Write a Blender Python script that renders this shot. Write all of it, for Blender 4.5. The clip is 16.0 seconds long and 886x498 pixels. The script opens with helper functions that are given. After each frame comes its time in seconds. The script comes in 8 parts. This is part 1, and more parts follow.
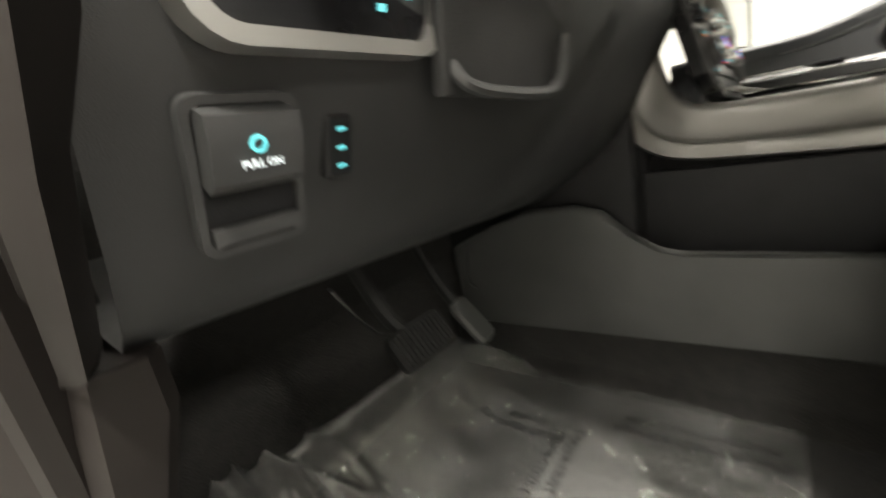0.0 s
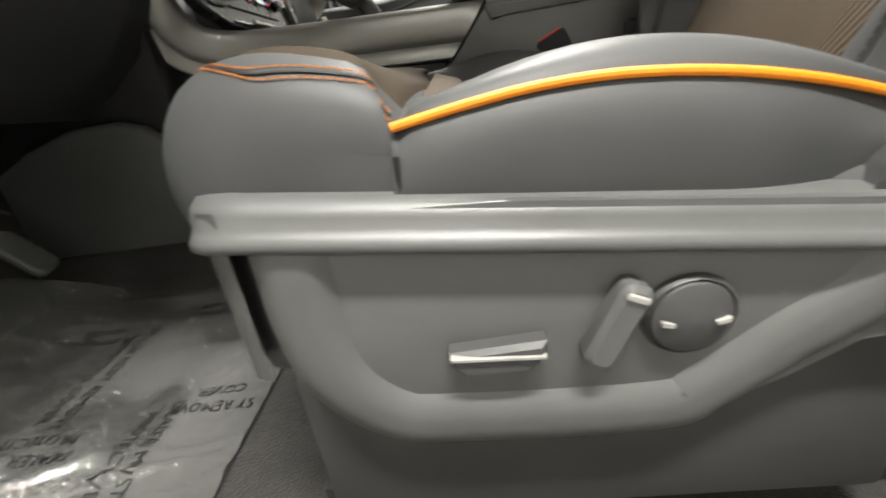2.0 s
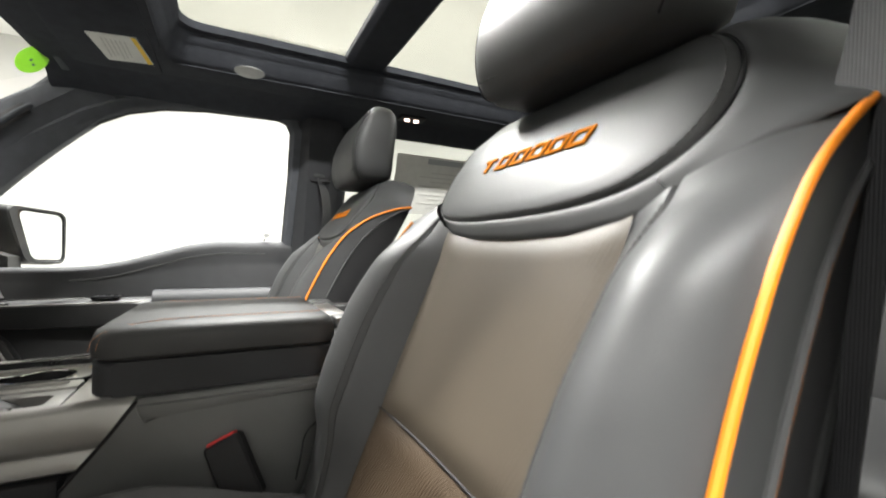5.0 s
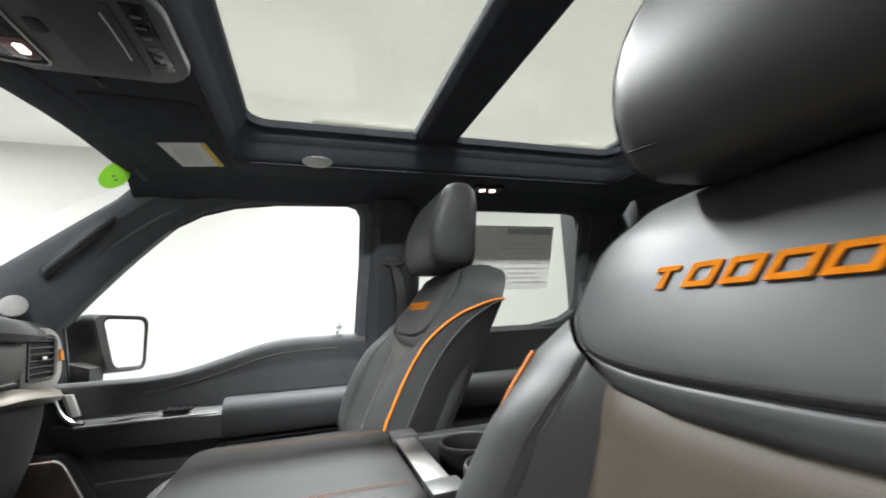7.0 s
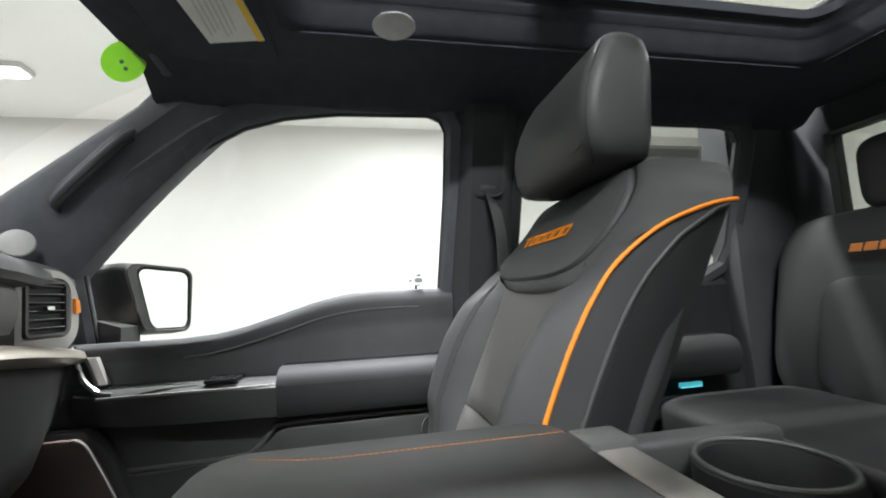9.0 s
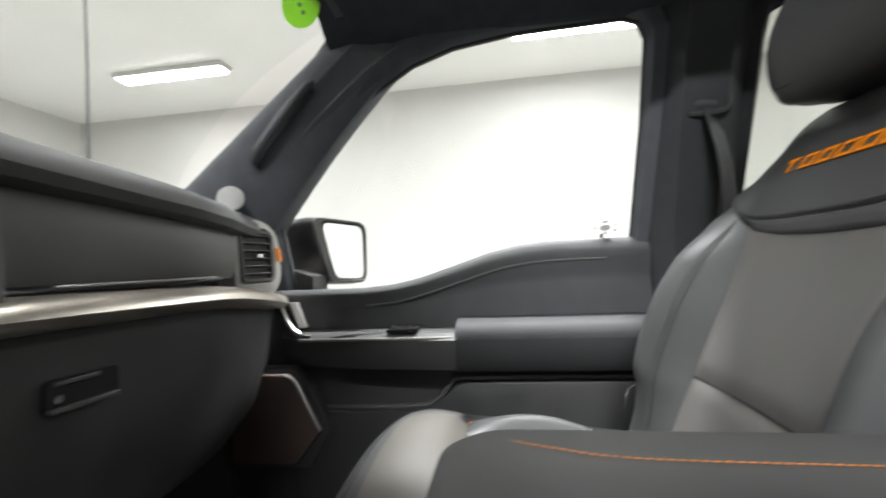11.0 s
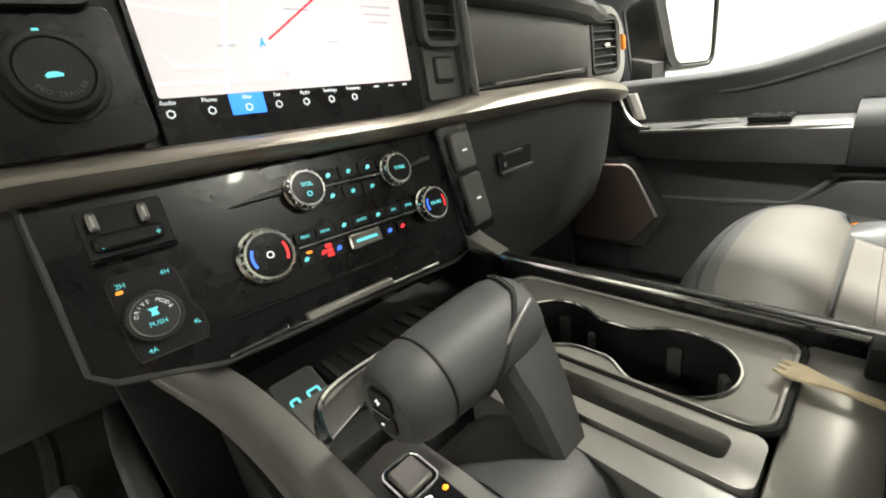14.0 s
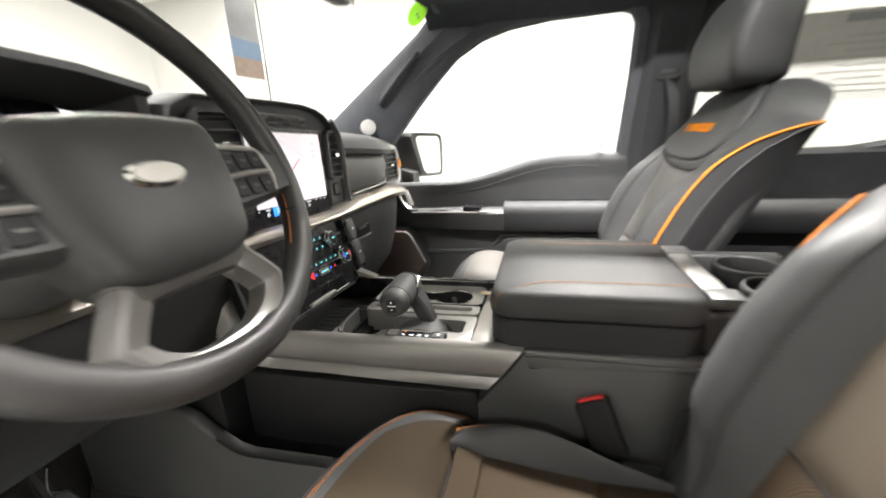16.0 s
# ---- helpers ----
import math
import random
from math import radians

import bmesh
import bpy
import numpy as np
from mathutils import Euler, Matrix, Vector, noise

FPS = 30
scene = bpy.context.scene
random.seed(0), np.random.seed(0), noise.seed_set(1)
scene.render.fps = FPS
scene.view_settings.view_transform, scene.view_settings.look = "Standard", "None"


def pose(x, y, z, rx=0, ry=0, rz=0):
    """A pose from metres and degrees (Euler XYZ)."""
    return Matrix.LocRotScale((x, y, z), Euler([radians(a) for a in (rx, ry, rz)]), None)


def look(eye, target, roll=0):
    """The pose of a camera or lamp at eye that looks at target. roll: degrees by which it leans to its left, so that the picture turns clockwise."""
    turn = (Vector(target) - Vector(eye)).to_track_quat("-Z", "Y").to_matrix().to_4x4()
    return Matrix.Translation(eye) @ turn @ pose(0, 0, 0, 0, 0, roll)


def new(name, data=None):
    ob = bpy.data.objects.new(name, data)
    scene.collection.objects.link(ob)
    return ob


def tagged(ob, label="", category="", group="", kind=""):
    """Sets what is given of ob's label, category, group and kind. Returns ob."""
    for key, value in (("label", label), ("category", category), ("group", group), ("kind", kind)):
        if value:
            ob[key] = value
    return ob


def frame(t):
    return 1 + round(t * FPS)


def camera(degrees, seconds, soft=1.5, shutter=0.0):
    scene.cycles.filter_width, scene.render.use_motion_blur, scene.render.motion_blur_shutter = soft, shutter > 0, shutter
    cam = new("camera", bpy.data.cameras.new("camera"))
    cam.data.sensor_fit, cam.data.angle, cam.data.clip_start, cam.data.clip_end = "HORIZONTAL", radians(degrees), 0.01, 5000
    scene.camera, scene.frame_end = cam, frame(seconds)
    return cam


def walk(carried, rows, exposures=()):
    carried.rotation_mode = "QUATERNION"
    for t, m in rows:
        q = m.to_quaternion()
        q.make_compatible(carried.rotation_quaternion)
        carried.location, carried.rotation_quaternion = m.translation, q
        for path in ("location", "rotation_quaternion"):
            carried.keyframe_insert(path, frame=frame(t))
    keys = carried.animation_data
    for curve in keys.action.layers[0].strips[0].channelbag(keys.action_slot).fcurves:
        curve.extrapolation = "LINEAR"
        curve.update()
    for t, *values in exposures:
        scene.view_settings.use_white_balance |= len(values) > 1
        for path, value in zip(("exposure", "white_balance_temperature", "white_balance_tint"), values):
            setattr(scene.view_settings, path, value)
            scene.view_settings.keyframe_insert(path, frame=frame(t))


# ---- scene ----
cam = camera(94.0, 16.0, 1.8, 0.5)
PATH = [
    (0, (-0.870, -0.059, 0.561), (0.605, 1.202, 0.076), -11.0),
    (0.5, (-0.912, -0.162, 0.523), (0.780, 0.682, -0.131), -10.4),
    (1, (-0.912, -0.244, 0.504), (0.833, 0.320, -0.295), -9.6),
    (1.5, (-0.924, -0.299, 0.483), (0.858, 0.037, -0.363), -8.3),
    (2, (-0.927, -0.338, 0.477), (0.878, -0.223, -0.378), -7.0),
    (2.5, (-0.924, -0.378, 0.482), (0.901, -0.520, -0.325), -5.0),
    (3, (-0.917, -0.430, 0.495), (0.915, -0.797, -0.220), -3.3),
    (3.5, (-0.893, -0.465, 0.534), (0.940, -1.058, -0.004), -2.2),
    (4, (-0.867, -0.497, 0.594), (0.951, -1.270, 0.283), -1.8),
    (4.6, (-0.840, -0.499, 0.679), (0.922, -1.444, 0.644), 0.1),
    (6.8, (-0.666, -0.524, 0.825), (1.199, -1.186, 1.116), -2.4),
    (7.5, (-0.546, -0.510, 0.813), (1.380, -0.982, 1.070), -3.0),
    (8.2, (-0.404, -0.488, 0.778), (1.541, -0.893, 1.004), -2.9),
    (10.3, (-0.087, -0.453, 0.732), (1.902, -0.599, 0.891), -1.3),
    (11, (-0.109, -0.390, 0.728), (1.870, -0.110, 0.791), -2.5),
    (11.5, (-0.142, -0.373, 0.728), (1.744, 0.292, 0.704), -3.9),
    (12, (-0.171, -0.375, 0.733), (1.554, 0.627, 0.599), -5.5),
    (12.5, (-0.192, -0.358, 0.738), (1.358, 0.877, 0.468), -7.0),
    (13, (-0.213, -0.338, 0.735), (1.169, 1.040, 0.299), -8.3),
    (13.5, (-0.221, -0.330, 0.728), (1.048, 1.098, 0.132), -9.0),
    (14, (-0.229, -0.327, 0.724), (1.002, 1.077, 0.007), -9.0),
    (14.5, (-0.249, -0.331, 0.725), (1.028, 0.991, -0.063), -8.4),
    (15, (-0.349, -0.373, 0.748), (1.192, 0.694, 0.051), -6.4),
    (15.5, (-0.524, -0.415, 0.794), (1.220, 0.352, 0.187), -4.8),
    (16, (-0.752, -0.424, 0.861), (1.117, 0.040, 0.320), -2.8),
]
EXPOSURES = [(0.0, 0.8, 7000, 8), (0.6, 0.6, 6900, 8), (1.2, 0.42, 6800, 8), (2.2, 0.25, 6700, 8), (3.2, 0.28, 6600, 8), (4.0, 0.5, 6500, 9), (4.5, 0.58, 6500, 9), (7.0, 0.18, 6150, 8), (8.2, 0.1, 6150, 8), (10.3, 0.12, 6200, 8), (11.0, 0.1, 6250, 9), (12.0, -0.02, 6700, 12), (13.0, 0.52, 6850, 9), (13.5, 0.9, 7000, 2), (14.5, 0.92, 6700, 9), (15.5, 1.1, 6600, 11), (16.0, 1.0, 6600, 11)]
walk(cam, [(t, look(eye, target, roll)) for t, eye, target, roll in PATH], EXPOSURES)

# ---- world and lamps ----
world = bpy.data.worlds.new("world")
scene.world = world
world.use_nodes = True
world.node_tree.nodes["Background"].inputs[0].default_value = (0.9, 0.92, 1.0, 1)
world.node_tree.nodes["Background"].inputs[1].default_value = 0.12

CEIL = 2.9        # ceiling of the photo bay
GROUND = -0.62    # its floor
LAMP_WATTS = 130


# ---- materials ----
def material(name, colour, rough=0.5, metal=0.0, grain=0.0, grain_size=300.0, mottle=0.0, mottle_size=12.0,
             rough_var=0.0, coat=0.0, emit=None, emit_strength=0.0, rib=0.0, rib_size=0.006, rib_turn=0.0, sheen=0.0):
    """A principled surface with fine relief, broad mottling of colour and gloss, and optional ribs, all in metres."""
    m = bpy.data.materials.new(name)
    m.use_nodes = True
    nt = m.node_tree
    b = nt.nodes["Principled BSDF"]
    b.inputs["Base Color"].default_value = (*colour, 1)
    b.inputs["Roughness"].default_value = rough
    b.inputs["Metallic"].default_value = metal
    b.inputs["Coat Weight"].default_value = coat
    b.inputs["Sheen Weight"].default_value = sheen
    if emit:
        b.inputs["Emission Color"].default_value = (*emit, 1)
        b.inputs["Emission Strength"].default_value = emit_strength
    co = nt.nodes.new("ShaderNodeTexCoord")
    if mottle or rough_var:
        n = nt.nodes.new("ShaderNodeTexNoise")
        n.inputs["Scale"].default_value = mottle_size
        n.inputs["Detail"].default_value = 5
        nt.links.new(co.outputs["Object"], n.inputs["Vector"])
        if mottle:
            ramp = nt.nodes.new("ShaderNodeValToRGB")
            ramp.color_ramp.elements[0].position, ramp.color_ramp.elements[1].position = 0.3, 0.7
            ramp.color_ramp.elements[0].color = (*[c * (1 - mottle) for c in colour], 1)
            ramp.color_ramp.elements[1].color = (*[min(1, c * (1 + mottle)) for c in colour], 1)
            nt.links.new(n.outputs["Fac"], ramp.inputs["Fac"])
            nt.links.new(ramp.outputs["Color"], b.inputs["Base Color"])
        if rough_var:
            mr = nt.nodes.new("ShaderNodeMapRange")
            mr.inputs["From Min"].default_value, mr.inputs["From Max"].default_value = 0.3, 0.7
            mr.inputs["To Min"].default_value, mr.inputs["To Max"].default_value = rough - rough_var, rough + rough_var
            nt.links.new(n.outputs["Fac"], mr.inputs["Value"])
            nt.links.new(mr.outputs["Result"], b.inputs["Roughness"])
    last = None
    if grain:
        v = nt.nodes.new("ShaderNodeTexVoronoi")
        v.inputs["Scale"].default_value = grain_size
        nt.links.new(co.outputs["Object"], v.inputs["Vector"])
        bump = nt.nodes.new("ShaderNodeBump")
        bump.inputs["Strength"].default_value = grain
        bump.inputs["Distance"].default_value = 0.0012
        nt.links.new(v.outputs["Distance"], bump.inputs["Height"])
        last = bump
    if rib:
        mp = nt.nodes.new("ShaderNodeMapping")
        mp.inputs["Rotation"].default_value = (0, 0, radians(rib_turn))
        nt.links.new(co.outputs["Object"], mp.inputs["Vector"])
        w = nt.nodes.new("ShaderNodeTexWave")
        w.wave_type, w.bands_direction = "BANDS", "X"
        w.inputs["Scale"].default_value = 0.314 / rib_size
        nt.links.new(mp.outputs["Vector"], w.inputs["Vector"])
        bump = nt.nodes.new("ShaderNodeBump")
        bump.inputs["Strength"].default_value = rib
        bump.inputs["Distance"].default_value = 0.0015
        nt.links.new(w.outputs["Fac"], bump.inputs["Height"])
        if last:
            nt.links.new(last.outputs["Normal"], bump.inputs["Normal"])
        last = bump
    if last:
        nt.links.new(last.outputs["Normal"], b.inputs["Normal"])
    return m


def glow(name, colour, strength):
    return material(name, colour, 0.4, emit=colour, emit_strength=strength)


def pane_material(name, tint=(1, 1, 1), gloss=0.05):
    """Thin clear glass: seen straight through, with a faint mirror on top."""
    m = bpy.data.materials.new(name)
    m.use_nodes = True
    nt = m.node_tree
    nt.nodes.remove(nt.nodes["Principled BSDF"])
    t, g, mix = (nt.nodes.new("ShaderNode" + k) for k in ("BsdfTransparent", "BsdfGlossy", "MixShader"))
    t.inputs["Color"].default_value = (*tint, 1)
    g.inputs["Roughness"].default_value = 0.02
    mix.inputs["Fac"].default_value = gloss
    nt.links.new(t.outputs[0], mix.inputs[1])
    nt.links.new(g.outputs[0], mix.inputs[2])
    nt.links.new(mix.outputs[0], nt.nodes["Material Output"].inputs["Surface"])
    return m


def film_material():
    """Creased clear plastic film that lies on the carpet."""
    m = bpy.data.materials.new("film")
    m.use_nodes = True
    nt = m.node_tree
    b = nt.nodes["Principled BSDF"]
    b.inputs["Base Color"].default_value = (0.125, 0.125, 0.122, 1)
    b.inputs["Roughness"].default_value = 0.07
    b.inputs["IOR"].default_value = 2.3
    t, mix = nt.nodes.new("ShaderNodeBsdfTransparent"), nt.nodes.new("ShaderNodeMixShader")
    co = nt.nodes.new("ShaderNodeTexCoord")
    n1, n2 = nt.nodes.new("ShaderNodeTexNoise"), nt.nodes.new("ShaderNodeTexNoise")
    n1.inputs["Scale"].default_value, n1.inputs["Detail"].default_value, n1.inputs["Distortion"].default_value = 7, 2, 1.0
    n1.noise_type = "RIDGED_MULTIFRACTAL"
    n2.inputs["Scale"].default_value, n2.inputs["Detail"].default_value, n2.inputs["Distortion"].default_value = 60, 5, 2.5
    add = nt.nodes.new("ShaderNodeMath")
    add.operation = "ADD"
    bump = nt.nodes.new("ShaderNodeBump")
    bump.inputs["Strength"].default_value, bump.inputs["Distance"].default_value = 1.0, 0.045
    mp = nt.nodes.new("ShaderNodeMapping")
    mp.inputs["Rotation"].default_value = (0, 0, radians(-25))
    mp.inputs["Scale"].default_value = (1.7, 0.6, 1.0)
    nt.links.new(co.outputs["Object"], mp.inputs["Vector"])
    for n in (n1, n2):
        nt.links.new(mp.outputs["Vector"], n.inputs["Vector"])
    nt.links.new(n1.outputs["Fac"], add.inputs[0])
    soft = nt.nodes.new("ShaderNodeMath")
    soft.operation = "MULTIPLY"
    soft.inputs[1].default_value = 0.85
    nt.links.new(n2.outputs["Fac"], soft.inputs[0])
    nt.links.new(soft.outputs[0], add.inputs[1])
    nt.links.new(add.outputs[0], bump.inputs["Height"])
    nt.links.new(bump.outputs["Normal"], b.inputs["Normal"])
    patch, edge = nt.nodes.new("ShaderNodeTexNoise"), nt.nodes.new("ShaderNodeMapRange")   # creased only here and there
    patch.inputs["Scale"].default_value, patch.inputs["Detail"].default_value = 6.5, 2
    edge.inputs["From Min"].default_value, edge.inputs["From Max"].default_value = 0.46, 0.60
    edge.inputs["To Min"].default_value, edge.inputs["To Max"].default_value = 0.10, 1.0
    nt.links.new(co.outputs["Object"], patch.inputs["Vector"])
    nt.links.new(patch.outputs["Fac"], edge.inputs["Value"])
    nt.links.new(edge.outputs["Result"], bump.inputs["Strength"])
    mix.inputs["Fac"].default_value = 0.72
    nt.links.new(t.outputs[0], mix.inputs[1])
    nt.links.new(b.outputs[0], mix.inputs[2])
    nt.links.new(mix.outputs[0], nt.nodes["Material Output"].inputs["Surface"])
    return m


LEATHER = material("dark_leather", (0.047, 0.0482, 0.0492), 0.50, grain=0.05, grain_size=1500, mottle=0.12, mottle_size=9, rough_var=0.06)
WHEEL_LEATHER = material("worn_wheel_leather", (0.026, 0.025, 0.0245), 0.42, grain=0.1, grain_size=1500, mottle=0.18, mottle_size=14, rough_var=0.07)
LID_LEATHER = material("dark_lid_leather", (0.040, 0.0405, 0.0405), 0.6, grain=0.06, grain_size=1500, mottle=0.12, mottle_size=9, rough_var=0.06)
BLACK_LEATHER = material("black_leather", (0.011, 0.011, 0.012), 0.6, grain=0.12, grain_size=1500, mottle=0.15, mottle_size=9)
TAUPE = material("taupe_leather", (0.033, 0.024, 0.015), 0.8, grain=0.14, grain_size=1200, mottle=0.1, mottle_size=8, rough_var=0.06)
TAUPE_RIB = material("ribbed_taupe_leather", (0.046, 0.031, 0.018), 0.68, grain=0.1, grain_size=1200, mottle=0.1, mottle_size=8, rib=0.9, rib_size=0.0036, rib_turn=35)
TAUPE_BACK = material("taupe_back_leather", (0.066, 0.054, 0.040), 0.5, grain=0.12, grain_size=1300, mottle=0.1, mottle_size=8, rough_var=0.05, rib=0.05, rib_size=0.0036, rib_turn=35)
for m_, spec in ((TAUPE, 0.12), (TAUPE_RIB, 0.2), (TAUPE_BACK, 0.22), (LEATHER, 0.26), (LID_LEATHER, 0.2)):
    m_.node_tree.nodes["Principled BSDF"].inputs["Specular IOR Level"].default_value = spec
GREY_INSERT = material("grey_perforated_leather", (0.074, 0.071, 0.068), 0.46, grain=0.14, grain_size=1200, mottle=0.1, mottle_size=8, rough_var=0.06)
ORANGE = material("orange_piping", (0.70, 0.205, 0.004), 0.55, mottle=0.08, mottle_size=60)
EMBROIDERY = material("orange_embroidery", (0.60, 0.185, 0.004), 0.95, grain=0.3, grain_size=1200, mottle=0.1, mottle_size=90)
EMBROIDERY.node_tree.nodes["Principled BSDF"].inputs["Specular IOR Level"].default_value = 0.1
ORANGE_THREAD = material("orange_thread", (0.36, 0.125, 0.025), 0.65, mottle=0.1, mottle_size=200)
DARK_THREAD = material("dark_thread", (0.03, 0.03, 0.03), 0.7, mottle=0.2, mottle_size=200)
PLASTIC = material("charcoal_plastic", (0.046, 0.0465, 0.047), 0.46, grain=0.12, grain_size=1600, mottle=0.1, mottle_size=15, rough_var=0.05)
PLASTIC_GREY = material("grey_plastic", (0.074, 0.0755, 0.0745), 0.42, grain=0.1, grain_size=1600, mottle=0.08, mottle_size=14, rough_var=0.05)
PLASTIC_PALE = material("pale_grey_plastic", (0.26, 0.255, 0.245), 0.4, mottle=0.06, mottle_size=30)
PLASTIC_SOFT = material("soft_black_pad", (0.045, 0.0465, 0.049), 0.62, grain=0.06, grain_size=1500, mottle=0.12, mottle_size=10)
# charcoal plastic again, with shade put into its darker colour
PLASTIC_SHADED = material("shaded_charcoal_plastic", (0.030, 0.0305, 0.031), 0.5, grain=0.12, grain_size=1600, mottle=0.1, mottle_size=15, rough_var=0.05)
# soft pad darkened: shade by the door and below the lid, as colour
PAD_SHADED = material("shaded_soft_pad", (0.027, 0.028, 0.030), 0.66, grain=0.06, grain_size=1500, mottle=0.12, mottle_size=10)
PAD_SHADED.node_tree.nodes["Principled BSDF"].inputs["Specular IOR Level"].default_value = 0.25
# soft pad and leather lightened: windscreen light is put into both colours
DASH_PAD_LIT = material("lit_black_dash_pad", (0.062, 0.063, 0.064), 0.6, grain=0.06, grain_size=1500, mottle=0.1, mottle_size=10)
DASH_FACE_LIT = material("lit_dash_leather", (0.084, 0.083, 0.080), 0.55, grain=0.07, grain_size=1500, mottle=0.12, mottle_size=9, rough_var=0.06)
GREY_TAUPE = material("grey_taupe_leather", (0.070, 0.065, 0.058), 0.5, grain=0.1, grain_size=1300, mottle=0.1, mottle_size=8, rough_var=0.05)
BLACK = material("matte_black", (0.012, 0.012, 0.013), 0.6, grain=0.2, grain_size=900, mottle=0.2, mottle_size=20)
PIANO = material("piano_black", (0.008, 0.008, 0.009), 0.28, mottle=0.2, mottle_size=30, coat=0.1, rough_var=0.04)
PIANO.node_tree.nodes["Principled BSDF"].inputs["Specular IOR Level"].default_value = 0.22
CHROME = material("chrome", (0.75, 0.75, 0.74), 0.14, 1.0, mottle=0.06, mottle_size=40, rough_var=0.05)
SATIN = material("satin_silver_trim", (0.42, 0.41, 0.39), 0.32, 0.6, mottle=0.02, mottle_size=30, rough_var=0.0)
SATIN_DARK = material("satin_grey_trim", (0.28, 0.275, 0.265), 0.33, 0.55, mottle=0.02, mottle_size=30, rough_var=0.0)
SPOKE = material("satin_spoke", (0.115, 0.110, 0.104), 0.34, 0.4, mottle=0.05, mottle_size=16, rough_var=0.03)
SATIN_MID = material("satin_pewter_trim", (0.235, 0.228, 0.218), 0.36, 0.4, mottle=0.05, mottle_size=16, rough_var=0.03)
BAND = material("brushed_band_metal", (0.42, 0.385, 0.34), 0.33, 0.85, mottle=0.08, mottle_size=14, rough_var=0.05)
CARPET = material("black_carpet", (0.014, 0.013, 0.012), 0.95, grain=0.9, grain_size=420, mottle=0.35, mottle_size=60, sheen=0.3)
HEADLINER = material("black_headliner", (0.036, 0.0385, 0.045), 0.9, grain=0.2, grain_size=900, mottle=0.1, mottle_size=30)
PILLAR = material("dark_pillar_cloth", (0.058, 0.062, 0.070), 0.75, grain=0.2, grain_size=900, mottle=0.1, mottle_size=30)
# pillar cloth darkened: the shade further back in the cab, put into colour
PILLAR_SHADED = material("shaded_pillar_cloth", (0.020, 0.0212, 0.024), 0.85, grain=0.2, grain_size=900, mottle=0.1, mottle_size=30)
MIRROR_BLACK = material("black_mirror_shell", (0.005, 0.005, 0.005), 0.55, mottle=0.1, mottle_size=30)
RUBBER = material("black_rubber", (0.015, 0.015, 0.015), 0.7, grain=0.2, grain_size=600, mottle=0.2, mottle_size=30)
WEBBING = material("grey_webbing", (0.018, 0.0185, 0.020), 0.65, rib=0.2, rib_size=0.002, mottle=0.1, mottle_size=30)
RED = material("red_plastic", (0.75, 0.03, 0.03), 0.35, mottle=0.06, mottle_size=60)
WOOD = material("pale_birch", (0.80, 0.66, 0.44), 0.6, mottle=0.12, mottle_size=90, grain=0.2, grain_size=400)
PAPER = material("white_paper", (0.62, 0.62, 0.58), 0.8, mottle=0.04, mottle_size=40)
PAPER_GREY = material("grey_print", (0.36, 0.37, 0.37), 0.8, mottle=0.05, mottle_size=60)
FAINT_PRINT = material("faint_print", (0.50, 0.495, 0.465), 0.8, mottle=0.05, mottle_size=60)
PAPER_BLUE = material("blue_print", (0.18, 0.26, 0.36), 0.8, mottle=0.05, mottle_size=60)
YELLOW = material("yellow_print", (0.75, 0.5, 0.03), 0.7, mottle=0.05, mottle_size=60)
GREEN = material("green_print", (0.50, 0.72, 0.15), 0.6, mottle=0.08, mottle_size=60)
gn = GREEN.node_tree   # the sticker lets some light through
tl, gm = gn.nodes.new("ShaderNodeBsdfTranslucent"), gn.nodes.new("ShaderNodeMixShader")
tl.inputs["Color"].default_value = (0.58, 0.92, 0.20, 1)
gm.inputs["Fac"].default_value = 0.6
gn.links.new(gn.nodes["Principled BSDF"].outputs[0], gm.inputs[1])
gn.links.new(tl.outputs[0], gm.inputs[2])
gn.links.new(gm.outputs[0], gn.nodes["Material Output"].inputs["Surface"])
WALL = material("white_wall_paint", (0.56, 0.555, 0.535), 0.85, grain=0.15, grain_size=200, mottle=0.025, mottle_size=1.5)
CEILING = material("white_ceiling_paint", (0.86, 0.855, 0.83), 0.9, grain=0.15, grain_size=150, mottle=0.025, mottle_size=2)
CONCRETE = material("grey_sealed_floor", (0.30, 0.295, 0.28), 0.45, mottle=0.12, mottle_size=2.5, grain=0.1, grain_size=80, rough_var=0.1)
PAINT = material("dark_body_paint", (0.03, 0.032, 0.036), 0.25, 0.2, coat=0.6, mottle=0.04, mottle_size=30)
# for paint, seal and plastic alike: the doorway's shade is in this near-black
DOORWAY_SHADED = material("shaded_doorway_trim", (0.016, 0.0135, 0.0125), 0.6, 0.0, mottle=0.08, mottle_size=12)
DOORWAY_SHADED.node_tree.nodes["Principled BSDF"].inputs["Specular IOR Level"].default_value = 0.15
BRONZE = material("bronze_grille", (0.13, 0.095, 0.085), 0.45, 0.5, grain=0.4, grain_size=900, mottle=0.06, mottle_size=20)
MIRROR = material("mirror_glass", (0.86, 0.87, 0.87), 0.02, 1.0, mottle=0.01, mottle_size=5)
MESH = material("speaker_mesh", (0.42, 0.42, 0.41), 0.5, 0.3, grain=0.8, grain_size=900, mottle=0.06, mottle_size=40)
GLASS = pane_material("clear_glass", (0.95, 0.97, 0.96), 0.04)
PRIVACY = pane_material("privacy_glass", (0.60, 0.62, 0.59), 0.05)
SUNGLASS = pane_material("tinted_roof_glass", (0.90, 0.91, 0.88), 0.05)
FILM = film_material()
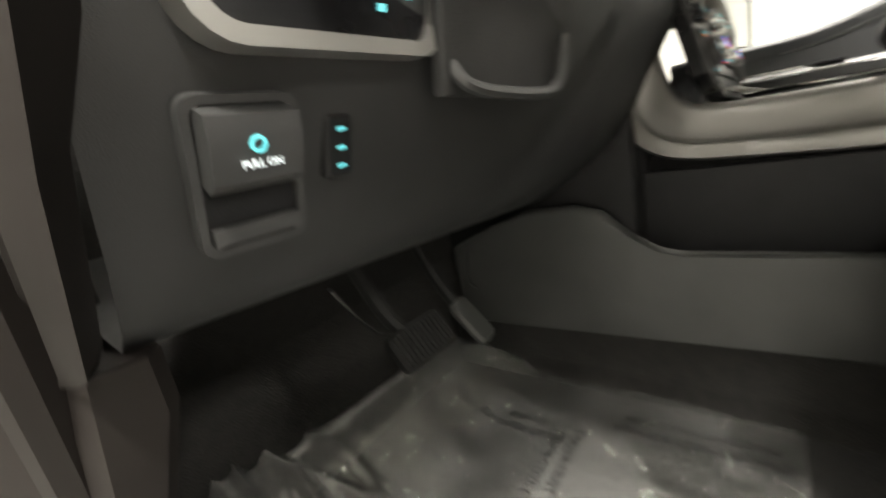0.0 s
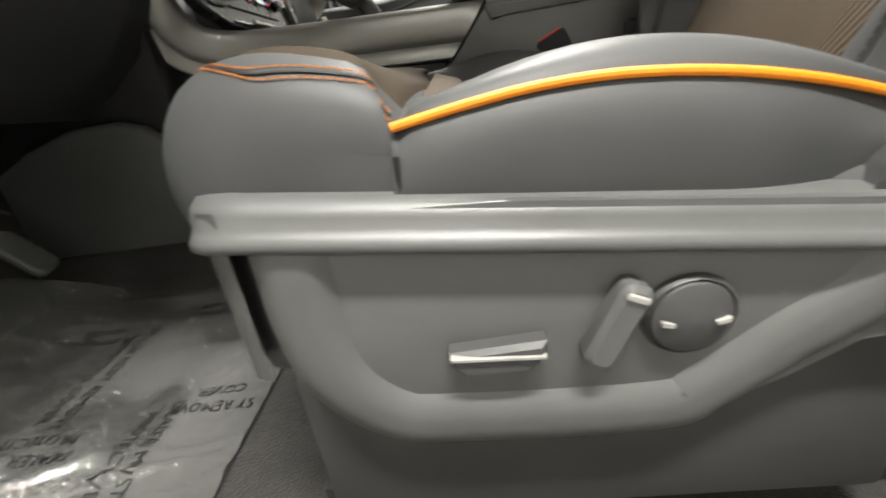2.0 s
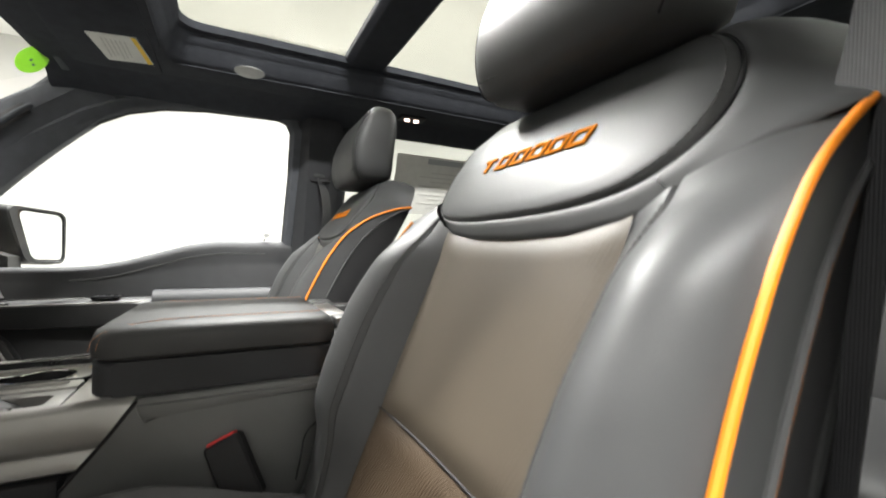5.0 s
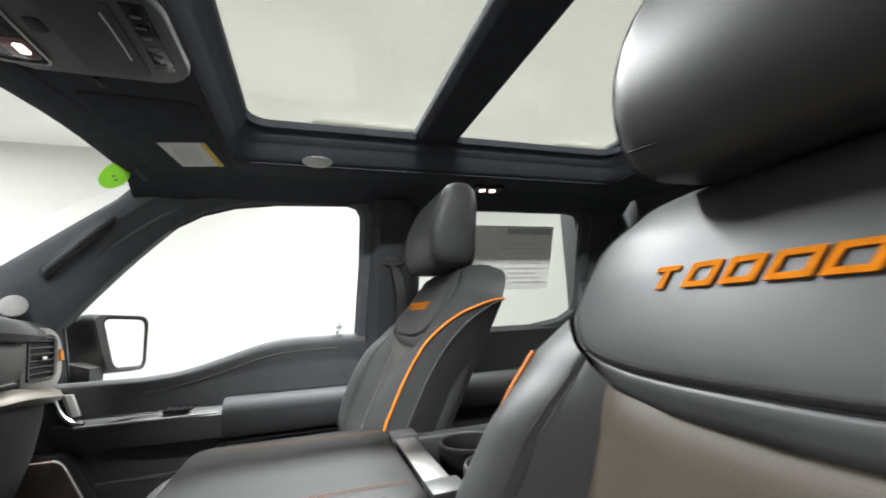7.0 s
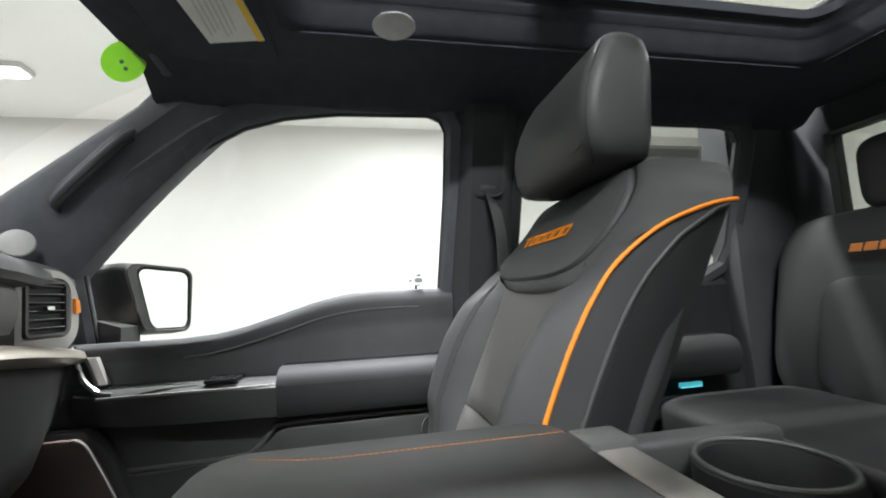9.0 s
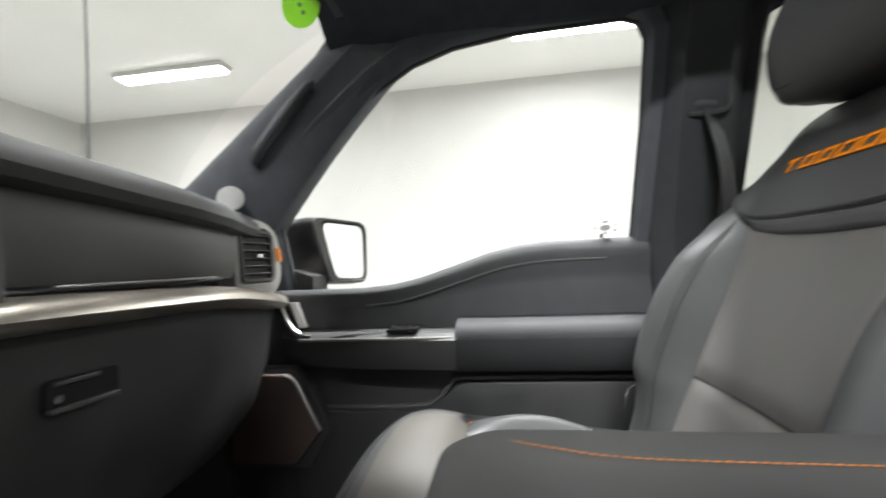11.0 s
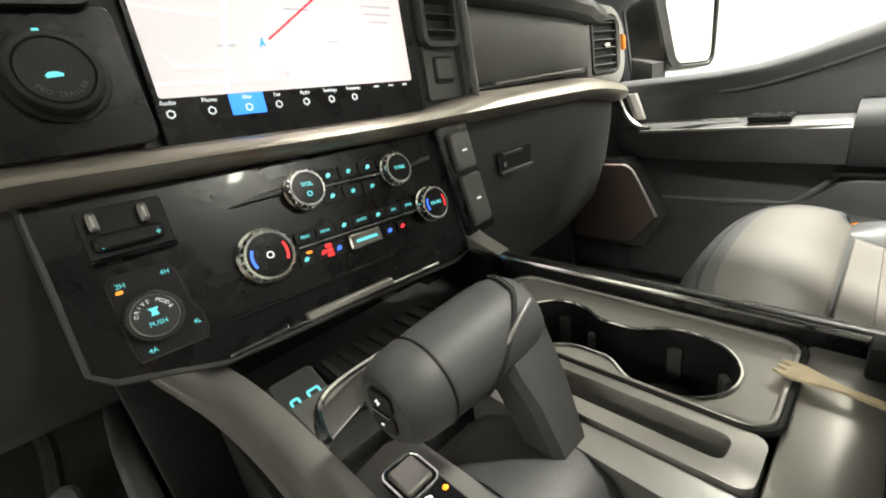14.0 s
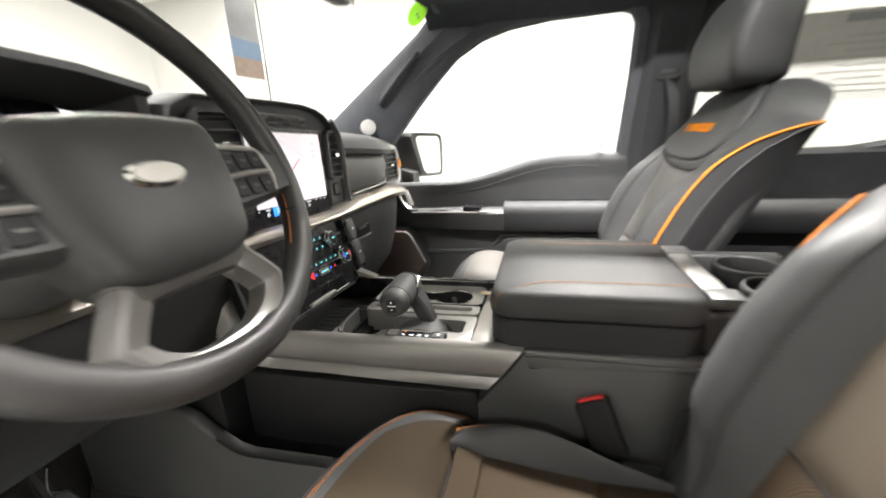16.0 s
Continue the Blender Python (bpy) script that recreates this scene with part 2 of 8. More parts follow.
for m_, level in ((LEATHER, 0.26), (LID_LEATHER, 0.2), (PLASTIC, 0.35), (PLASTIC_SOFT, 0.35), (HEADLINER, 0.1), (BLACK, 0.3), (PILLAR, 0.3)):
    m_.node_tree.nodes["Principled BSDF"].inputs["Specular IOR Level"].default_value = level
INK = material("black_ink", (0.012, 0.012, 0.013), 0.6, mottle=0.2, mottle_size=80)
TUBE_LIGHT = glow("lamp_diffuser", (1.0, 0.97, 0.92), 14.0)
CYAN = glow("cyan_backlight", (0.15, 0.75, 0.85), 0.42)
WHITE_GLOW = glow("white_backlight", (0.8, 0.85, 0.9), 0.4)
AMBER = glow("amber_indicator", (1.0, 0.25, 0.02), 0.9)
RED_GLOW = glow("red_indicator", (1.0, 0.03, 0.04), 0.7)
BLUE_GLOW = glow("blue_indicator", (0.03, 0.12, 1.0), 1.3)
DIM_WHITE = glow("dim_white_mark", (0.75, 0.85, 0.9), 0.45)
WARM_GLOW = glow("warm_lamp", (1.0, 0.72, 0.6), 4.0)
SCREEN_BG = glow("map_background", (0.74, 0.69, 0.735), 0.34)
SCREEN_PINK = glow("map_side_card", (0.81, 0.71, 0.745), 0.36)
SCREEN_ROAD = glow("map_road", (0.90, 0.89, 0.92), 0.43)
SCREEN_TEXT = glow("map_grey_text", (0.42, 0.42, 0.46), 0.5)
SCREEN_RED = glow("map_red_route", (0.6, 0.02, 0.05), 0.4)
SCREEN_BLUE = glow("screen_blue", (0.02, 0.2, 0.9), 1.0)


# ---- mesh helpers ----
def thing(name, label, category, base=(0, 0, 0), group="", kind=""):
    e = tagged(new(name), label, category, group, kind)
    e.empty_display_size = 0.02
    e.location = base
    return e


def link(name, bm, mat, smooth=35):
    bmesh.ops.recalc_face_normals(bm, faces=bm.faces)
    me = bpy.data.meshes.new(name)
    bm.to_mesh(me)
    bm.free()
    me.materials.append(mat)
    if smooth:
        me.shade_smooth()
        me.set_sharp_from_angle(angle=radians(smooth))
    return new(name, me)


def base_of(ob):
    return ob.location.copy() if ob.parent is None else Vector((0, 0, 0))


def part(name, bm, mat, parent, label="", smooth=35):
    ob = link(name, bm, mat, smooth)
    ob.parent = parent
    ob.matrix_parent_inverse = Matrix.Translation(-base_of(parent))
    if label:
        ob["label"] = label
    return ob


def solo(name, bm, mat, label, category, group="", kind="", smooth=35):
    return tagged(link(name, bm, mat, smooth), label, category, group, kind)


def box(x0, x1, y0, y1, z0, z1, bev=0.004, seg=2, bm=None, turn=None):
    bm = bm or bmesh.new()
    m = Matrix.Translation(((x0 + x1) / 2, (y0 + y1) / 2, (z0 + z1) / 2))
    if turn:
        m = m @ turn
    r = bmesh.ops.create_cube(bm, size=1, matrix=m @ Matrix.Diagonal((x1 - x0, y1 - y0, z1 - z0, 1)))
    if bev:
        es = list({e for v in r["verts"] for e in v.link_edges})
        bmesh.ops.bevel(bm, geom=es, offset=min(bev, 0.45 * min(x1 - x0, y1 - y0, z1 - z0)), segments=seg, profile=0.5, affect="EDGES")
    return bm


def prism(poly, axis, a, b, bev=0.003, seg=2, bm=None):
    """A polygon in the two other axes (in xyz order), drawn out along axis from a to b."""
    bm = bm or bmesh.new()

    def at(p, w):
        q = list(p)
        q.insert("xyz".index(axis), w)
        return q
    lo, hi = [bm.verts.new(at(p, a)) for p in poly], [bm.verts.new(at(p, b)) for p in poly]
    n = len(poly)
    fs = [bm.faces.new(lo[::-1]), bm.faces.new(hi)] + [bm.faces.new((lo[i], lo[(i + 1) % n], hi[(i + 1) % n], hi[i])) for i in range(n)]
    if bev:
        bmesh.ops.bevel(bm, geom=list({e for f in fs for e in f.edges}), offset=bev, segments=seg, profile=0.5, affect="EDGES")
    return bm


def loft(rings, caps=True, closed=True, bm=None):
    bm = bm or bmesh.new()
    vs = [[bm.verts.new(p) for p in r] for r in rings]
    n = len(rings[0])
    for r0, r1 in zip(vs, vs[1:]):
        for i in range(n if closed else n - 1):
            bm.faces.new((r0[i], r0[(i + 1) % n], r1[(i + 1) % n], r1[i]))
    if caps and closed:
        bm.faces.new(vs[0][::-1])
        bm.faces.new(vs[-1])
    return bm


def grid(fn, nu, nv, bm=None):
    """Quads over fn(s, t), s and t from 0 to 1."""
    return loft([[fn(i / nu, j / nv) for i in range(nu + 1)] for j in range(nv + 1)], False, False, bm)


def spline(pts, n=8, closed=False):
    """A Catmull-Rom curve through pts."""
    pts = [Vector(p) for p in pts]
    k, out = len(pts), []
    for i in range(k if closed else k - 1):
        p = [pts[j % k] if closed else pts[min(max(j, 0), k - 1)] for j in (i - 1, i, i + 1, i + 2)]
        for s in range(n):
            t = s / n
            out.append(0.5 * (2 * p[1] + (p[2] - p[0]) * t + (2 * p[0] - 5 * p[1] + 4 * p[2] - p[3]) * t * t + (3 * p[1] - p[0] - 3 * p[2] + p[3]) * t ** 3))
    if not closed:
        out.append(pts[-1])
    return out


def tube(path, r, n=8, closed=False, bm=None, flat=1.0, up=None):
    """A round (or flattened) rod along a path of points; r a number or a function of 0 to 1."""
    path = [Vector(p) for p in path]
    rings, side = [], None
    for i, p in enumerate(path):
        a, b = (path[i - 1], path[(i + 1) % len(path)]) if closed or 0 < i < len(path) - 1 else (path[max(i - 1, 0)], path[min(i + 1, len(path) - 1)])
        d = (b - a).normalized()
        if up is not None:
            side = d.cross(Vector(up)).normalized()
        elif side is None:
            side = d.orthogonal().normalized()
        else:
            side = (side - d * side.dot(d)).normalized()
        w = d.cross(side)
        rr = r(i / max(1, len(path) - 1)) if callable(r) else r
        rings.append([p + rr * (math.cos(2 * math.pi * k / n) * side + flat * math.sin(2 * math.pi * k / n) * w) for k in range(n)])
    if closed:
        rings.append(rings[0])
        return loft(rings, False, True, bm)
    return loft(rings, True, True, bm)


def turned(profile, centre, axis, n=28, bm=None, caps=True):
    """A turned shape: profile of (radius, distance along axis)."""
    axis = Vector(axis).normalized()
    u = axis.orthogonal().normalized()
    w = axis.cross(u)
    rings = [[Vector(centre) + axis * h + max(r, 1e-5) * (math.cos(2 * math.pi * k / n) * u + math.sin(2 * math.pi * k / n) * w) for k in range(n)] for r, h in profile]
    return loft(rings, caps, True, bm)


def pillow(half, centre, power=3.0, nu=28, nv=16, shape=None, bm=None):
    """A rounded cushion: a superellipsoid with half sizes, reshaped by shape(point)."""
    bm = bm or bmesh.new()

    def sp(v, e):
        return math.copysign(abs(v) ** e, v)
    rings = []
    for j in range(nv + 1):
        ph = -math.pi / 2 + math.pi * j / nv
        ring = []
        for i in range(nu):
            th = 2 * math.pi * i / nu
            e = 2 / power
            q = Vector((half[0] * sp(math.cos(ph), e) * sp(math.cos(th), e), half[1] * sp(math.cos(ph), e) * sp(math.sin(th), e), half[2] * sp(math.sin(ph), e)))
            ring.append((shape(q) if shape else q) + Vector(centre))
        rings.append(ring)
    loft(rings, False, True, bm)
    bmesh.ops.remove_doubles(bm, verts=bm.verts, dist=1e-5)
    return bm


def stitches(path, step=0.0056, length=0.0042, r=0.0006, bm=None):
    """A row of short threads along a path."""
    bm = bm or bmesh.new()
    path = [Vector(p) for p in path]
    dist = [0.0]
    for a, b in zip(path, path[1:]):
        dist.append(dist[-1] + (b - a).length)

    def at(d):
        for i in range(len(path) - 1):
            if d <= dist[i + 1]:
                return path[i].lerp(path[i + 1], (d - dist[i]) / max(1e-9, dist[i + 1] - dist[i]))
        return path[-1]
    d = 0.0
    while d + length < dist[-1]:
        tube([at(d), at(d + length)], r, 4, bm=bm)
        d += step
    return bm


def sheet(poly, place, normal, up, thick=0.001, bm=None):
    """A flat thin plate: poly of (right, up) in metres round place, on the side that normal faces."""
    bm = bm or bmesh.new()
    n = Vector(normal).normalized()
    r = Vector(up).cross(n).normalized()
    u = n.cross(r)
    lo, hi = ([bm.verts.new(Vector(place) + a * r + b * u + h * n) for a, b in poly] for h in (0, thick))
    k = len(poly)
    bm.faces.new(hi)
    bm.faces.new(lo[::-1])
    for i in range(k):
        bm.faces.new((lo[i], lo[(i + 1) % k], hi[(i + 1) % k], hi[i]))
    return bm


def rrect(w, h, r, n=4, cx=0.0, cy=0.0):
    """A rectangle with round corners."""
    out = []
    for sx, sy, a in ((1, 1, 0), (-1, 1, 90), (-1, -1, 180), (1, -1, 270)):
        for i in range(n + 1):
            t = radians(a + 90 * i / n)
            out.append((cx + sx * (w / 2 - r) + r * math.cos(t), cy + sy * (h / 2 - r) + r * math.sin(t)))
    return out


def lettering(name, body, size, place, normal, up, mat, parent, thick=0.0006, label=""):
    """Words in the built-in font, centred at place, facing normal."""
    cu = bpy.data.curves.new(name, "FONT")
    cu.body, cu.size, cu.extrude, cu.align_x, cu.align_y, cu.resolution_u = body, size, thick / 2, "CENTER", "CENTER", 2
    tmp = bpy.data.objects.new(name, cu)
    me = bpy.data.meshes.new_from_object(tmp)
    bpy.data.objects.remove(tmp)
    n = Vector(normal).normalized()
    r = Vector(up).cross(n).normalized()
    u = n.cross(r)
    me.transform(Matrix(((r.x, u.x, n.x, place[0]), (r.y, u.y, n.y, place[1]), (r.z, u.z, n.z, place[2]), (0, 0, 0, 1))))
    me.materials.clear()
    me.materials.append(mat)
    ob = new(name, me)
    ob.parent = parent
    ob.matrix_parent_inverse = Matrix.Translation(-base_of(parent))
    if label:
        ob["label"] = label
    return ob


def mix(a, b, t):
    return a + (b - a) * t


def ramp(t, *pts):
    """Straight lines through (t, value) points."""
    if t <= pts[0][0]:
        return pts[0][1]
    for (t0, v0), (t1, v1) in zip(pts, pts[1:]):
        if t <= t1:
            return mix(v0, v1, (t - t0) / (t1 - t0))
    return pts[-1][1]


def ease(t, a, b):
    t = min(1, max(0, (t - a) / (b - a)))
    return t * t * (3 - 2 * t)
# ---- the bay in which the truck stands ----
solo("ground", box(-6.0, 5.0, -6.0, 5.5, GROUND - 0.1, GROUND, 0), CONCRETE, "grey sealed concrete floor of the photo bay", "floor", kind="structure")
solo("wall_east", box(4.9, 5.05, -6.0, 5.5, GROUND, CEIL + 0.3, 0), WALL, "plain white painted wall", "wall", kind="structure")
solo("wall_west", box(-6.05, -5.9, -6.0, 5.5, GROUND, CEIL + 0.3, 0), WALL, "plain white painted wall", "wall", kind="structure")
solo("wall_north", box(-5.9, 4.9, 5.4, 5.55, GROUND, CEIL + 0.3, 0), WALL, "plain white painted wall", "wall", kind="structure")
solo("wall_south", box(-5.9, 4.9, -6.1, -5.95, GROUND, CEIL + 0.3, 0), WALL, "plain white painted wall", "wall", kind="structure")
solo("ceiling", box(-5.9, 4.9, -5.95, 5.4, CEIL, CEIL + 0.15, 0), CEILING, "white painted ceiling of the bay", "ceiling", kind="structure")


def strip_lamp(x, y, watts):
    e = thing("strip_light", "white ceiling strip light, switched on", "ceiling light", (x, y, CEIL), "ceiling strip lights")
    part("housing", box(x - 0.09, x + 0.09, y - 0.64, y + 0.64, CEIL - 0.05, CEIL, 0.006), WALL, e)
    part("diffuser", box(x - 0.075, x + 0.075, y - 0.61, y + 0.61, CEIL - 0.066, CEIL - 0.0505, 0.005), TUBE_LIGHT, e, "glowing white diffuser")
    la = bpy.data.lights.new("strip_lamp", "AREA")
    la.shape, la.size, la.size_y, la.energy, la.color = "RECTANGLE", 0.15, 1.2, watts, (1.0, 0.98, 0.945)
    lo = new("strip_lamp", la)
    lo.location = (x, y, CEIL - 0.072)
    lo.visible_camera = True


for lx in (-4.2, -1.5, 1.4, 3.8):
    for ly in (-4.2, -1.2, 3.0) if lx > 3 else (-4.2, -0.6, 2.9):
        strip_lamp(lx, ly, LAMP_WATTS * (0.3 if lx > 3 else 0.3 if lx < -3 else 1.15 if lx < 0 else 1.6) * (0.55 if abs(ly) > 2 else 1.35 if abs(lx) < 2 else 1.0))

# ---- cab floor, firewall and rear ----
FLOOR = 0.13
solo("floor", box(-0.86, 0.86, -1.85, 0.60, FLOOR - 0.05, FLOOR, 0.004), CARPET, "black carpet on the floor of the cab", "floor", kind="structure")
solo("wall_firewall", prism([(0.44, 0.08), (0.44, 0.14), (0.56, 0.30), (0.58, 0.84), (0.64, 0.84), (0.64, 0.08)], "x", -0.86, 0.86, 0.004), CARPET, "dark carpeted firewall ahead of the footwells", "wall", kind="structure")

# sills below the doors
for s, nm in ((-1, "left"), (1, "right")):
    solo("sill_" + nm, prism([(-0.83 * 1, 0.0), (-0.80, 0.155), (-0.86, 0.175), (-0.93, 0.15), (-0.95, -0.05), (-0.9, -0.1)] if s < 0 else
                             [(0.83, 0.0), (0.80, 0.155), (0.86, 0.175), (0.93, 0.15), (0.95, -0.05), (0.9, -0.1)], "y", -1.72, 0.42, 0.006),
         PLASTIC, "charcoal plastic scuff plate along the door sill", "door sill", kind="structure")

# ---- roof: headliner with the opening for the glass roof ----
ROOF_IN, ROOF_GLASS = 1.235, 1.325
hl = bmesh.new()
SX, SY0, SY1 = 0.50, -0.342, -1.52
for x0, x1, y0, y1 in ((-0.70, 0.70, SY0, -0.07), (-0.70, -SX, SY1, SY0), (SX, 0.70, SY1, SY0), (-0.70, 0.70, -1.78, SY1)):
    box(x0, x1, y0, y1, ROOF_IN, ROOF_GLASS + 0.03, 0.0, bm=hl)
solo("ceiling_headliner", hl, HEADLINER, "black cloth headliner round a glass roof", "headliner", kind="structure", smooth=0)
SKIRT = ((0.035, 1.2345), (0.012, 1.2342), (0.0, 1.2375), (-0.010, 1.247), (-0.018, 1.262), (-0.026, 1.272), (-0.031, 1.285), (-0.042, 1.292), (-0.046, 1.306), (-0.060, 1.312), (-0.064, 1.330))
lip = loft([[(x, y, z) for x, y in rrect(2 * (SX + d), SY0 - SY1 + 2 * d * 0.62, 0.05, 6, 0, (SY0 + SY1) / 2)] for d, z in SKIRT], False)
solo("trim_roof_opening", lip, HEADLINER, "black cloth edge that rises to the roof glass", "trim", kind="structure", smooth=50)
for s in (-1, 1):   # rounded side rails of the headliner
    solo("trim_roof_rail", loft([[(s * (x + 0.0), y, z) for x, z in ((0.60, 1.235), (0.66, 1.225), (0.70, 1.19), (0.73, 1.185), (0.76, 1.22), (0.72, 1.30), (0.62, 1.32))]
                                 for y in (-0.05, -0.4, -0.8, -1.2, -1.6, -1.75)]), HEADLINER, "black padded roof rail above the door", "trim", kind="structure")
solo("roof_skin", box(-0.74, -SX - 0.02, -1.78, 0.0, 1.352, 1.372, 0.006, bm=box(SX + 0.02, 0.74, -1.78, 0.0, 1.352, 1.372, 0.006, bm=box(-SX - 0.02, SX + 0.02, -0.36, 0.0, 1.352, 1.372, 0.006, bm=box(-SX - 0.02, SX + 0.02, -1.78, -1.51, 1.352, 1.372, 0.006)))),
     PAINT, "dark painted steel roof of the cab", "roof", kind="structure")
glassroof = thing("glass_roof", "tinted two-panel glass roof with a dark cross bar", "glass roof", (0, -0.9, 1.33), kind="structure")
for y0, y1 in ((-0.81, -0.355), (-1.505, -0.94)):   # front and rear pane
    ob = part("pane", box(-0.485, 0.485, y0, y1, 1.331, 1.337, 0), SUNGLASS, glassroof, "tinted glass", smooth=0)
    ob.visible_shadow = False
part("cross_bar", prism([(-0.94, 1.345), (-0.94, 1.322), (-0.925, 1.308), (-0.825, 1.308), (-0.81, 1.322), (-0.81, 1.345)], "x", -0.45, 0.45, 0.004), HEADLINER, glassroof)
# ---- windscreen, its header and pillars ----
W_LOW, W_TOP = [(0.80, 0.43, 0.875), (0.42, 0.56, 0.865), (0, 0.60, 0.86)], [(0.700, -0.066, 1.236), (0.36, -0.048, 1.246), (0, 0.01, 1.250)]
low = spline([(-x, y, z) for x, y, z in W_LOW[:2]] + W_LOW[::-1], 6)
top = spline([(-x, y, z) for x, y, z in W_TOP[:2]] + W_TOP[::-1], 6)
ws = solo("window_windscreen", loft([[a.lerp(b, t) + Vector((0, 0.05 * math.sin(math.pi * t), 0.03 * math.sin(math.pi * t))) for a, b in zip(low, top)] for t in (0, 0.25, 0.5, 0.75, 1)], False, False),
          GLASS, "clear laminated windscreen", "windscreen", kind="structure")
ws.visible_shadow = False
solo("trim_header", loft([[(p.x, p.y + 0.01, p.z - 0.003) for p in top], [(p.x, p.y - 0.004, p.z - 0.007) for p in top], [(p.x, p.y - 0.03, 1.2335) for p in top], [(p.x, p.y - 0.09, 1.2335) for p in top], [(p.x, p.y - 0.10, 1.30) for p in top], [(p.x, p.y + 0.02, p.z + 0.05) for p in top]], False, False),
     HEADLINER, "black padded header above the windscreen", "trim", kind="structure")
for s in (-1, 1):
    def pil(k, w):
        """Cross sections of the windscreen pillar, from the dashboard to the roof."""
        t = k / 8
        f = Vector((0.815, 0.50, 0.84)).lerp(Vector((0.728, -0.052, 1.222)), t)
        b = Vector((0.845, 0.170, 0.80)).lerp(Vector((0.722, -0.235, 1.175)), t)
        b.z += 0.02 * math.sin(math.pi * t)
        out = [f.lerp(b, q) + Vector((-d, 0, -d * 0.35)) for q, d in ((0, -0.03), (0, 0.0), (0.08, 0.014), (0.35, 0.024), (0.55, 0.012), (0.8, 0.016), (0.97, 0.008), (1.0, -0.01), (1.0, -0.06))]
        return [(s * p.x, p.y, p.z) for p in out]
    solo("trim_screen_corner", tube(spline([(s * x, y, z) for x, y, z in ((0.53, -0.085, 1.252), (0.61, -0.090, 1.250), (0.685, -0.092, 1.242), (0.730, -0.070, 1.222), (0.746, -0.022, 1.186), (0.752, 0.04, 1.145))], 6), lambda t: 0.008 + 0.018 * math.sin(math.pi * t), 12), PILLAR, "rounded cloth corner where the pillar meets the header", "trim", kind="structure")
    e = thing("windscreen_pillar", "black windscreen pillar trim with grab handle and tweeter", "pillar", (s * 0.8, 0.2, 0.8), "windscreen pillars", "structure")
    part("pillar_trim", loft([pil(k, 0) for k in range(9)]), PILLAR, e)
    hp = [(s * 0.775, 0.165, 0.975), (s * 0.752, 0.150, 0.99), (s * 0.736, 0.09, 1.045), (s * 0.722, 0.02, 1.108), (s * 0.730, -0.005, 1.130)]
    # a flattened dark rod stands for the shade behind the handle
    part("handle_shade", tube(spline([(s * (abs(a) + 0.004), b + 0.004, c - 0.002) for a, b, c in hp], 6), 0.017, 10, flat=0.35), RUBBER, e, "dark strip for the shade behind the handle")
    part("grab_handle", tube(spline(hp, 6), 0.0085, 10), PILLAR, e, "moulded grab handle")
    part("tweeter", turned([(0.0, 0.0), (0.026, 0.0), (0.029, 0.004), (0.027, 0.009), (0.015, 0.012), (0.0, 0.0125)], (s * 0.752, 0.215, 0.893), (-s * 0.8, -0.55, 0.1), 24), MESH, e, "round metal speaker grille")

# ---- the rear of the cab ----
rw = bmesh.new()
for x0, x1, z0, z1 in ((-0.86, 0.86, 0.1, 0.84), (-0.86, 0.86, 1.16, 1.36), (-0.86, -0.69, 0.84, 1.16), (0.69, 0.86, 0.84, 1.16)):
    box(x0, x1, -1.87, -1.80, z0, z1, 0, bm=rw)
solo("wall_rear", rw, PILLAR_SHADED, "dark rear wall of the cab behind the bench", "wall", kind="structure", smooth=0)
g = solo("window_rear", box(-0.69, 0.69, -1.84, -1.834, 0.84, 1.16, 0), PRIVACY, "tinted rear window of the cab", "window", kind="structure", smooth=0)
g.visible_shadow = True


# ---- side doors and pillars ----
def xglass(z):
    return 0.885 - 0.36 * (z - 0.755)


FRONT_WIN = [(0.150, 0.90), (0.150, 0.665), (0.108, 0.664), (-0.05, 0.664), (-0.15, 0.675), (-0.28, 0.710), (-0.36, 0.735), (-0.42, 0.750), (-0.55, 0.755), (-0.680, 0.755), (-0.690, 1.0), (-0.690, 1.15), (-0.675, 1.178), (-0.645, 1.188), (-0.43, 1.184), (-0.31, 1.171), (-0.22, 1.147), (-0.135, 1.104), (-0.01, 1.022)]
REAR_WIN = [(-0.90, 0.755), (-1.37, 0.755), (-1.50, 0.775), (-1.56, 0.81), (-1.575, 0.86), (-1.555, 1.15), (-1.53, 1.18), (-1.49, 1.187), (-0.94, 1.187), (-0.905, 1.17), (-0.90, 1.13)]


def frame_ring(win, grow):
    c = (sum(p[0] for p in win) / len(win), sum(p[1] for p in win) / len(win))
    out = []
    n = len(win)
    for i, p in enumerate(win):
        a, b = Vector(win[i - 1]), Vector(win[(i + 1) % n])
        d = (b - a).normalized()
        nrm = Vector((d.y, -d.x))
        if nrm.dot(Vector(p) - Vector(c)) < 0:
            nrm = -nrm
        out.append((p[0] + grow * nrm.x, p[1] + grow * nrm.y))
    return out


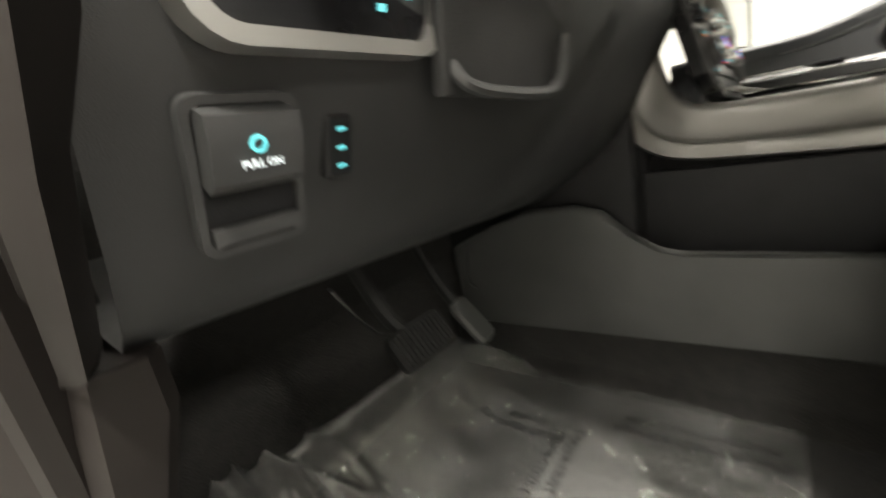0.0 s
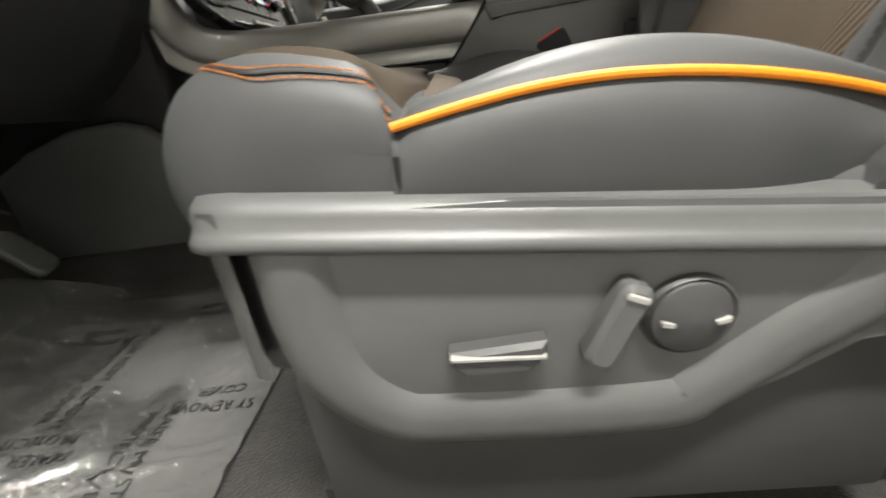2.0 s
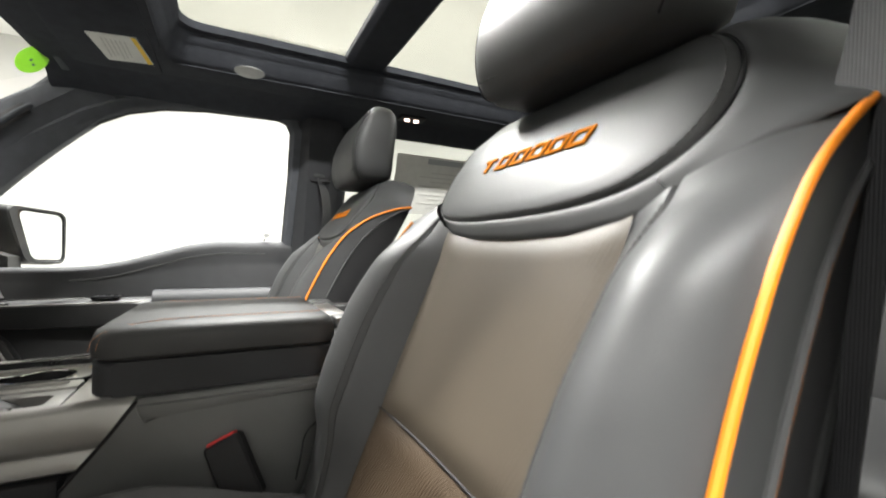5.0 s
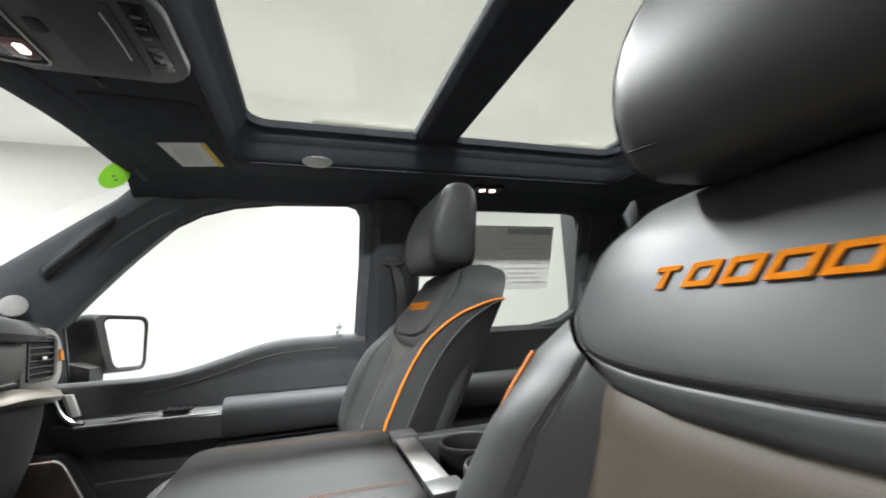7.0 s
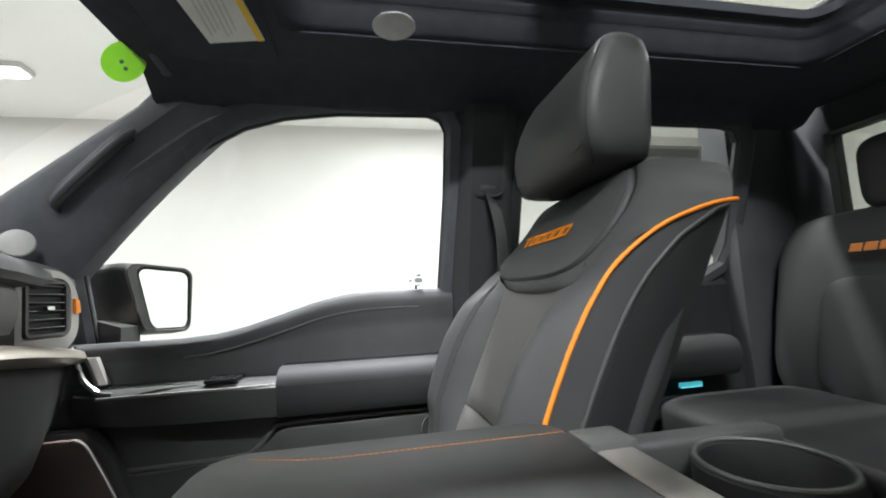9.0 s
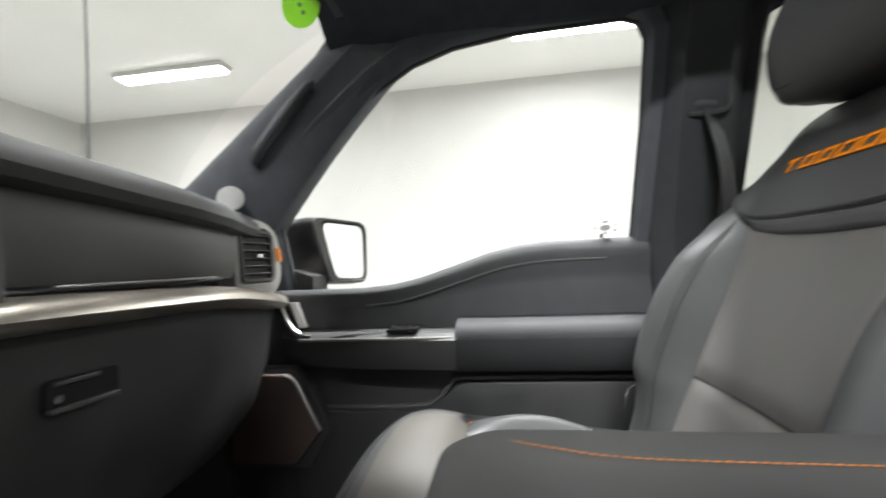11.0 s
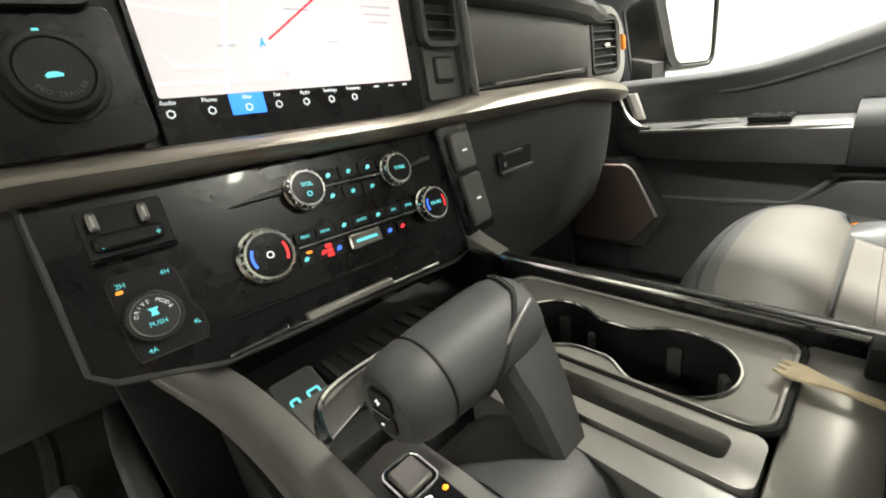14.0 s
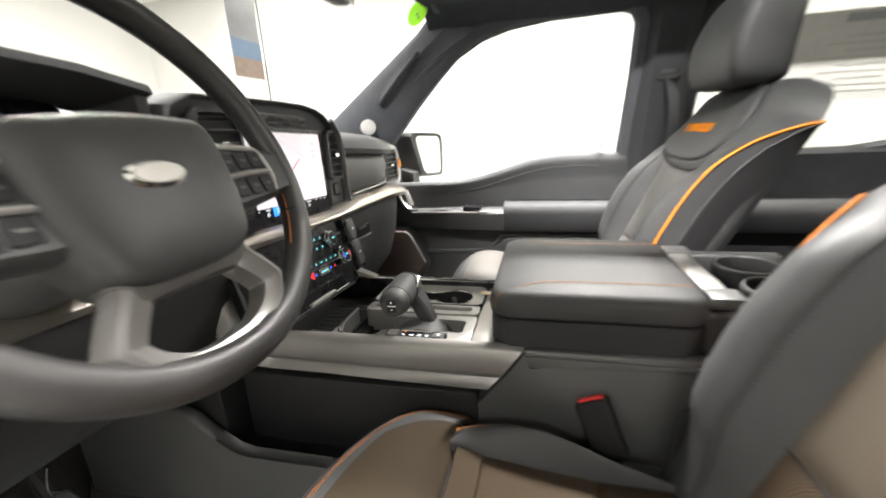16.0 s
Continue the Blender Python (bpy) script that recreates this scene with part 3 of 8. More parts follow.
def window_frame(s, win, parent, tinted=False):
    """The black frame round a side window, leaning in with the glass, and its pane."""
    rings = []
    for g, d in ((0.0, 0.012), (0.0, -0.012), (0.010, -0.024), (0.034, -0.028), (0.050, -0.016), (0.054, 0.02)):
        rings.append([(s * (xglass(z) + d), y, z) for y, z in frame_ring(win, g)])
    part("window_frame", loft(rings, False), PILLAR_SHADED if tinted else PILLAR, parent, "black window surround")
    seal = tube([(s * (xglass(z) - 0.004), y, z) for y, z in frame_ring(win, -0.001)], 0.004, 6, True)
    part("seal", seal, RUBBER, parent)
    p = bmesh.new()
    p.faces.new([p.verts.new((s * xglass(z), y, z)) for y, z in win])
    ob = part("pane", p, PRIVACY if tinted else GLASS, parent, "tinted side glass" if tinted else "clear side glass", smooth=0)
    ob.visible_shadow = tinted


def outer_skin(s, win, y0, y1, parent):
    """Thick steel shell below the window."""
    part("outer_skin", prism([(0.90, 0.60), (0.935, 0.45), (0.935, 0.05), (0.87, 0.05), (0.87, 0.60)] if s > 0 else [(-0.90, 0.60), (-0.935, 0.45), (-0.935, 0.05), (-0.87, 0.05), (-0.87, 0.60)], "y", y0, y1, 0.006), PAINT, parent, "dark painted outer skin")


def belt_line(y):
    return ramp(y, (-0.70, 0.757), (-0.50, 0.757), (-0.43, 0.751), (-0.36, 0.736), (-0.28, 0.711), (-0.20, 0.687), (-0.13, 0.672), (-0.05, 0.666), (0.20, 0.666))


door = thing("door_1", "closed passenger door with black trim, armrest and speaker", "door", (0.86, -0.2, 0.15), kind="structure")
window_frame(1, FRONT_WIN, door)
outer_skin(1, FRONT_WIN, -0.74, 0.34, door)


def upper_panel(s, t):
    """The upper door trim: from the belt line over its rounded shoulder down to the armrest."""
    y = mix(0.24, -0.735, s)
    zb = belt_line(y)
    return (ramp(t, (0, 0.89), (0.12, 0.868), (0.28, 0.853), (0.5, 0.860), (1, 0.850)), y, mix(zb + 0.004, 0.575, ramp(t, (0, 0), (0.12, -0.04), (0.28, 0.10), (0.45, 0.36), (1, 1))))


part("upper_trim", grid(upper_panel, 40, 20), PLASTIC_SOFT, door, "dark soft-touch upper trim")
crease = [(0.856, y, belt_line(y) - 0.036) for y in (-0.06, -0.12, -0.18, -0.24, -0.30, -0.36, -0.42, -0.48, -0.54, -0.62)]
part("trim_line", tube(spline(crease, 4), 0.003, 6), PLASTIC_GREY, door, "raised grey trim line")
part("lower_trim", loft([[(x, y, z) for x, z in ((0.862, 0.60), (0.84, 0.53), (0.835, 0.47), (0.825, 0.40), (0.82, 0.30), (0.83, 0.18), (0.86, 0.15), (0.88, 0.15), (0.88, 0.60))] for y in (0.30, 0.1, -0.2, -0.5, -0.735)]), PLASTIC, door)
ARM = [(0.862, 0.600), (0.80, 0.599), (0.782, 0.596), (0.766, 0.588), (0.756, 0.574), (0.752, 0.555), (0.758, 0.515), (0.775, 0.493), (0.83, 0.485), (0.86, 0.49)]
part("armrest", loft([[(x, y, z) for x, z in ARM] for y in (-0.285, -0.30, -0.45, -0.60, -0.72)]), PAD_SHADED, door, "padded black armrest")
part("stitching", stitches([(0.749, y, 0.566) for y in (-0.29, -0.5, -0.715)], 0.008, 0.0055), DARK_THREAD, door)
PULL = [(0.862, 0.577), (0.80, 0.577), (0.772, 0.573), (0.758, 0.562), (0.757, 0.53), (0.77, 0.497), (0.83, 0.485), (0.86, 0.49)]
part("pull_cup", loft([[(x + k, y, z) for x, z in PULL] for y, k in ((-0.284, 0.0), (-0.10, 0.012), (0.02, 0.03), (0.10, 0.055), (0.15, 0.075))]), PLASTIC, door)
part("switch_panel", box(0.775, 0.845, -0.20, -0.13, 0.577, 0.586, 0.004), PIANO, door)
part("chrome_strip", box(0.79, 0.796, -0.115, 0.06, 0.5795, 0.584, 0.0015), CHROME, door, "thin chrome strip")
part("sill_strip", box(0.764, 0.770, -0.28, 0.07, 0.563, 0.569, 0.002), SATIN_DARK, door)
hb = spline([(0.855, 0.165, 0.665), (0.835, 0.150, 0.650), (0.822, 0.125, 0.60), (0.815, 0.09, 0.570), (0.80, 0.055, 0.566)], 6)
part("handle_bezel", tube(hb, 0.006, 8), CHROME, door, "polished handle surround")
part("door_handle", loft([[(0.842 + a, 0.12 - 0.012 * k + b, 0.645 - 0.03 * k) for a, b in ((-0.01, -0.012), (-0.016, 0.0), (-0.01, 0.012), (0.004, 0.012), (0.004, -0.012))] for k in range(3)]), SATIN, door, "satin inner handle")
part("pocket_edge", tube(spline([(0.826, 0.09, 0.398), (0.824, -0.05, 0.400), (0.822, -0.19, 0.405), (0.820, -0.225, 0.415), (0.818, -0.27, 0.460), (0.816, -0.29, 0.468), (0.815, -0.5, 0.470), (0.815, -0.72, 0.470)], 5), 0.006, 8), PLASTIC_GREY, door, "rounded edge of the map pocket")
part("map_pocket", prism([(0.10, 0.20), (0.10, 0.392), (-0.19, 0.398), (-0.23, 0.41), (-0.275, 0.455), (-0.30, 0.462), (-0.72, 0.464), (-0.72, 0.20)], "x", 0.800, 0.822, 0.004), PLASTIC, door)
part("speaker_surround", prism([(0.26, 0.27), (0.25, 0.50), (0.10, 0.50), (0.06, 0.46), (0.01, 0.36), (0.06, 0.27)], "x", 0.79, 0.826, 0.008), PLASTIC, door)
part("speaker_grille", prism([(0.25, 0.285), (0.235, 0.487), (0.105, 0.487), (0.085, 0.47), (0.030, 0.365), (0.034, 0.355), (0.082, 0.295), (0.10, 0.285)], "x", 0.776, 0.792, 0.005), BRONZE, door, "bronze speaker grille")
part("speaker_edge", tube(spline([(0.777, 0.112, 0.487), (0.777, 0.088, 0.472), (0.777, 0.058, 0.417), (0.777, 0.030, 0.362)], 4), 0.0035, 6), SATIN, door, "bright edge of the grille")
part("lock_pin", turned([(0.003, 0), (0.0035, 0.012), (0.003, 0.02), (0.0, 0.021)], (0.876, -0.618, 0.757), (0, 0, 1), 10), RUBBER, door)
dec = bmesh.new()
for a, b, w, h in ((0, 0, 0.022, 0.014), (-0.022, 0.0, 0.008, 0.007), (0.022, 0.006, 0.006, 0.005), (0.022, -0.006, 0.006, 0.005), (0.0, 0.014, 0.012, 0.006), (0.0, -0.013, 0.010, 0.005)):
    sheet(rrect(w, h, min(w, h) * 0.45, 3, a, b), (xglass(0.785) - 0.003, -0.625, 0.79), (-1, 0, -0.36), (0, 0, 1), 0.0006, dec)
part("etched_mark", dec, PAPER_GREY, door, "faint grey etched mark on the glass")

for s, nm in ((1, "door_2"), (-1, "door_3")):
    d2 = thing(nm, "closed rear door with black trim", "door", (s * 0.86, -1.2, 0.15), kind="structure")
    window_frame(s, REAR_WIN, d2, True)
    outer_skin(s, REAR_WIN, -1.72, -0.80, d2)
    part("upper_trim", loft([[(s * x, y, z) for x, z in ((0.89, 0.755), (0.868, 0.760), (0.853, 0.74), (0.862, 0.68), (0.858, 0.56), (0.875, 0.56), (0.895, 0.70))] for y in (-0.86, -1.1, -1.4, -1.72)]), BLACK, d2)
    part("armrest", loft([[(s * x, y, z) for x, z in ARM] for y in (-0.95, -1.1, -1.3, -1.5)]), BLACK_LEATHER, d2)
    part("lower_trim", loft([[(s * x, y, z) for x, z in ((0.862, 0.60), (0.835, 0.47), (0.82, 0.30), (0.86, 0.15), (0.88, 0.15), (0.88, 0.60))] for y in (-0.86, -1.2, -1.72)]), BLACK, d2)
    if s > 0:
        part("pocket_lamp", box(0.805, 0.816, -1.41, -1.34, 0.458, 0.472, 0.002), CYAN, d2, "small blue light in the door pocket")
    # the pillar between the doors, with its belt
    pb = thing("door_pillar", "black padded pillar between the doors", "pillar", (s * 0.86, -0.8, 0.15), "door pillars", "structure")
    part("pillar_trim", loft([[(s * (xp + (dx if s > 0 or dx > 0 else 2.4 * dx)), y, z) for dx, y in ((0.07, -0.70), (0.0, -0.715), (-0.03, -0.75), (-0.032, -0.83), (0.0, -0.875), (0.07, -0.885))] for z, xp in ((0.13, 0.83), (0.45, 0.84), (0.62, 0.85), (0.78, 0.845), (1.0, 0.775), (1.2, 0.705))]), PILLAR_SHADED, pb)
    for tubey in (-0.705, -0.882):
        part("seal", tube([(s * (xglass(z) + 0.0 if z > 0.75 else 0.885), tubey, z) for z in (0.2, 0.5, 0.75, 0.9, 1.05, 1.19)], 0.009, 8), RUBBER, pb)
    solo("quarter_panel", prism([(-1.58, 0.1), (-1.58, 1.3), (-1.87, 1.3), (-1.87, 0.1)], "x", s * 0.80, s * 0.90, 0.004), PILLAR_SHADED, "dark trim at the rear corner of the cab", "trim", kind="structure")

# paper with the price list on the rear door's glass
doc = thing("window_paper", "printed paper sheet stuck to the rear door glass", "paper", (0.80, -1.29, 1.0))


def on_rear_glass(y, z, d):
    return Vector((xglass(z) - d, y, z))


def paper_plate(y0, y1, z0, z1, d):
    bm = bmesh.new()
    q = [on_rear_glass(y, z, d) for y, z in ((y0, z0), (y1, z0), (y1, z1), (y0, z1))]
    w = [p + Vector((0.0008, 0, 0)) for p in q]
    loft([q, w], True, True, bm)
    return bm


part("sheet", paper_plate(-1.44, -1.10, 0.90, 1.135, 0.004), PAPER, doc)
part("heading_bar", paper_plate(-1.43, -1.24, 1.105, 1.126, 0.006), PAPER_GREY, doc, "grey printed heading")
for k in range(9):
    part("print_bar", paper_plate(-1.42 + 0.02 * (k % 3), -1.26 + 0.05 * (k % 2), 0.925 + 0.018 * k, 0.929 + 0.018 * k, 0.006), FAINT_PRINT, doc)

# driver's door opening: the jamb ahead of it and its seal
jamb = thing("door_jamb", "painted jamb of the open driver's doorway with its rubber seal", "door jamb", (-0.9, 0.3, 0.1), kind="structure")
part("jamb_panel", loft([[(x, y, z) for x, y in ((-0.865, 0.13 + k), (-0.90, 0.17 + k), (-0.955, 0.30 + k), (-0.96, 0.48 + k), (-0.80, 0.50 + k), (-0.82, 0.20 + k))] for z, k in ((-0.05, 0.16), (0.25, 0.12), (0.50, 0.065), (0.66, 0.035), (0.85, 0.0))]), DOORWAY_SHADED, jamb)
part("door_seal", tube(spline([(-0.862, 0.32, 0.16), (-0.862, 0.25, 0.30), (-0.864, 0.17, 0.50), (-0.864, 0.125, 0.66), (-0.862, 0.10, 0.80)], 6), 0.012, 8), DOORWAY_SHADED, jamb, "black rubber door seal")
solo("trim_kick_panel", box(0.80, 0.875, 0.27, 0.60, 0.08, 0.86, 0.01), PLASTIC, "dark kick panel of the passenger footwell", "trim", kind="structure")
part("kick_panel", loft([[(x0, 0.165 + k, z), (x0 + 0.006, 0.152 + k, z), (x1 - 0.008, 0.150 + k, z), (x1, 0.160 + k, z), (x1 + 0.004, 0.45, z), (x0, 0.45, z)] for z, k, x0, x1 in ((0.13, 0.14, -0.866, -0.846), (0.30, 0.08, -0.866, -0.842), (0.42, 0.02, -0.864, -0.832), (0.468, 0.005, -0.860, -0.821), (0.498, 0.0, -0.857, -0.822))]), DOORWAY_SHADED, jamb, "dark kick panel")

# ---- seen through the glass ----
solo("antenna", tube([(0.80, 0.64, 0.74), (0.80, 0.64, 1.3), (0.805, 0.66, 1.95)], lambda t: mix(0.004, 0.0016, t), 8), RUBBER, "thin black antenna mast on the wing", "antenna")
mir = thing("door_mirror", "black exterior door mirror with a bright glass", "mirror", (0.93, 0.12, 0.66))


def mirror_plate(grow, d0, d1):
    """Plates that follow the tilted mirror glass."""
    c, u, w, n = Vector((1.045, 0.072, 0.772)), Vector((0.86, -0.51, -0.05)).normalized(), Vector((0.06, 0.02, 1)).normalized(), None
    n = w.cross(u).normalized()
    if n.y > 0:
        n = -n
    poly = []
    for a, b in rrect(0.155 + 2 * grow, 0.165 + 2 * grow, 0.025 + grow * 0.5, 5):
        f = 0.5 - a / 0.155   # the inner edge slants and has the broader rim
        poly.append((a + f * ((0.5 - b / 0.165) * 0.05 - (0.016 if grow > 0.005 else 0)), b))
    return [[c + a * u + b * w + n * d for a, b in poly] for d in (d0, d1)]


part("glass", loft(mirror_plate(-0.004, 0.004, 0.006)), MIRROR, mir, "mirror glass", smooth=0)
hous = mirror_plate(0.009, 0.008, -0.002) + [[Vector((1.05, 0.10, 0.772)) + (p - Vector((1.045, 0.072, 0.772))) * k + Vector((0.0, dy, 0)) for p in mirror_plate(0.009, 0, 0)[0]] for k, dy in ((1.04, 0.0), (1.0, 0.045), (0.8, 0.085), (0.4, 0.10))]
hb2 = bmesh.new()
loft(hous[1:], True, True, hb2)
part("housing", hb2, MIRROR_BLACK, mir, "black housing")
rim = [mirror_plate(g, d, d)[0] for g, d in ((0.009, -0.004), (0.009, 0.009), (0.003, 0.009), (-0.001, 0.003))]
part("rim", loft(rim, False), MIRROR_BLACK, mir)
part("arm", loft([[(x, 0.13 + b, 0.655 + a) for a, b in ((-0.03, -0.03), (0.05, -0.03), (0.07, 0.03), (-0.03, 0.04))] for x in (0.91, 0.95, 1.0)]), MIRROR_BLACK, mir)
stick = bmesh.new()
turned([(0.0, 0.0), (0.040, 0.0), (0.040, 0.001), (0.0, 0.001)], (0.600, -0.045, 1.214), (-0.25, -0.72, -0.65), 24, stick)
tag = thing("round_sticker", "round green sticker on the windscreen", "sticker", (0.600, -0.045, 1.214))
part("disc", stick, GREEN, tag)
for a, b in ((0.008, 0.006), (-0.010, -0.004), (0.004, -0.010)):
    part("print_mark", turned([(0, 0), (0.004, 0), (0.004, 0.0006), (0, 0.0006)], Vector((0.600, -0.045, 1.214)) + Vector((a, 0, b)) + 0.0014 * Vector((-0.25, -0.72, -0.65)), (-0.25, -0.72, -0.65), 10), PAPER_BLUE, tag)

# ---- things under the roof ----
visor = thing("sun_visor", "folded black sun visor with a printed label", "sun visor", (0.42, -0.2, 1.22))
part("panel", prism(rrect(0.42, 0.20, 0.03, 4, 0.40, -0.225), "z", 1.2312, 1.2475, 0.004), HEADLINER, visor)
part("label_sheet", prism([(0.395, -0.198), (0.545, -0.212), (0.524, -0.312), (0.376, -0.297)], "z", 1.2292, 1.2311, 0), PAPER, visor, "white printed label", smooth=0)
part("label_stripe", prism([(0.378, -0.286), (0.527, -0.300), (0.5245, -0.311), (0.3765, -0.2965)], "z", 1.2282, 1.2291, 0), YELLOW, visor, "yellow stripe", smooth=0)
for k in range(6):
    part("print_bar", box(0.41, 0.52 - 0.01 * (k % 3), -0.226 - 0.009 * k, -0.2225 - 0.009 * k, 1.2283, 1.2291, 0), FAINT_PRINT, visor, smooth=0)
copyv = thing("sun_visor", "folded black sun visor", "sun visor", (-0.42, -0.2, 1.22))
part("panel", prism(rrect(0.42, 0.20, 0.03, 4, -0.40, -0.225), "z", 1.2312, 1.2475, 0.004), HEADLINER, copyv)
solo("roof_speaker", turned([(0.039, 0), (0.039, 0.002), (0.036, 0.0045), (0.020, 0.0060), (0.0, 0.0065)], (0.464, -0.545, 1.236), (0, 0, -1), 32), MESH, "round grey speaker grille in the headliner", "speaker")
dome = thing("reading_lamp", "small lit reading lamp in the headliner", "lamp", (0.605, -1.10, 1.235))
part("base", box(0.575, 0.635, -1.15, -1.05, 1.226, 1.2345, 0.004), BLACK, dome)
for dy in (-0.018, 0.018):
    part("bulb", turned([(0, 0), (0.011, 0), (0.009, 0.004), (0, 0.005)], (0.605, -1.10 + dy, 1.2255), (0, 0, -1), 14), WARM_GLOW, dome, "small bright bulb")
oh = thing("overhead_console", "black overhead console with switches and lamps", "overhead console", (0, -0.2, 1.24))
part("shell", loft([[(x * k, -0.215 + (y + 0.215) * k, z) for x, y in rrect(0.224, 0.262, 0.055, 7, 0.0, -0.211)] for k, z in ((1.0, 1.236), (1.0, 1.2275), (0.985, 1.2235), (0.94, 1.2218))]), PLASTIC, oh)
part("storage_door", prism(rrect(0.168, 0.086, 0.010, 4, 0.006, -0.241), "z", 1.2196, 1.2222, 0.001), PLASTIC_SOFT, oh)
part("door_pull", tube([(-0.058, -0.270, 1.2195), (-0.03, -0.2715, 1.2190), (0.02, -0.2715, 1.2190), (0.045, -0.270, 1.2195)], 0.0016, 8), SATIN, oh, "bright pull of the storage door")
part("switch_strip", box(-0.082, 0.066, -0.324, -0.297, 1.2196, 1.2226, 0.003), PIANO, oh)
for k in range(6):
    part("switch_mark", box(-0.062 + 0.022 * k, -0.057 + 0.022 * k, -0.315, -0.303, 1.2184, 1.2197, 0.0005), PLASTIC_GREY, oh, smooth=0)
LAMP_AT = (-0.015, -0.124)
part("lamp_well", prism(rrect(0.205, 0.064, 0.010, 4, *LAMP_AT), "z", 1.2204, 1.2224, 0.001), PIANO, oh, "gloss black lamp plate")
part("lamp_frame", tube([(x, y, 1.2200) for x, y in rrect(0.205, 0.064, 0.010, 4, *LAMP_AT)], 0.0020, 8, True), SATIN, oh, "bright frame round the lamps")
# the pink glow round the bulb is put into the lens colour
part("lamp_lens", prism(rrect(0.050, 0.034, 0.008, 4, 0.050, -0.134), "z", 1.2188, 1.2206, 0.0006), material("pink_glow_lens", (0.24, 0.13, 0.14), 0.2, mottle=0.1, mottle_size=40), oh)
part("bulb", prism(rrect(0.024, 0.013, 0.004, 3, 0.048, -0.138), "z", 1.2176, 1.2189, 0), WARM_GLOW, oh, "lit lamp", smooth=0)
part("lamp_switch", prism(rrect(0.030, 0.020, 0.006, 3, -0.010, -0.182), "z", 1.2198, 1.2222, 0.001), BLACK, oh)
part("coat_hook", prism(rrect(0.030, 0.010, 0.004, 3, 0.150, -0.188), "z", 1.2310, 1.2352, 0.001), BLACK, oh)
mirr = thing("inside_mirror", "black inside rear-view mirror below the header", "mirror", (0.0, 0.0, 1.15))
part("housing", pillow((0.125, 0.018, 0.035), (0.0, -0.03, 1.145), 5), PLASTIC, mirr)
part("glass", box(-0.115, 0.115, -0.051, -0.049, 1.115, 1.175, 0), MIRROR, mirr, smooth=0)
part("stalk", tube([(0, -0.02, 1.15), (0, 0.01, 1.20), (0, 0.0, 1.235)], 0.012, 8), PLASTIC, mirr)
tagp = thing("hang_tag", "printed paper tag hanging from the inside mirror", "paper tag", (-0.05, 0.09, 0.972))
part("card", box(-0.090, -0.012, 0.0894, 0.0906, 0.972, 1.150, 0.0003), PAPER_GREY, tagp)
part("print", box(-0.0895, -0.0125, 0.0886, 0.0893, 1.004, 1.034, 0), PAPER_BLUE, tagp, "blue band of the print", smooth=0)
part("print", box(-0.0895, -0.0125, 0.0886, 0.0893, 0.9725, 1.0035, 0), material("brown_print", (0.34, 0.26, 0.21), 0.8, mottle=0.12, mottle_size=80), tagp, "brown foot of the print", smooth=0)
part("cord", tube(spline([(-0.050, 0.090, 1.146), (-0.040, 0.060, 1.168), (-0.030, 0.010, 1.172), (-0.025, -0.020, 1.172)], 4), 0.0008, 5), DARK_THREAD, tagp)
# ---- dashboard ----
def on(centre, normal, up=(0, 0, 1)):
    """Places on a tilted face: (right, up, out) to the world."""
    c, n = Vector(centre), Vector(normal).normalized()
    r = Vector(up).cross(n).normalized()
    u = n.cross(r)
    f = lambda a, b, d=0.0: c + a * r + b * u + d * n
    f.n, f.u, f.r = n, u, r
    return f


def slab(f, poly, d0, d1, c=0.0008, bm=None):
    """A plate on a tilted face with a chamfered front edge."""
    k = len(poly)
    mx, my = sum(p[0] for p in poly) / k, sum(p[1] for p in poly) / k
    w = max(abs(p[0] - mx) for p in poly)
    h = max(abs(p[1] - my) for p in poly)
    sx, sy = max(0.1, 1 - c / max(w, 1e-6)), max(0.1, 1 - c / max(h, 1e-6))
    small = [(mx + (a - mx) * sx, my + (b - my) * sy) for a, b in poly]
    return loft([[f(a, b, d0) for a, b in poly], [f(a, b, d1 - c) for a, b in poly], [f(a, b, d1) for a, b in small]], True, True, bm)


def ring(f, outer, inner, d0, d1, bm=None):
    """A frame between two outlines with the same number of corners."""
    return loft([[f(*p, d0) for p in outer], [f(*p, d1) for p in outer], [f(*p, d1) for p in inner], [f(*p, d0) for p in inner]], False, True, bm)


dash = thing("dashboard", "black padded dashboard with satin trim, screen and vents", "dashboard", (0.0, 0.2, 0.4))


def yface(x):
    return ramp(x, (0.19, 0.055), (0.45, 0.058), (0.55, 0.072), (0.63, 0.102), (0.70, 0.118), (0.76, 0.128), (0.86, 0.175))


def zdrop(x):
    return ramp(x, (0.19, 0.020), (0.52, 0.0), (0.80, -0.012))


XS = [0.185 + 0.655 * k / 22 for k in range(23)]
pad = [[(x, y, z + zdrop(x)) for y, z in ((0.52, 0.845), (0.36, 0.868), (0.24, 0.878), (yface(x) + 0.11, 0.872), (yface(x) + 0.05, 0.862), (yface(x) + 0.015, 0.848), (yface(x) - 0.004, 0.832), (yface(x) - 0.008, 0.818), (yface(x), 0.806), (yface(x) + 0.022, 0.800))] for x in XS]
part("top_pad", loft(pad, False, False), DASH_PAD_LIT, dash, "soft black top pad, lightened for windscreen light")
face = [[(x, yface(x) + dy, z + zdrop(x) * k) for dy, z, k in ((0.022, 0.802, 1), (0.012, 0.790, 1), (0.008, 0.765, 0.8), (0.012, 0.735, 0.4), (0.018, 0.722, 0.1), (0.02, 0.716, 0))] for x in XS[:15]]
part("upper_face", loft(face, False, False), DASH_FACE_LIT, dash, "leather-grain upper face, lightened for windscreen light")
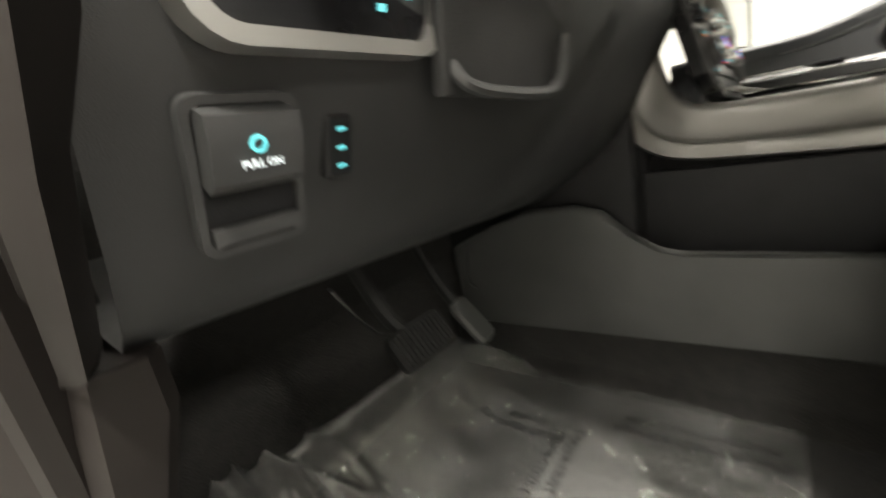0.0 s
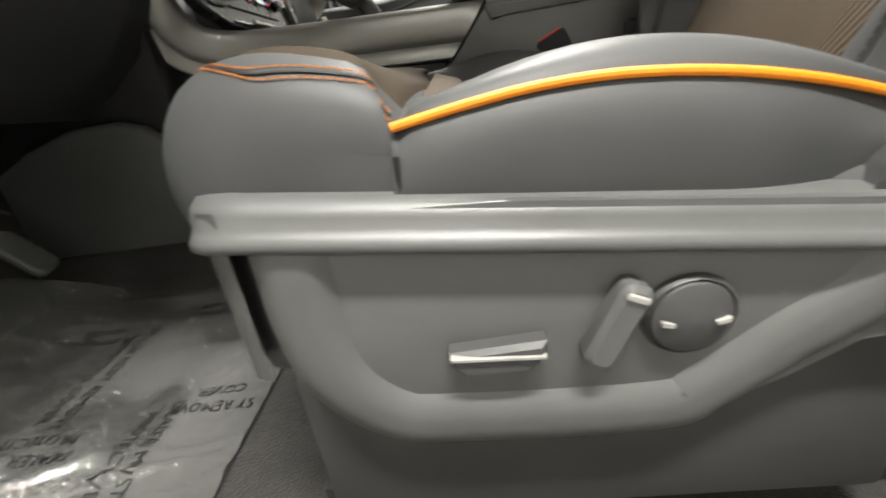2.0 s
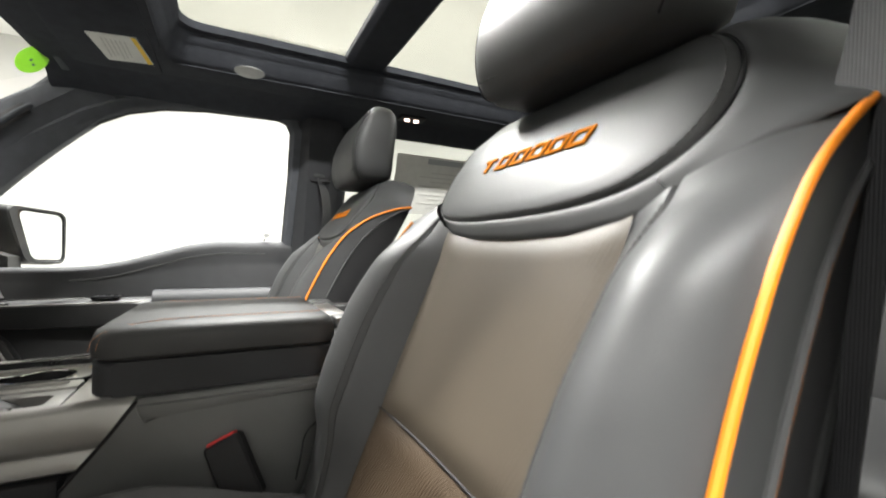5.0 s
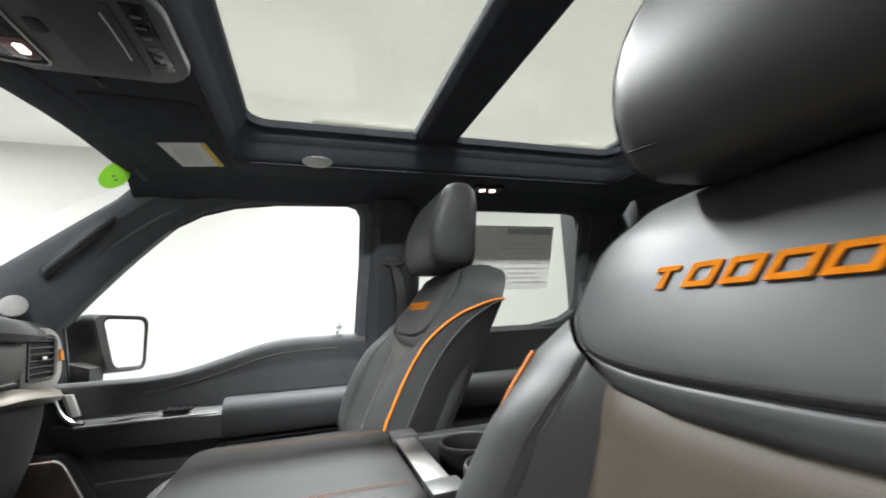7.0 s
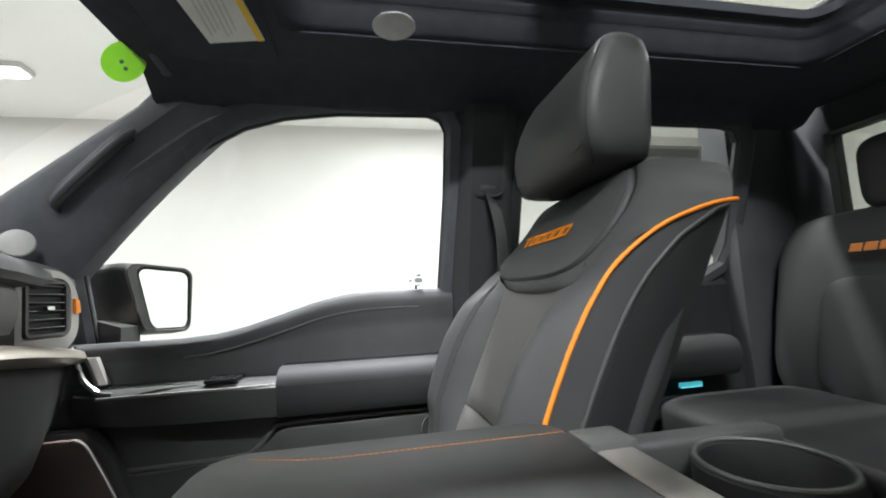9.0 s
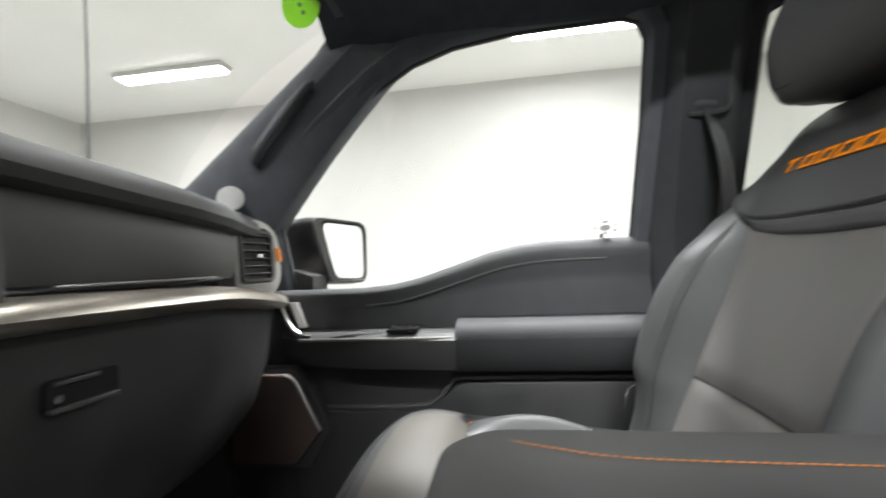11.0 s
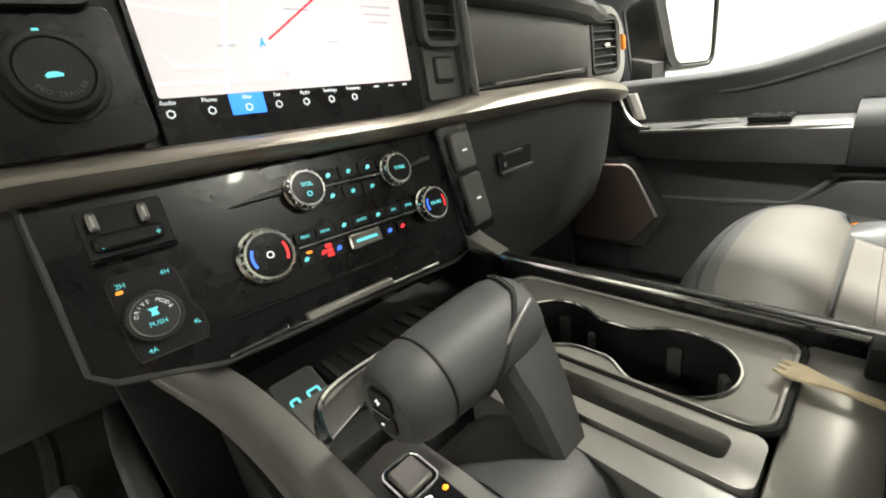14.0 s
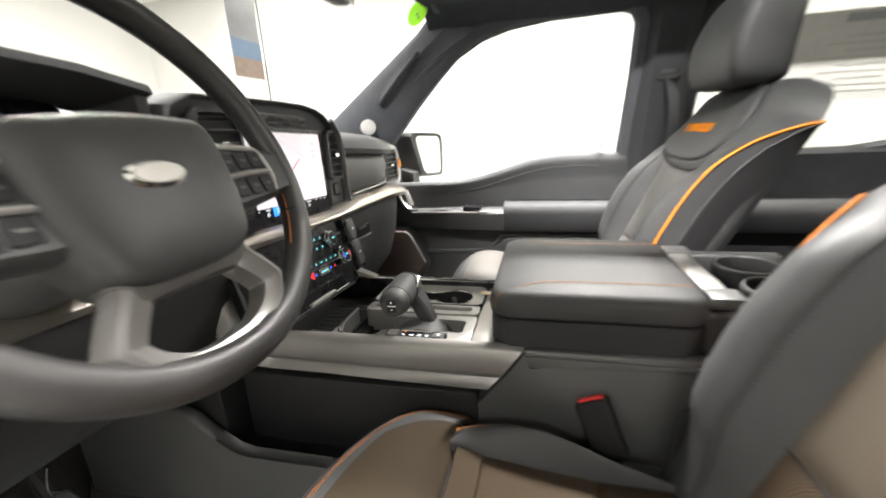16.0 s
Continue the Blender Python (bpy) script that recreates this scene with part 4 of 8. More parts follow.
part("shelf", loft([[(x, yface(x) + dy, z) for dy, z in ((0.022, 0.722), (0.0, 0.719), (-0.003, 0.716), (0.0, 0.713), (0.022, 0.711))] for x in [0.20 + 0.31 * k / 8 for k in range(9)]]), BLACK, dash)
part("slot_line", tube([(x, yface(x) - 0.002, 0.7195) for x in (0.245, 0.33, 0.42, 0.495)], 0.0018, 6), SATIN_DARK, dash)


def soft_ramp(x, *pts):
    """A ramp with its corners rounded off."""
    return sum(ramp(x + 0.016 * k, *pts) for k in range(-4, 5)) / 9


def yband(x):
    return soft_ramp(x, (-0.86, 0.085), (-0.60, 0.05), (-0.30, 0.035), (0.10, 0.035), (0.25, 0.042), (0.50, 0.050), (0.65, 0.066), (0.76, 0.115), (0.86, 0.17))


def zband(x):
    return soft_ramp(x, (-0.86, 0.715), (-0.28, 0.716), (0.0, 0.703), (0.10, 0.700), (0.25, 0.698), (0.50, 0.692), (0.65, 0.672), (0.86, 0.650))


BX = [-0.84 + 1.69 * k / 96 for k in range(97)]
def thin(x):
    """The band is flatter along the foot of the screen."""
    return ramp(x, (-0.33, 1.0), (-0.27, 0.0), (0.10, 0.0), (0.20, 1.0))


band = [[(x, yband(x) + dy, zband(x) + (dz if dz < 0 else mix(0.25 * dz, dz, thin(x)))) for dy, dz in ((0.03, 0.016), (0.004, 0.014), (-0.016, 0.006), (-0.022, -0.006), (-0.016, -0.016), (0.004, -0.021), (0.03, -0.022))] for x in BX]
part("trim_band", loft(band), BAND, dash, "satin silver band across the dashboard", smooth=50)
lower = [[(x, y, z) for y, z in ((yband(x) + 0.015, zband(x) - 0.018), (yband(x) + 0.018, 0.60), (yband(x) + 0.03, 0.52), (yband(x) + 0.055, 0.44), (yband(x) + 0.11, 0.375), (yband(x) + 0.2, 0.355), (0.5, 0.40))] for x in [0.145 + 0.70 * k / 16 for k in range(17)]]
part("glovebox_face", loft(lower, False, False), PLASTIC, dash, "dark moulded glovebox lid")
gl = on((0.272, 0.0535, 0.612), (-0.05, -1, -0.02))
part("latch_recess", slab(gl, rrect(0.075, 0.034, 0.006, 3), 0.0, 0.003), BLACK, dash)
part("latch_lip", slab(gl, rrect(0.072, 0.005, 0.002, 2, 0.0, -0.014), 0.003, 0.008), PLASTIC_GREY, dash)
part("latch_pull", slab(gl, rrect(0.045, 0.004, 0.0015, 2, -0.008, 0.012), 0.003, 0.006), PLASTIC_GREY, dash)
part("latch_lock", turned([(0, 0), (0.004, 0), (0.004, 0.002), (0, 0.002)], gl(-0.026, -0.003, 0.003), gl.n, 12), CHROME, dash)


def vent(f, w, h, n, upright=False, tab=True, frame_mat=None):
    """An air vent: dark well, frame, blades and a bright adjuster."""
    v = part("vent", slab(f, rrect(w, h, 0.008, 4), -0.004, 0.001), BLACK, dash, "air vent with black blades")
    part("vent_frame", ring(f, rrect(w + 0.012, h + 0.012, 0.012, 4), rrect(w, h, 0.008, 4), -0.004, 0.010), frame_mat or PLASTIC, v)
    for k in range(n):
        b = (k + 0.5) / n - 0.5
        bm = bmesh.new()
        if upright:
            loft([[f(b * w + p, q * h * 0.48, r) for p, r in ((-0.0015, 0.001), (0.0015, 0.001), (0.0035, 0.008), (0.002, 0.009))] for q in (-1, 1)], True, True, bm)
        else:
            loft([[f(q * w * 0.48, b * h + p, r) for p, r in ((-0.0015, 0.001), (0.0015, 0.001), (0.0045, 0.008), (0.0025, 0.0095))] for q in (-1, 1)], True, True, bm)
        part("blade", bm, PLASTIC, v)
    if tab:
        part("adjuster", slab(f, rrect(0.018, 0.008, 0.003, 3, 0.002, 0.0), 0.005, 0.014), CHROME, v, "bright adjuster tab")
    return v


ov = on((0.683, 0.118, 0.757), (-0.08, -1, 0.05))
vent(ov, 0.086, 0.094, 6)


def corners(w, h, rads, cx, cy, n=6):
    """A rectangle whose four corners have radii of their own (upper right first, anticlockwise)."""
    out = []
    for (sx, sy, a), r in zip(((1, 1, 0), (-1, 1, 90), (-1, -1, 180), (1, -1, 270)), rads):
        for i in range(n + 1):
            t = radians(a + 90 * i / n)
            out.append((cx + sx * (w / 2 - r) + r * math.cos(t), cy + sy * (h / 2 - r) + r * math.sin(t)))
    return out


vb = [corners(w, h, q, cx, cy) for w, h, q, cx, cy in ((0.152, 0.166, (0.070, 0.010, 0.010, 0.06), 0.006, -0.006), (0.146, 0.160, (0.066, 0.008, 0.008, 0.056), 0.005, -0.006), (0.112, 0.116, (0.03, 0.010, 0.010, 0.026), -0.002, 0.0), (0.100, 0.106, (0.02, 0.008, 0.008, 0.02), 0.0, 0.0))]
part("vent_bezel", loft([[ov(*p, d) for p in o] for o, d in ((vb[0], -0.03), (vb[0], 0.0), (vb[1], 0.008), (vb[2], 0.011), (vb[3], 0.004))], False), SATIN_DARK, dash, "satin grey vent surround")
part("orange_tab", prism([(0.744, 0.744), (0.740, 0.776), (0.754, 0.772), (0.760, 0.746)], "y", 0.098, 0.125, 0.002), ORANGE, dash, "orange accent tab")

# screen housing with its hood
hood = [(-0.300, 0.700), (-0.300, 0.890), (-0.288, 0.915), (-0.25, 0.932), (-0.14, 0.934), (-0.04, 0.933), (0.04, 0.931), (0.085, 0.925), (0.120, 0.914), (0.148, 0.896), (0.168, 0.872), (0.180, 0.842), (0.186, 0.80), (0.190, 0.700)]
cen = (-0.05, 0.80)
part("screen_hood", loft([[(cen[0] + (x - cen[0]) * k, y, cen[1] + (z - cen[1]) * k) for x, z in hood] for k, y in ((0.94, 0.060), (0.955, 0.048), (0.975, 0.046), (0.99, 0.052), (1.008, 0.088), (1.0, 0.14), (0.95, 0.30), (0.87, 0.46))]), PLASTIC_SOFT, dash, "soft black screen hood")
sc = on((-0.022, 0.058, 0.7930), (0, -0.995, 0.06), (0.040, 0, 1))
screen = part("touchscreen", slab(sc, rrect(0.262, 0.184, 0.006, 4), -0.012, 0.004), PIANO, dash, "lit touchscreen with a street map")
part("button_strip", slab(sc, rrect(0.178, 0.015, 0.003, 3, -0.018, 0.105), -0.01, 0.008, 0.001), PIANO, dash)
for k in range(7):
    part("strip_key", slab(sc, rrect(0.022, 0.008, 0.002, 2, -0.092 + 0.0248 * k, 0.1045), 0.006, 0.0092, 0.0004), BLACK, dash)
part("strip_line", slab(sc, rrect(0.165, 0.0014, 0.0006, 2, -0.022, 0.1135), 0.0, 0.0088, 0.0003), SATIN_DARK, dash)
part("map_view", slab(sc, rrect(0.245, 0.133, 0.002, 2, -0.004, 0.0155), 0.003, 0.0046, 0), SCREEN_BG, screen, "pale street map", smooth=0)
part("side_card", slab(sc, rrect(0.066, 0.133, 0.002, 2, 0.0855, 0.0155), 0.0046, 0.0050, 0), SCREEN_PINK, screen, "pale pink radio card", smooth=0)


def stroke(pts, w, mat, nm, d=0.0049):
    bm = bmesh.new()
    for (a, b), (c, e) in zip(pts, pts[1:]):
        t = Vector((c - a, e - b)).normalized()
        q = Vector((-t.y, t.x)) * w / 2
        loft([[sc(a + q.x, b + q.y, h), sc(c + q.x, e + q.y, h), sc(c - q.x, e - q.y, h), sc(a - q.x, b - q.y, h)] for h in (d - 0.0003, d)], True, True, bm)
    part(nm, bm, mat, screen, smooth=0)


stroke([(-0.049, 0.064), (-0.062, 0.010), (-0.078, -0.050)], 0.0034, SCREEN_ROAD, "road")
for pts in ([(-0.115, -0.020), (-0.108, -0.030), (-0.06, -0.030)], [(-0.125, -0.041), (-0.012, -0.042)], [(-0.018, -0.044), (-0.014, -0.028), (-0.006, -0.023), (0.044, -0.021)], [(-0.013, -0.042), (0.044, -0.043)], [(-0.046, -0.010), (-0.050, -0.030)], [(-0.036, -0.012), (-0.036, -0.030)], [(-0.05, 0.058), (0.0, 0.046)], [(-0.125, 0.012), (-0.068, 0.006)], [(-0.022, 0.012), (0.028, 0.012), (0.028, 0.006)], [(-0.064, -0.012), (-0.012, -0.011)]):
    stroke(pts, 0.0013, SCREEN_ROAD, "road")
stroke([(-0.026, 0.0655), (0.050, 0.034)], 0.0009, SCREEN_TEXT, "rail_line")
stroke([(-0.024, 0.0685), (0.050, 0.0375)], 0.0009, SCREEN_TEXT, "rail_line")
stroke([(-0.032, -0.0105), (0.031, 0.0315)], 0.0017, SCREEN_RED, "route_line", 0.0052)
part("position_arrow", slab(sc, [(-0.0355, -0.0165), (-0.038, -0.008), (-0.0415, -0.0165), (-0.038, -0.0145)], 0.0048, 0.0054, 0), SCREEN_BLUE, screen, smooth=0)
part("trip_card", slab(sc, rrect(0.066, 0.011, 0.003, 3, -0.03, -0.038), 0.0046, 0.0051, 0), SCREEN_PINK, screen, smooth=0)
lettering("clock_text", "3:40", 0.010, sc(-0.108, 0.073, 0.0050), sc.n, sc.u, SCREEN_TEXT, screen)
lettering("trip_text", "Trip", 0.006, sc(-0.026, -0.038, 0.0055), sc.n, sc.u, SCREEN_TEXT, screen)
for k, (b, w) in enumerate(((0.062, 0.016), (0.047, 0.022), (0.020, 0.045), (0.013, 0.042), (0.006, 0.030))):
    part("print_bar", slab(sc, rrect(w * 0.8, 0.0020, 0.0006, 2, 0.087, b), 0.0050, 0.0054, 0), SCREEN_TEXT, screen, smooth=0)
lettering("station_text", "102.9", 0.008, sc(0.087, 0.037, 0.0053), sc.n, sc.u, SCREEN_TEXT, screen)
for a, b, w in ((-0.052, 0.067, 0.022), (-0.032, 0.068, 0.012), (-0.068, -0.015, 0.018), (0.03, -0.012, 0.014), (0.0, 0.014, 0.03), (-0.12, 0.05, 0.014), (0.080, -0.028, 0.008), (0.096, -0.028, 0.008)):
    part("print_bar", slab(sc, rrect(w * 0.8, 0.0016, 0.0006, 2, a, b), 0.0046, 0.0049, 0), SCREEN_TEXT, screen, smooth=0)
part("selected_tile", slab(sc, rrect(0.0285, 0.0165, 0.001, 2, -0.0635, -0.0595), 0.003, 0.0046, 0), SCREEN_BLUE, screen, "blue selected tile", smooth=0)
for k, wd in enumerate(("Audio", "Phone", "Nav", "Fav", "Apps", "Settings", "Features")):
    a = -0.122 + 0.0293 * k if k < 3 else -0.0634 + 0.0262 * (k - 2)
    lettering("dock_text", wd, 0.0046, sc(a, -0.0545, 0.0049), sc.n, sc.u, WHITE_GLOW, screen)
    part("dock_icon", ring(sc, [(a + 0.0034 * math.cos(t), -0.0625 + 0.0034 * math.sin(t)) for t in (0.5, 1.6, 2.6, 3.7, 4.7, 5.8)], [(a + 0.0023 * math.cos(t), -0.0625 + 0.0023 * math.sin(t)) for t in (0.5, 1.6, 2.6, 3.7, 4.7, 5.8)], 0.0042, 0.0049), WHITE_GLOW, screen, smooth=0)
for a in (0.070, 0.089, 0.108):
    part("dock_icon", slab(sc, rrect(0.006, 0.0016, 0.0005, 2, a, -0.0545), 0.0042, 0.0049, 0), WHITE_GLOW, screen, smooth=0)

# vents and switches beside the screen
rv = on((0.149, 0.056, 0.823), (0, -1, 0.03), (0.04, 0, 1))
vent(rv, 0.046, 0.098, 6)
sq = on((0.150, 0.060, 0.742), (0, -1, 0.03), (0.03, 0, 1))
part("switch_plate", slab(sq, rrect(0.056, 0.062, 0.005, 3), -0.004, 0.006), PLASTIC_GREY, dash)
part("storage_latch", slab(sq, rrect(0.032, 0.030, 0.004, 3, 0.0, 0.002), 0.004, 0.0075), BLACK, dash)
part("latch_key", slab(sq, rrect(0.026, 0.023, 0.003, 3, 0.0, 0.003), 0.006, 0.010), PLASTIC_GREY, dash)
part("side_rail", tube(spline([(0.140, 0.044, 0.900), (0.170, 0.044, 0.868), (0.184, 0.044, 0.82), (0.188, 0.044, 0.76), (0.190, 0.042, 0.706)], 5), 0.0055, 8), PLASTIC_GREY, dash, "grey rail beside the vent")
lv = on((-0.212, 0.046, 0.858), (0, -1, 0.03))
vent(lv, 0.078, 0.094, 5)
tp = on((-0.205, 0.042, 0.763), (0, -0.985, 0.12))
part("trailer_plate", slab(tp, rrect(0.088, 0.088, 0.008, 4), -0.006, 0.004), PIANO, dash)
tk = part("trailer_knob", turned([(0.0275, 0.0), (0.0275, 0.003), (0.026, 0.004), (0.024, 0.004), (0.0238, 0.014), (0.022, 0.017), (0.0195, 0.0175), (0.0187, 0.0163), (0.0178, 0.0175), (0.0, 0.0175)], tp(0.002, 0.002, 0.003), tp.n, 40), RUBBER, dash, "round dark trailer steering knob")
for k, ch in enumerate("PRO TRAILER"):
    t = radians(215 + 11 * k)
    if ch != " ":
        lettering("knob_text", ch, 0.0042, tp(0.002 + 0.0140 * math.cos(t), 0.002 + 0.0140 * math.sin(t), 0.0209), tp.n, tp.u * -math.sin(t) * 1 + tp.r * -math.cos(t), PLASTIC_GREY, tk)
part("knob_icon", slab(tp, [(-0.004, -0.0006), (-0.002, 0.0012), (0.002, 0.0015), (0.005, 0.0), (0.0045, -0.0015), (-0.0035, -0.002)], 0.0205, 0.0212, 0), CYAN, tk, "blue lit symbol", smooth=0)
part("knob_lamp", slab(tp, rrect(0.0035, 0.0025, 0.0008, 2, 0.001, 0.0245), 0.014, 0.0195, 0), CYAN, tk, smooth=0)

# climate and audio panel
cp = on((-0.075, 0.014, 0.616), (0, -1, 0.28), (0.045, 0, 1))
PANEL = [(-0.178, -0.040), (-0.168, -0.050), (-0.104, -0.069), (0.150, -0.072), (0.172, -0.066), (0.172, 0.072), (0.160, 0.078), (-0.15, 0.084), (-0.178, 0.084)]
climate = part("control_panel", slab(cp, PANEL, -0.02, 0.0, 0.002), PIANO, dash, "gloss black control panel")
part("panel_edge", tube([cp(a, b, -0.002) for a, b in PANEL], 0.003, 6, True), PLASTIC, dash)


def knob(a, b, r, tall, word, nm, cold_hot=False):
    k = part(nm, turned([(r * 1.10, 0.0), (r * 1.12, tall * 0.35), (r * 1.02, tall * 0.40), (r, tall * 0.45), (r, tall * 0.92), (r * 0.97, tall), (r * 0.88, tall), (r * 0.86, tall * 0.93), (0.0, tall * 0.93)], cp(a, b), cp.n, 40), CHROME, climate, "ridged chrome ring knob")
    part("knob_face", turned([(r * 0.855, 0), (r * 0.85, 0.001), (0, 0.0012)], cp(a, b, tall * 0.935), cp.n, 30), PIANO, k, "gloss black centre")
    ridges = bmesh.new()
    for i in range(20):
        t = 2 * math.pi * i / 20
        tube([cp(a + r * math.cos(t), b + r * math.sin(t), tall * q) for q in (0.5, 0.9)], 0.0012, 5, bm=ridges)
    part("grip", ridges, CHROME, k)
    if word:
        lettering("knob_text", word, r * 0.34, cp(a, b + (r * 0.2 if word == "VOL" else 0), tall * 0.935 + 0.0016), cp.n, cp.u, CYAN, k)
    if word in ("VOL", ""):
        pw = [(a + q * r * math.cos(t), b - (r * 0.32 if word else 0) + q * r * math.sin(t)) for q in (0.15,) for t in [2 * math.pi * i / 10 for i in range(10)]]
        pi = [(a + q * r * math.cos(t), b - (r * 0.32 if word else 0) + q * r * math.sin(t)) for q in (0.10,) for t in [2 * math.pi * i / 10 for i in range(10)]]
        part("power_mark", ring(cp, pw, pi, tall * 0.935 + 0.001, tall * 0.935 + 0.0018), CYAN if word else WHITE_GLOW, k, smooth=0)
    if cold_hot:
        for mat, t0 in ((BLUE_GLOW, 150), (RED_GLOW, -30)):
            o = [radians(t0 + 60 * i / 6) for i in range(7)]
            part("heat_mark", slab(cp, [(a + r * 0.74 * math.cos(t), b + r * 0.74 * math.sin(t)) for t in o] + [(a + r * 0.64 * math.cos(t), b + r * 0.64 * math.sin(t)) for t in o[::-1]], tall * 0.935, tall * 0.935 + 0.0016, 0), mat, k, smooth=0)


knob(-0.001, 0.0438, 0.0160, 0.015, "VOL", "volume_knob")
knob(0.0985, 0.0430, 0.0150, 0.015, "TUNE", "tune_knob")
knob(-0.050, -0.0008, 0.0205, 0.016, "", "temperature_knob", True)
knob(0.1305, -0.0015, 0.0172, 0.016, "DUAL", "temperature_knob", True)


def key(a, b, w, h, word="", mat=None, icon=True):
    k = part("key", slab(cp, rrect(w, h, 0.0015, 2, a, b), 0.0, 0.0022, 0.0005), BLACK, climate)
    if word:
        lettering("key_text", word, 0.0040, cp(a, b, 0.0027), cp.n, cp.u, CYAN, k)
    elif icon:
        part("key_icon", slab(cp, [(a - 0.0026, b - 0.0018), (a + 0.0008, b - 0.0021), (a + 0.0028, b + 0.0004), (a + 0.0008, b + 0.0021), (a - 0.0015, b + 0.001)], 0.002, 0.0028, 0), mat or CYAN, k, smooth=0)


for i in range(3):
    key(0.027 + 0.0218 * i, 0.0522, 0.0200, 0.012)
    key(0.025 + 0.0222 * i, 0.0332, 0.0200, 0.012)
part("chrome_line", slab(cp, rrect(0.066, 0.0014, 0.0005, 2, 0.049, 0.0430), 0.0, 0.003, 0.0003), CHROME, climate)
for i, wd in enumerate(("MAX", "REAR", "", "AUTO", "", "A/C", "MAX")):
    key(-0.0127 + 0.0195 * i, 0.0045, 0.0185, 0.010, wd)
part("chrome_line", slab(cp, rrect(0.133, 0.0014, 0.0005, 2, 0.045, -0.0035), 0.0, 0.003, 0.0003), CHROME, climate)
key(-0.018, -0.0145, 0.012, 0.012, "", CYAN)
part("lamp_mark", slab(cp, rrect(0.005, 0.0022, 0.0006, 2, -0.0138, -0.0095), 0.002, 0.0030, 0), AMBER, climate, smooth=0)
key(-0.001, -0.0135, 0.016, 0.013, "", RED_GLOW)
for i in range(3):
    part("heat_bar", slab(cp, rrect(0.006, 0.003, 0.0005, 2, 0.0050, -0.0175 + 0.0042 * i), 0.0022, 0.0031, 0), RED_GLOW, climate, smooth=0)
key(0.0145, -0.0142, 0.012, 0.012, "", BLUE_GLOW)
part("fan_rocker", slab(cp, rrect(0.036, 0.0140, 0.002, 3, 0.0435, -0.0138), 0.0, 0.006, 0.0015), CHROME, climate, "bright fan rocker switch")
part("rocker_mark", slab(cp, rrect(0.024, 0.0030, 0.001, 2, 0.0435, -0.0138), 0.006, 0.0066, 0), CYAN, climate, smooth=0)
key(0.0730, -0.0142, 0.012, 0.012, "", BLUE_GLOW)
key(0.0895, -0.0142, 0.012, 0.012, "", RED_GLOW)
for a0, a1, b in ((-0.064, -0.020, 0.0440), (0.117, 0.150, 0.0435)):
    part("pointer_fin", slab(cp, [(a0, b - 0.001), (a1, b + 0.001), (a1, b + 0.006), ((a0 + a1) / 2, b + 0.004)], 0.0, 0.005, 0.001), PLASTIC, climate)
part("ashtray_lip", slab(cp, rrect(0.20, 0.004, 0.0015, 2, 0.01, -0.040), -0.001, 0.003, 0.001), PIANO, climate)
part("chrome_strip", slab(cp, rrect(0.220, 0.0032, 0.0012, 2, 0.010, -0.0655), -0.004, 0.005, 0.001), CHROME, climate, "bright chrome strip")
part("strip_pull", slab(cp, rrect(0.090, 0.0075, 0.002, 2, 0.010, -0.0620), 0.0, 0.010, 0.002), SATIN, climate, "satin pull edge")
# drive mode dial and brake controller
PC = (-0.130, -0.0130)   # middle of the mode plate
MODE = [(0.93 * a, 0.96 * b) for a, b in ((-0.025, -0.022), (-0.022, -0.033), (0.023, -0.033), (0.026, -0.026), (0.026, -0.012), (0.021, -0.004), (0.019, 0.024), (0.014, 0.030), (-0.021, 0.031), (-0.025, 0.026))]
dm = part("mode_plate", slab(cp, [(PC[0] + a, PC[1] + b) for a, b in MODE], 0.0, 0.003, 0.001), BLACK, climate)
part("plate_line", tube([cp(PC[0] + a, PC[1] + b, 0.0028) for a, b in MODE], 0.0006, 5, True), PLASTIC, dm)
DC = (-0.134, -0.0160)
dk = part("mode_dial", turned([(0.0175, 0.0), (0.0175, 0.006), (0.0165, 0.011), (0.015, 0.0115), (0.014, 0.010), (0.0, 0.010)], cp(*DC, 0.002), cp.n, 36), PLASTIC, climate, "ridged black drive mode dial")
ridges = bmesh.new()
for i in range(30):
    t = 2 * math.pi * i / 30
    tube([cp(DC[0] + 0.0176 * math.cos(t), DC[1] + 0.0176 * math.sin(t), q) for q in (0.003, 0.010)], 0.0006, 4, bm=ridges)
part("dial_grip", ridges, PLASTIC_GREY, dk)
part("dial_line", tube([cp(DC[0] + 0.0143 * math.cos(t), DC[1] + 0.0143 * math.sin(t), 0.0124) for t in [2 * math.pi * i / 28 for i in range(28)]], 0.0004, 5, True), SATIN, dk)
for k, ch in enumerate("DRIVE MODE"):
    t = radians(165 - 16.5 * k)
    if ch != " ":
        lettering("dial_text", ch, 0.0038, cp(DC[0] + 0.0105 * math.cos(t), DC[1] + 0.0105 * math.sin(t), 0.0124), cp.n, cp.u * math.sin(t) + cp.r * math.cos(t), WHITE_GLOW, dk)
lettering("dial_text", "PUSH", 0.0046, cp(DC[0], DC[1] - 0.0055, 0.0124), cp.n, cp.u, CYAN, dk)
part("dial_icon", slab(cp, [(DC[0] + a, DC[1] + b) for a, b in ((-0.0024, 0.0), (0.0024, 0.0), (0.0016, 0.003), (0.0032, 0.0055), (-0.0032, 0.0055), (-0.0016, 0.003))], 0.012, 0.0127, 0), CYAN, dk, smooth=0)
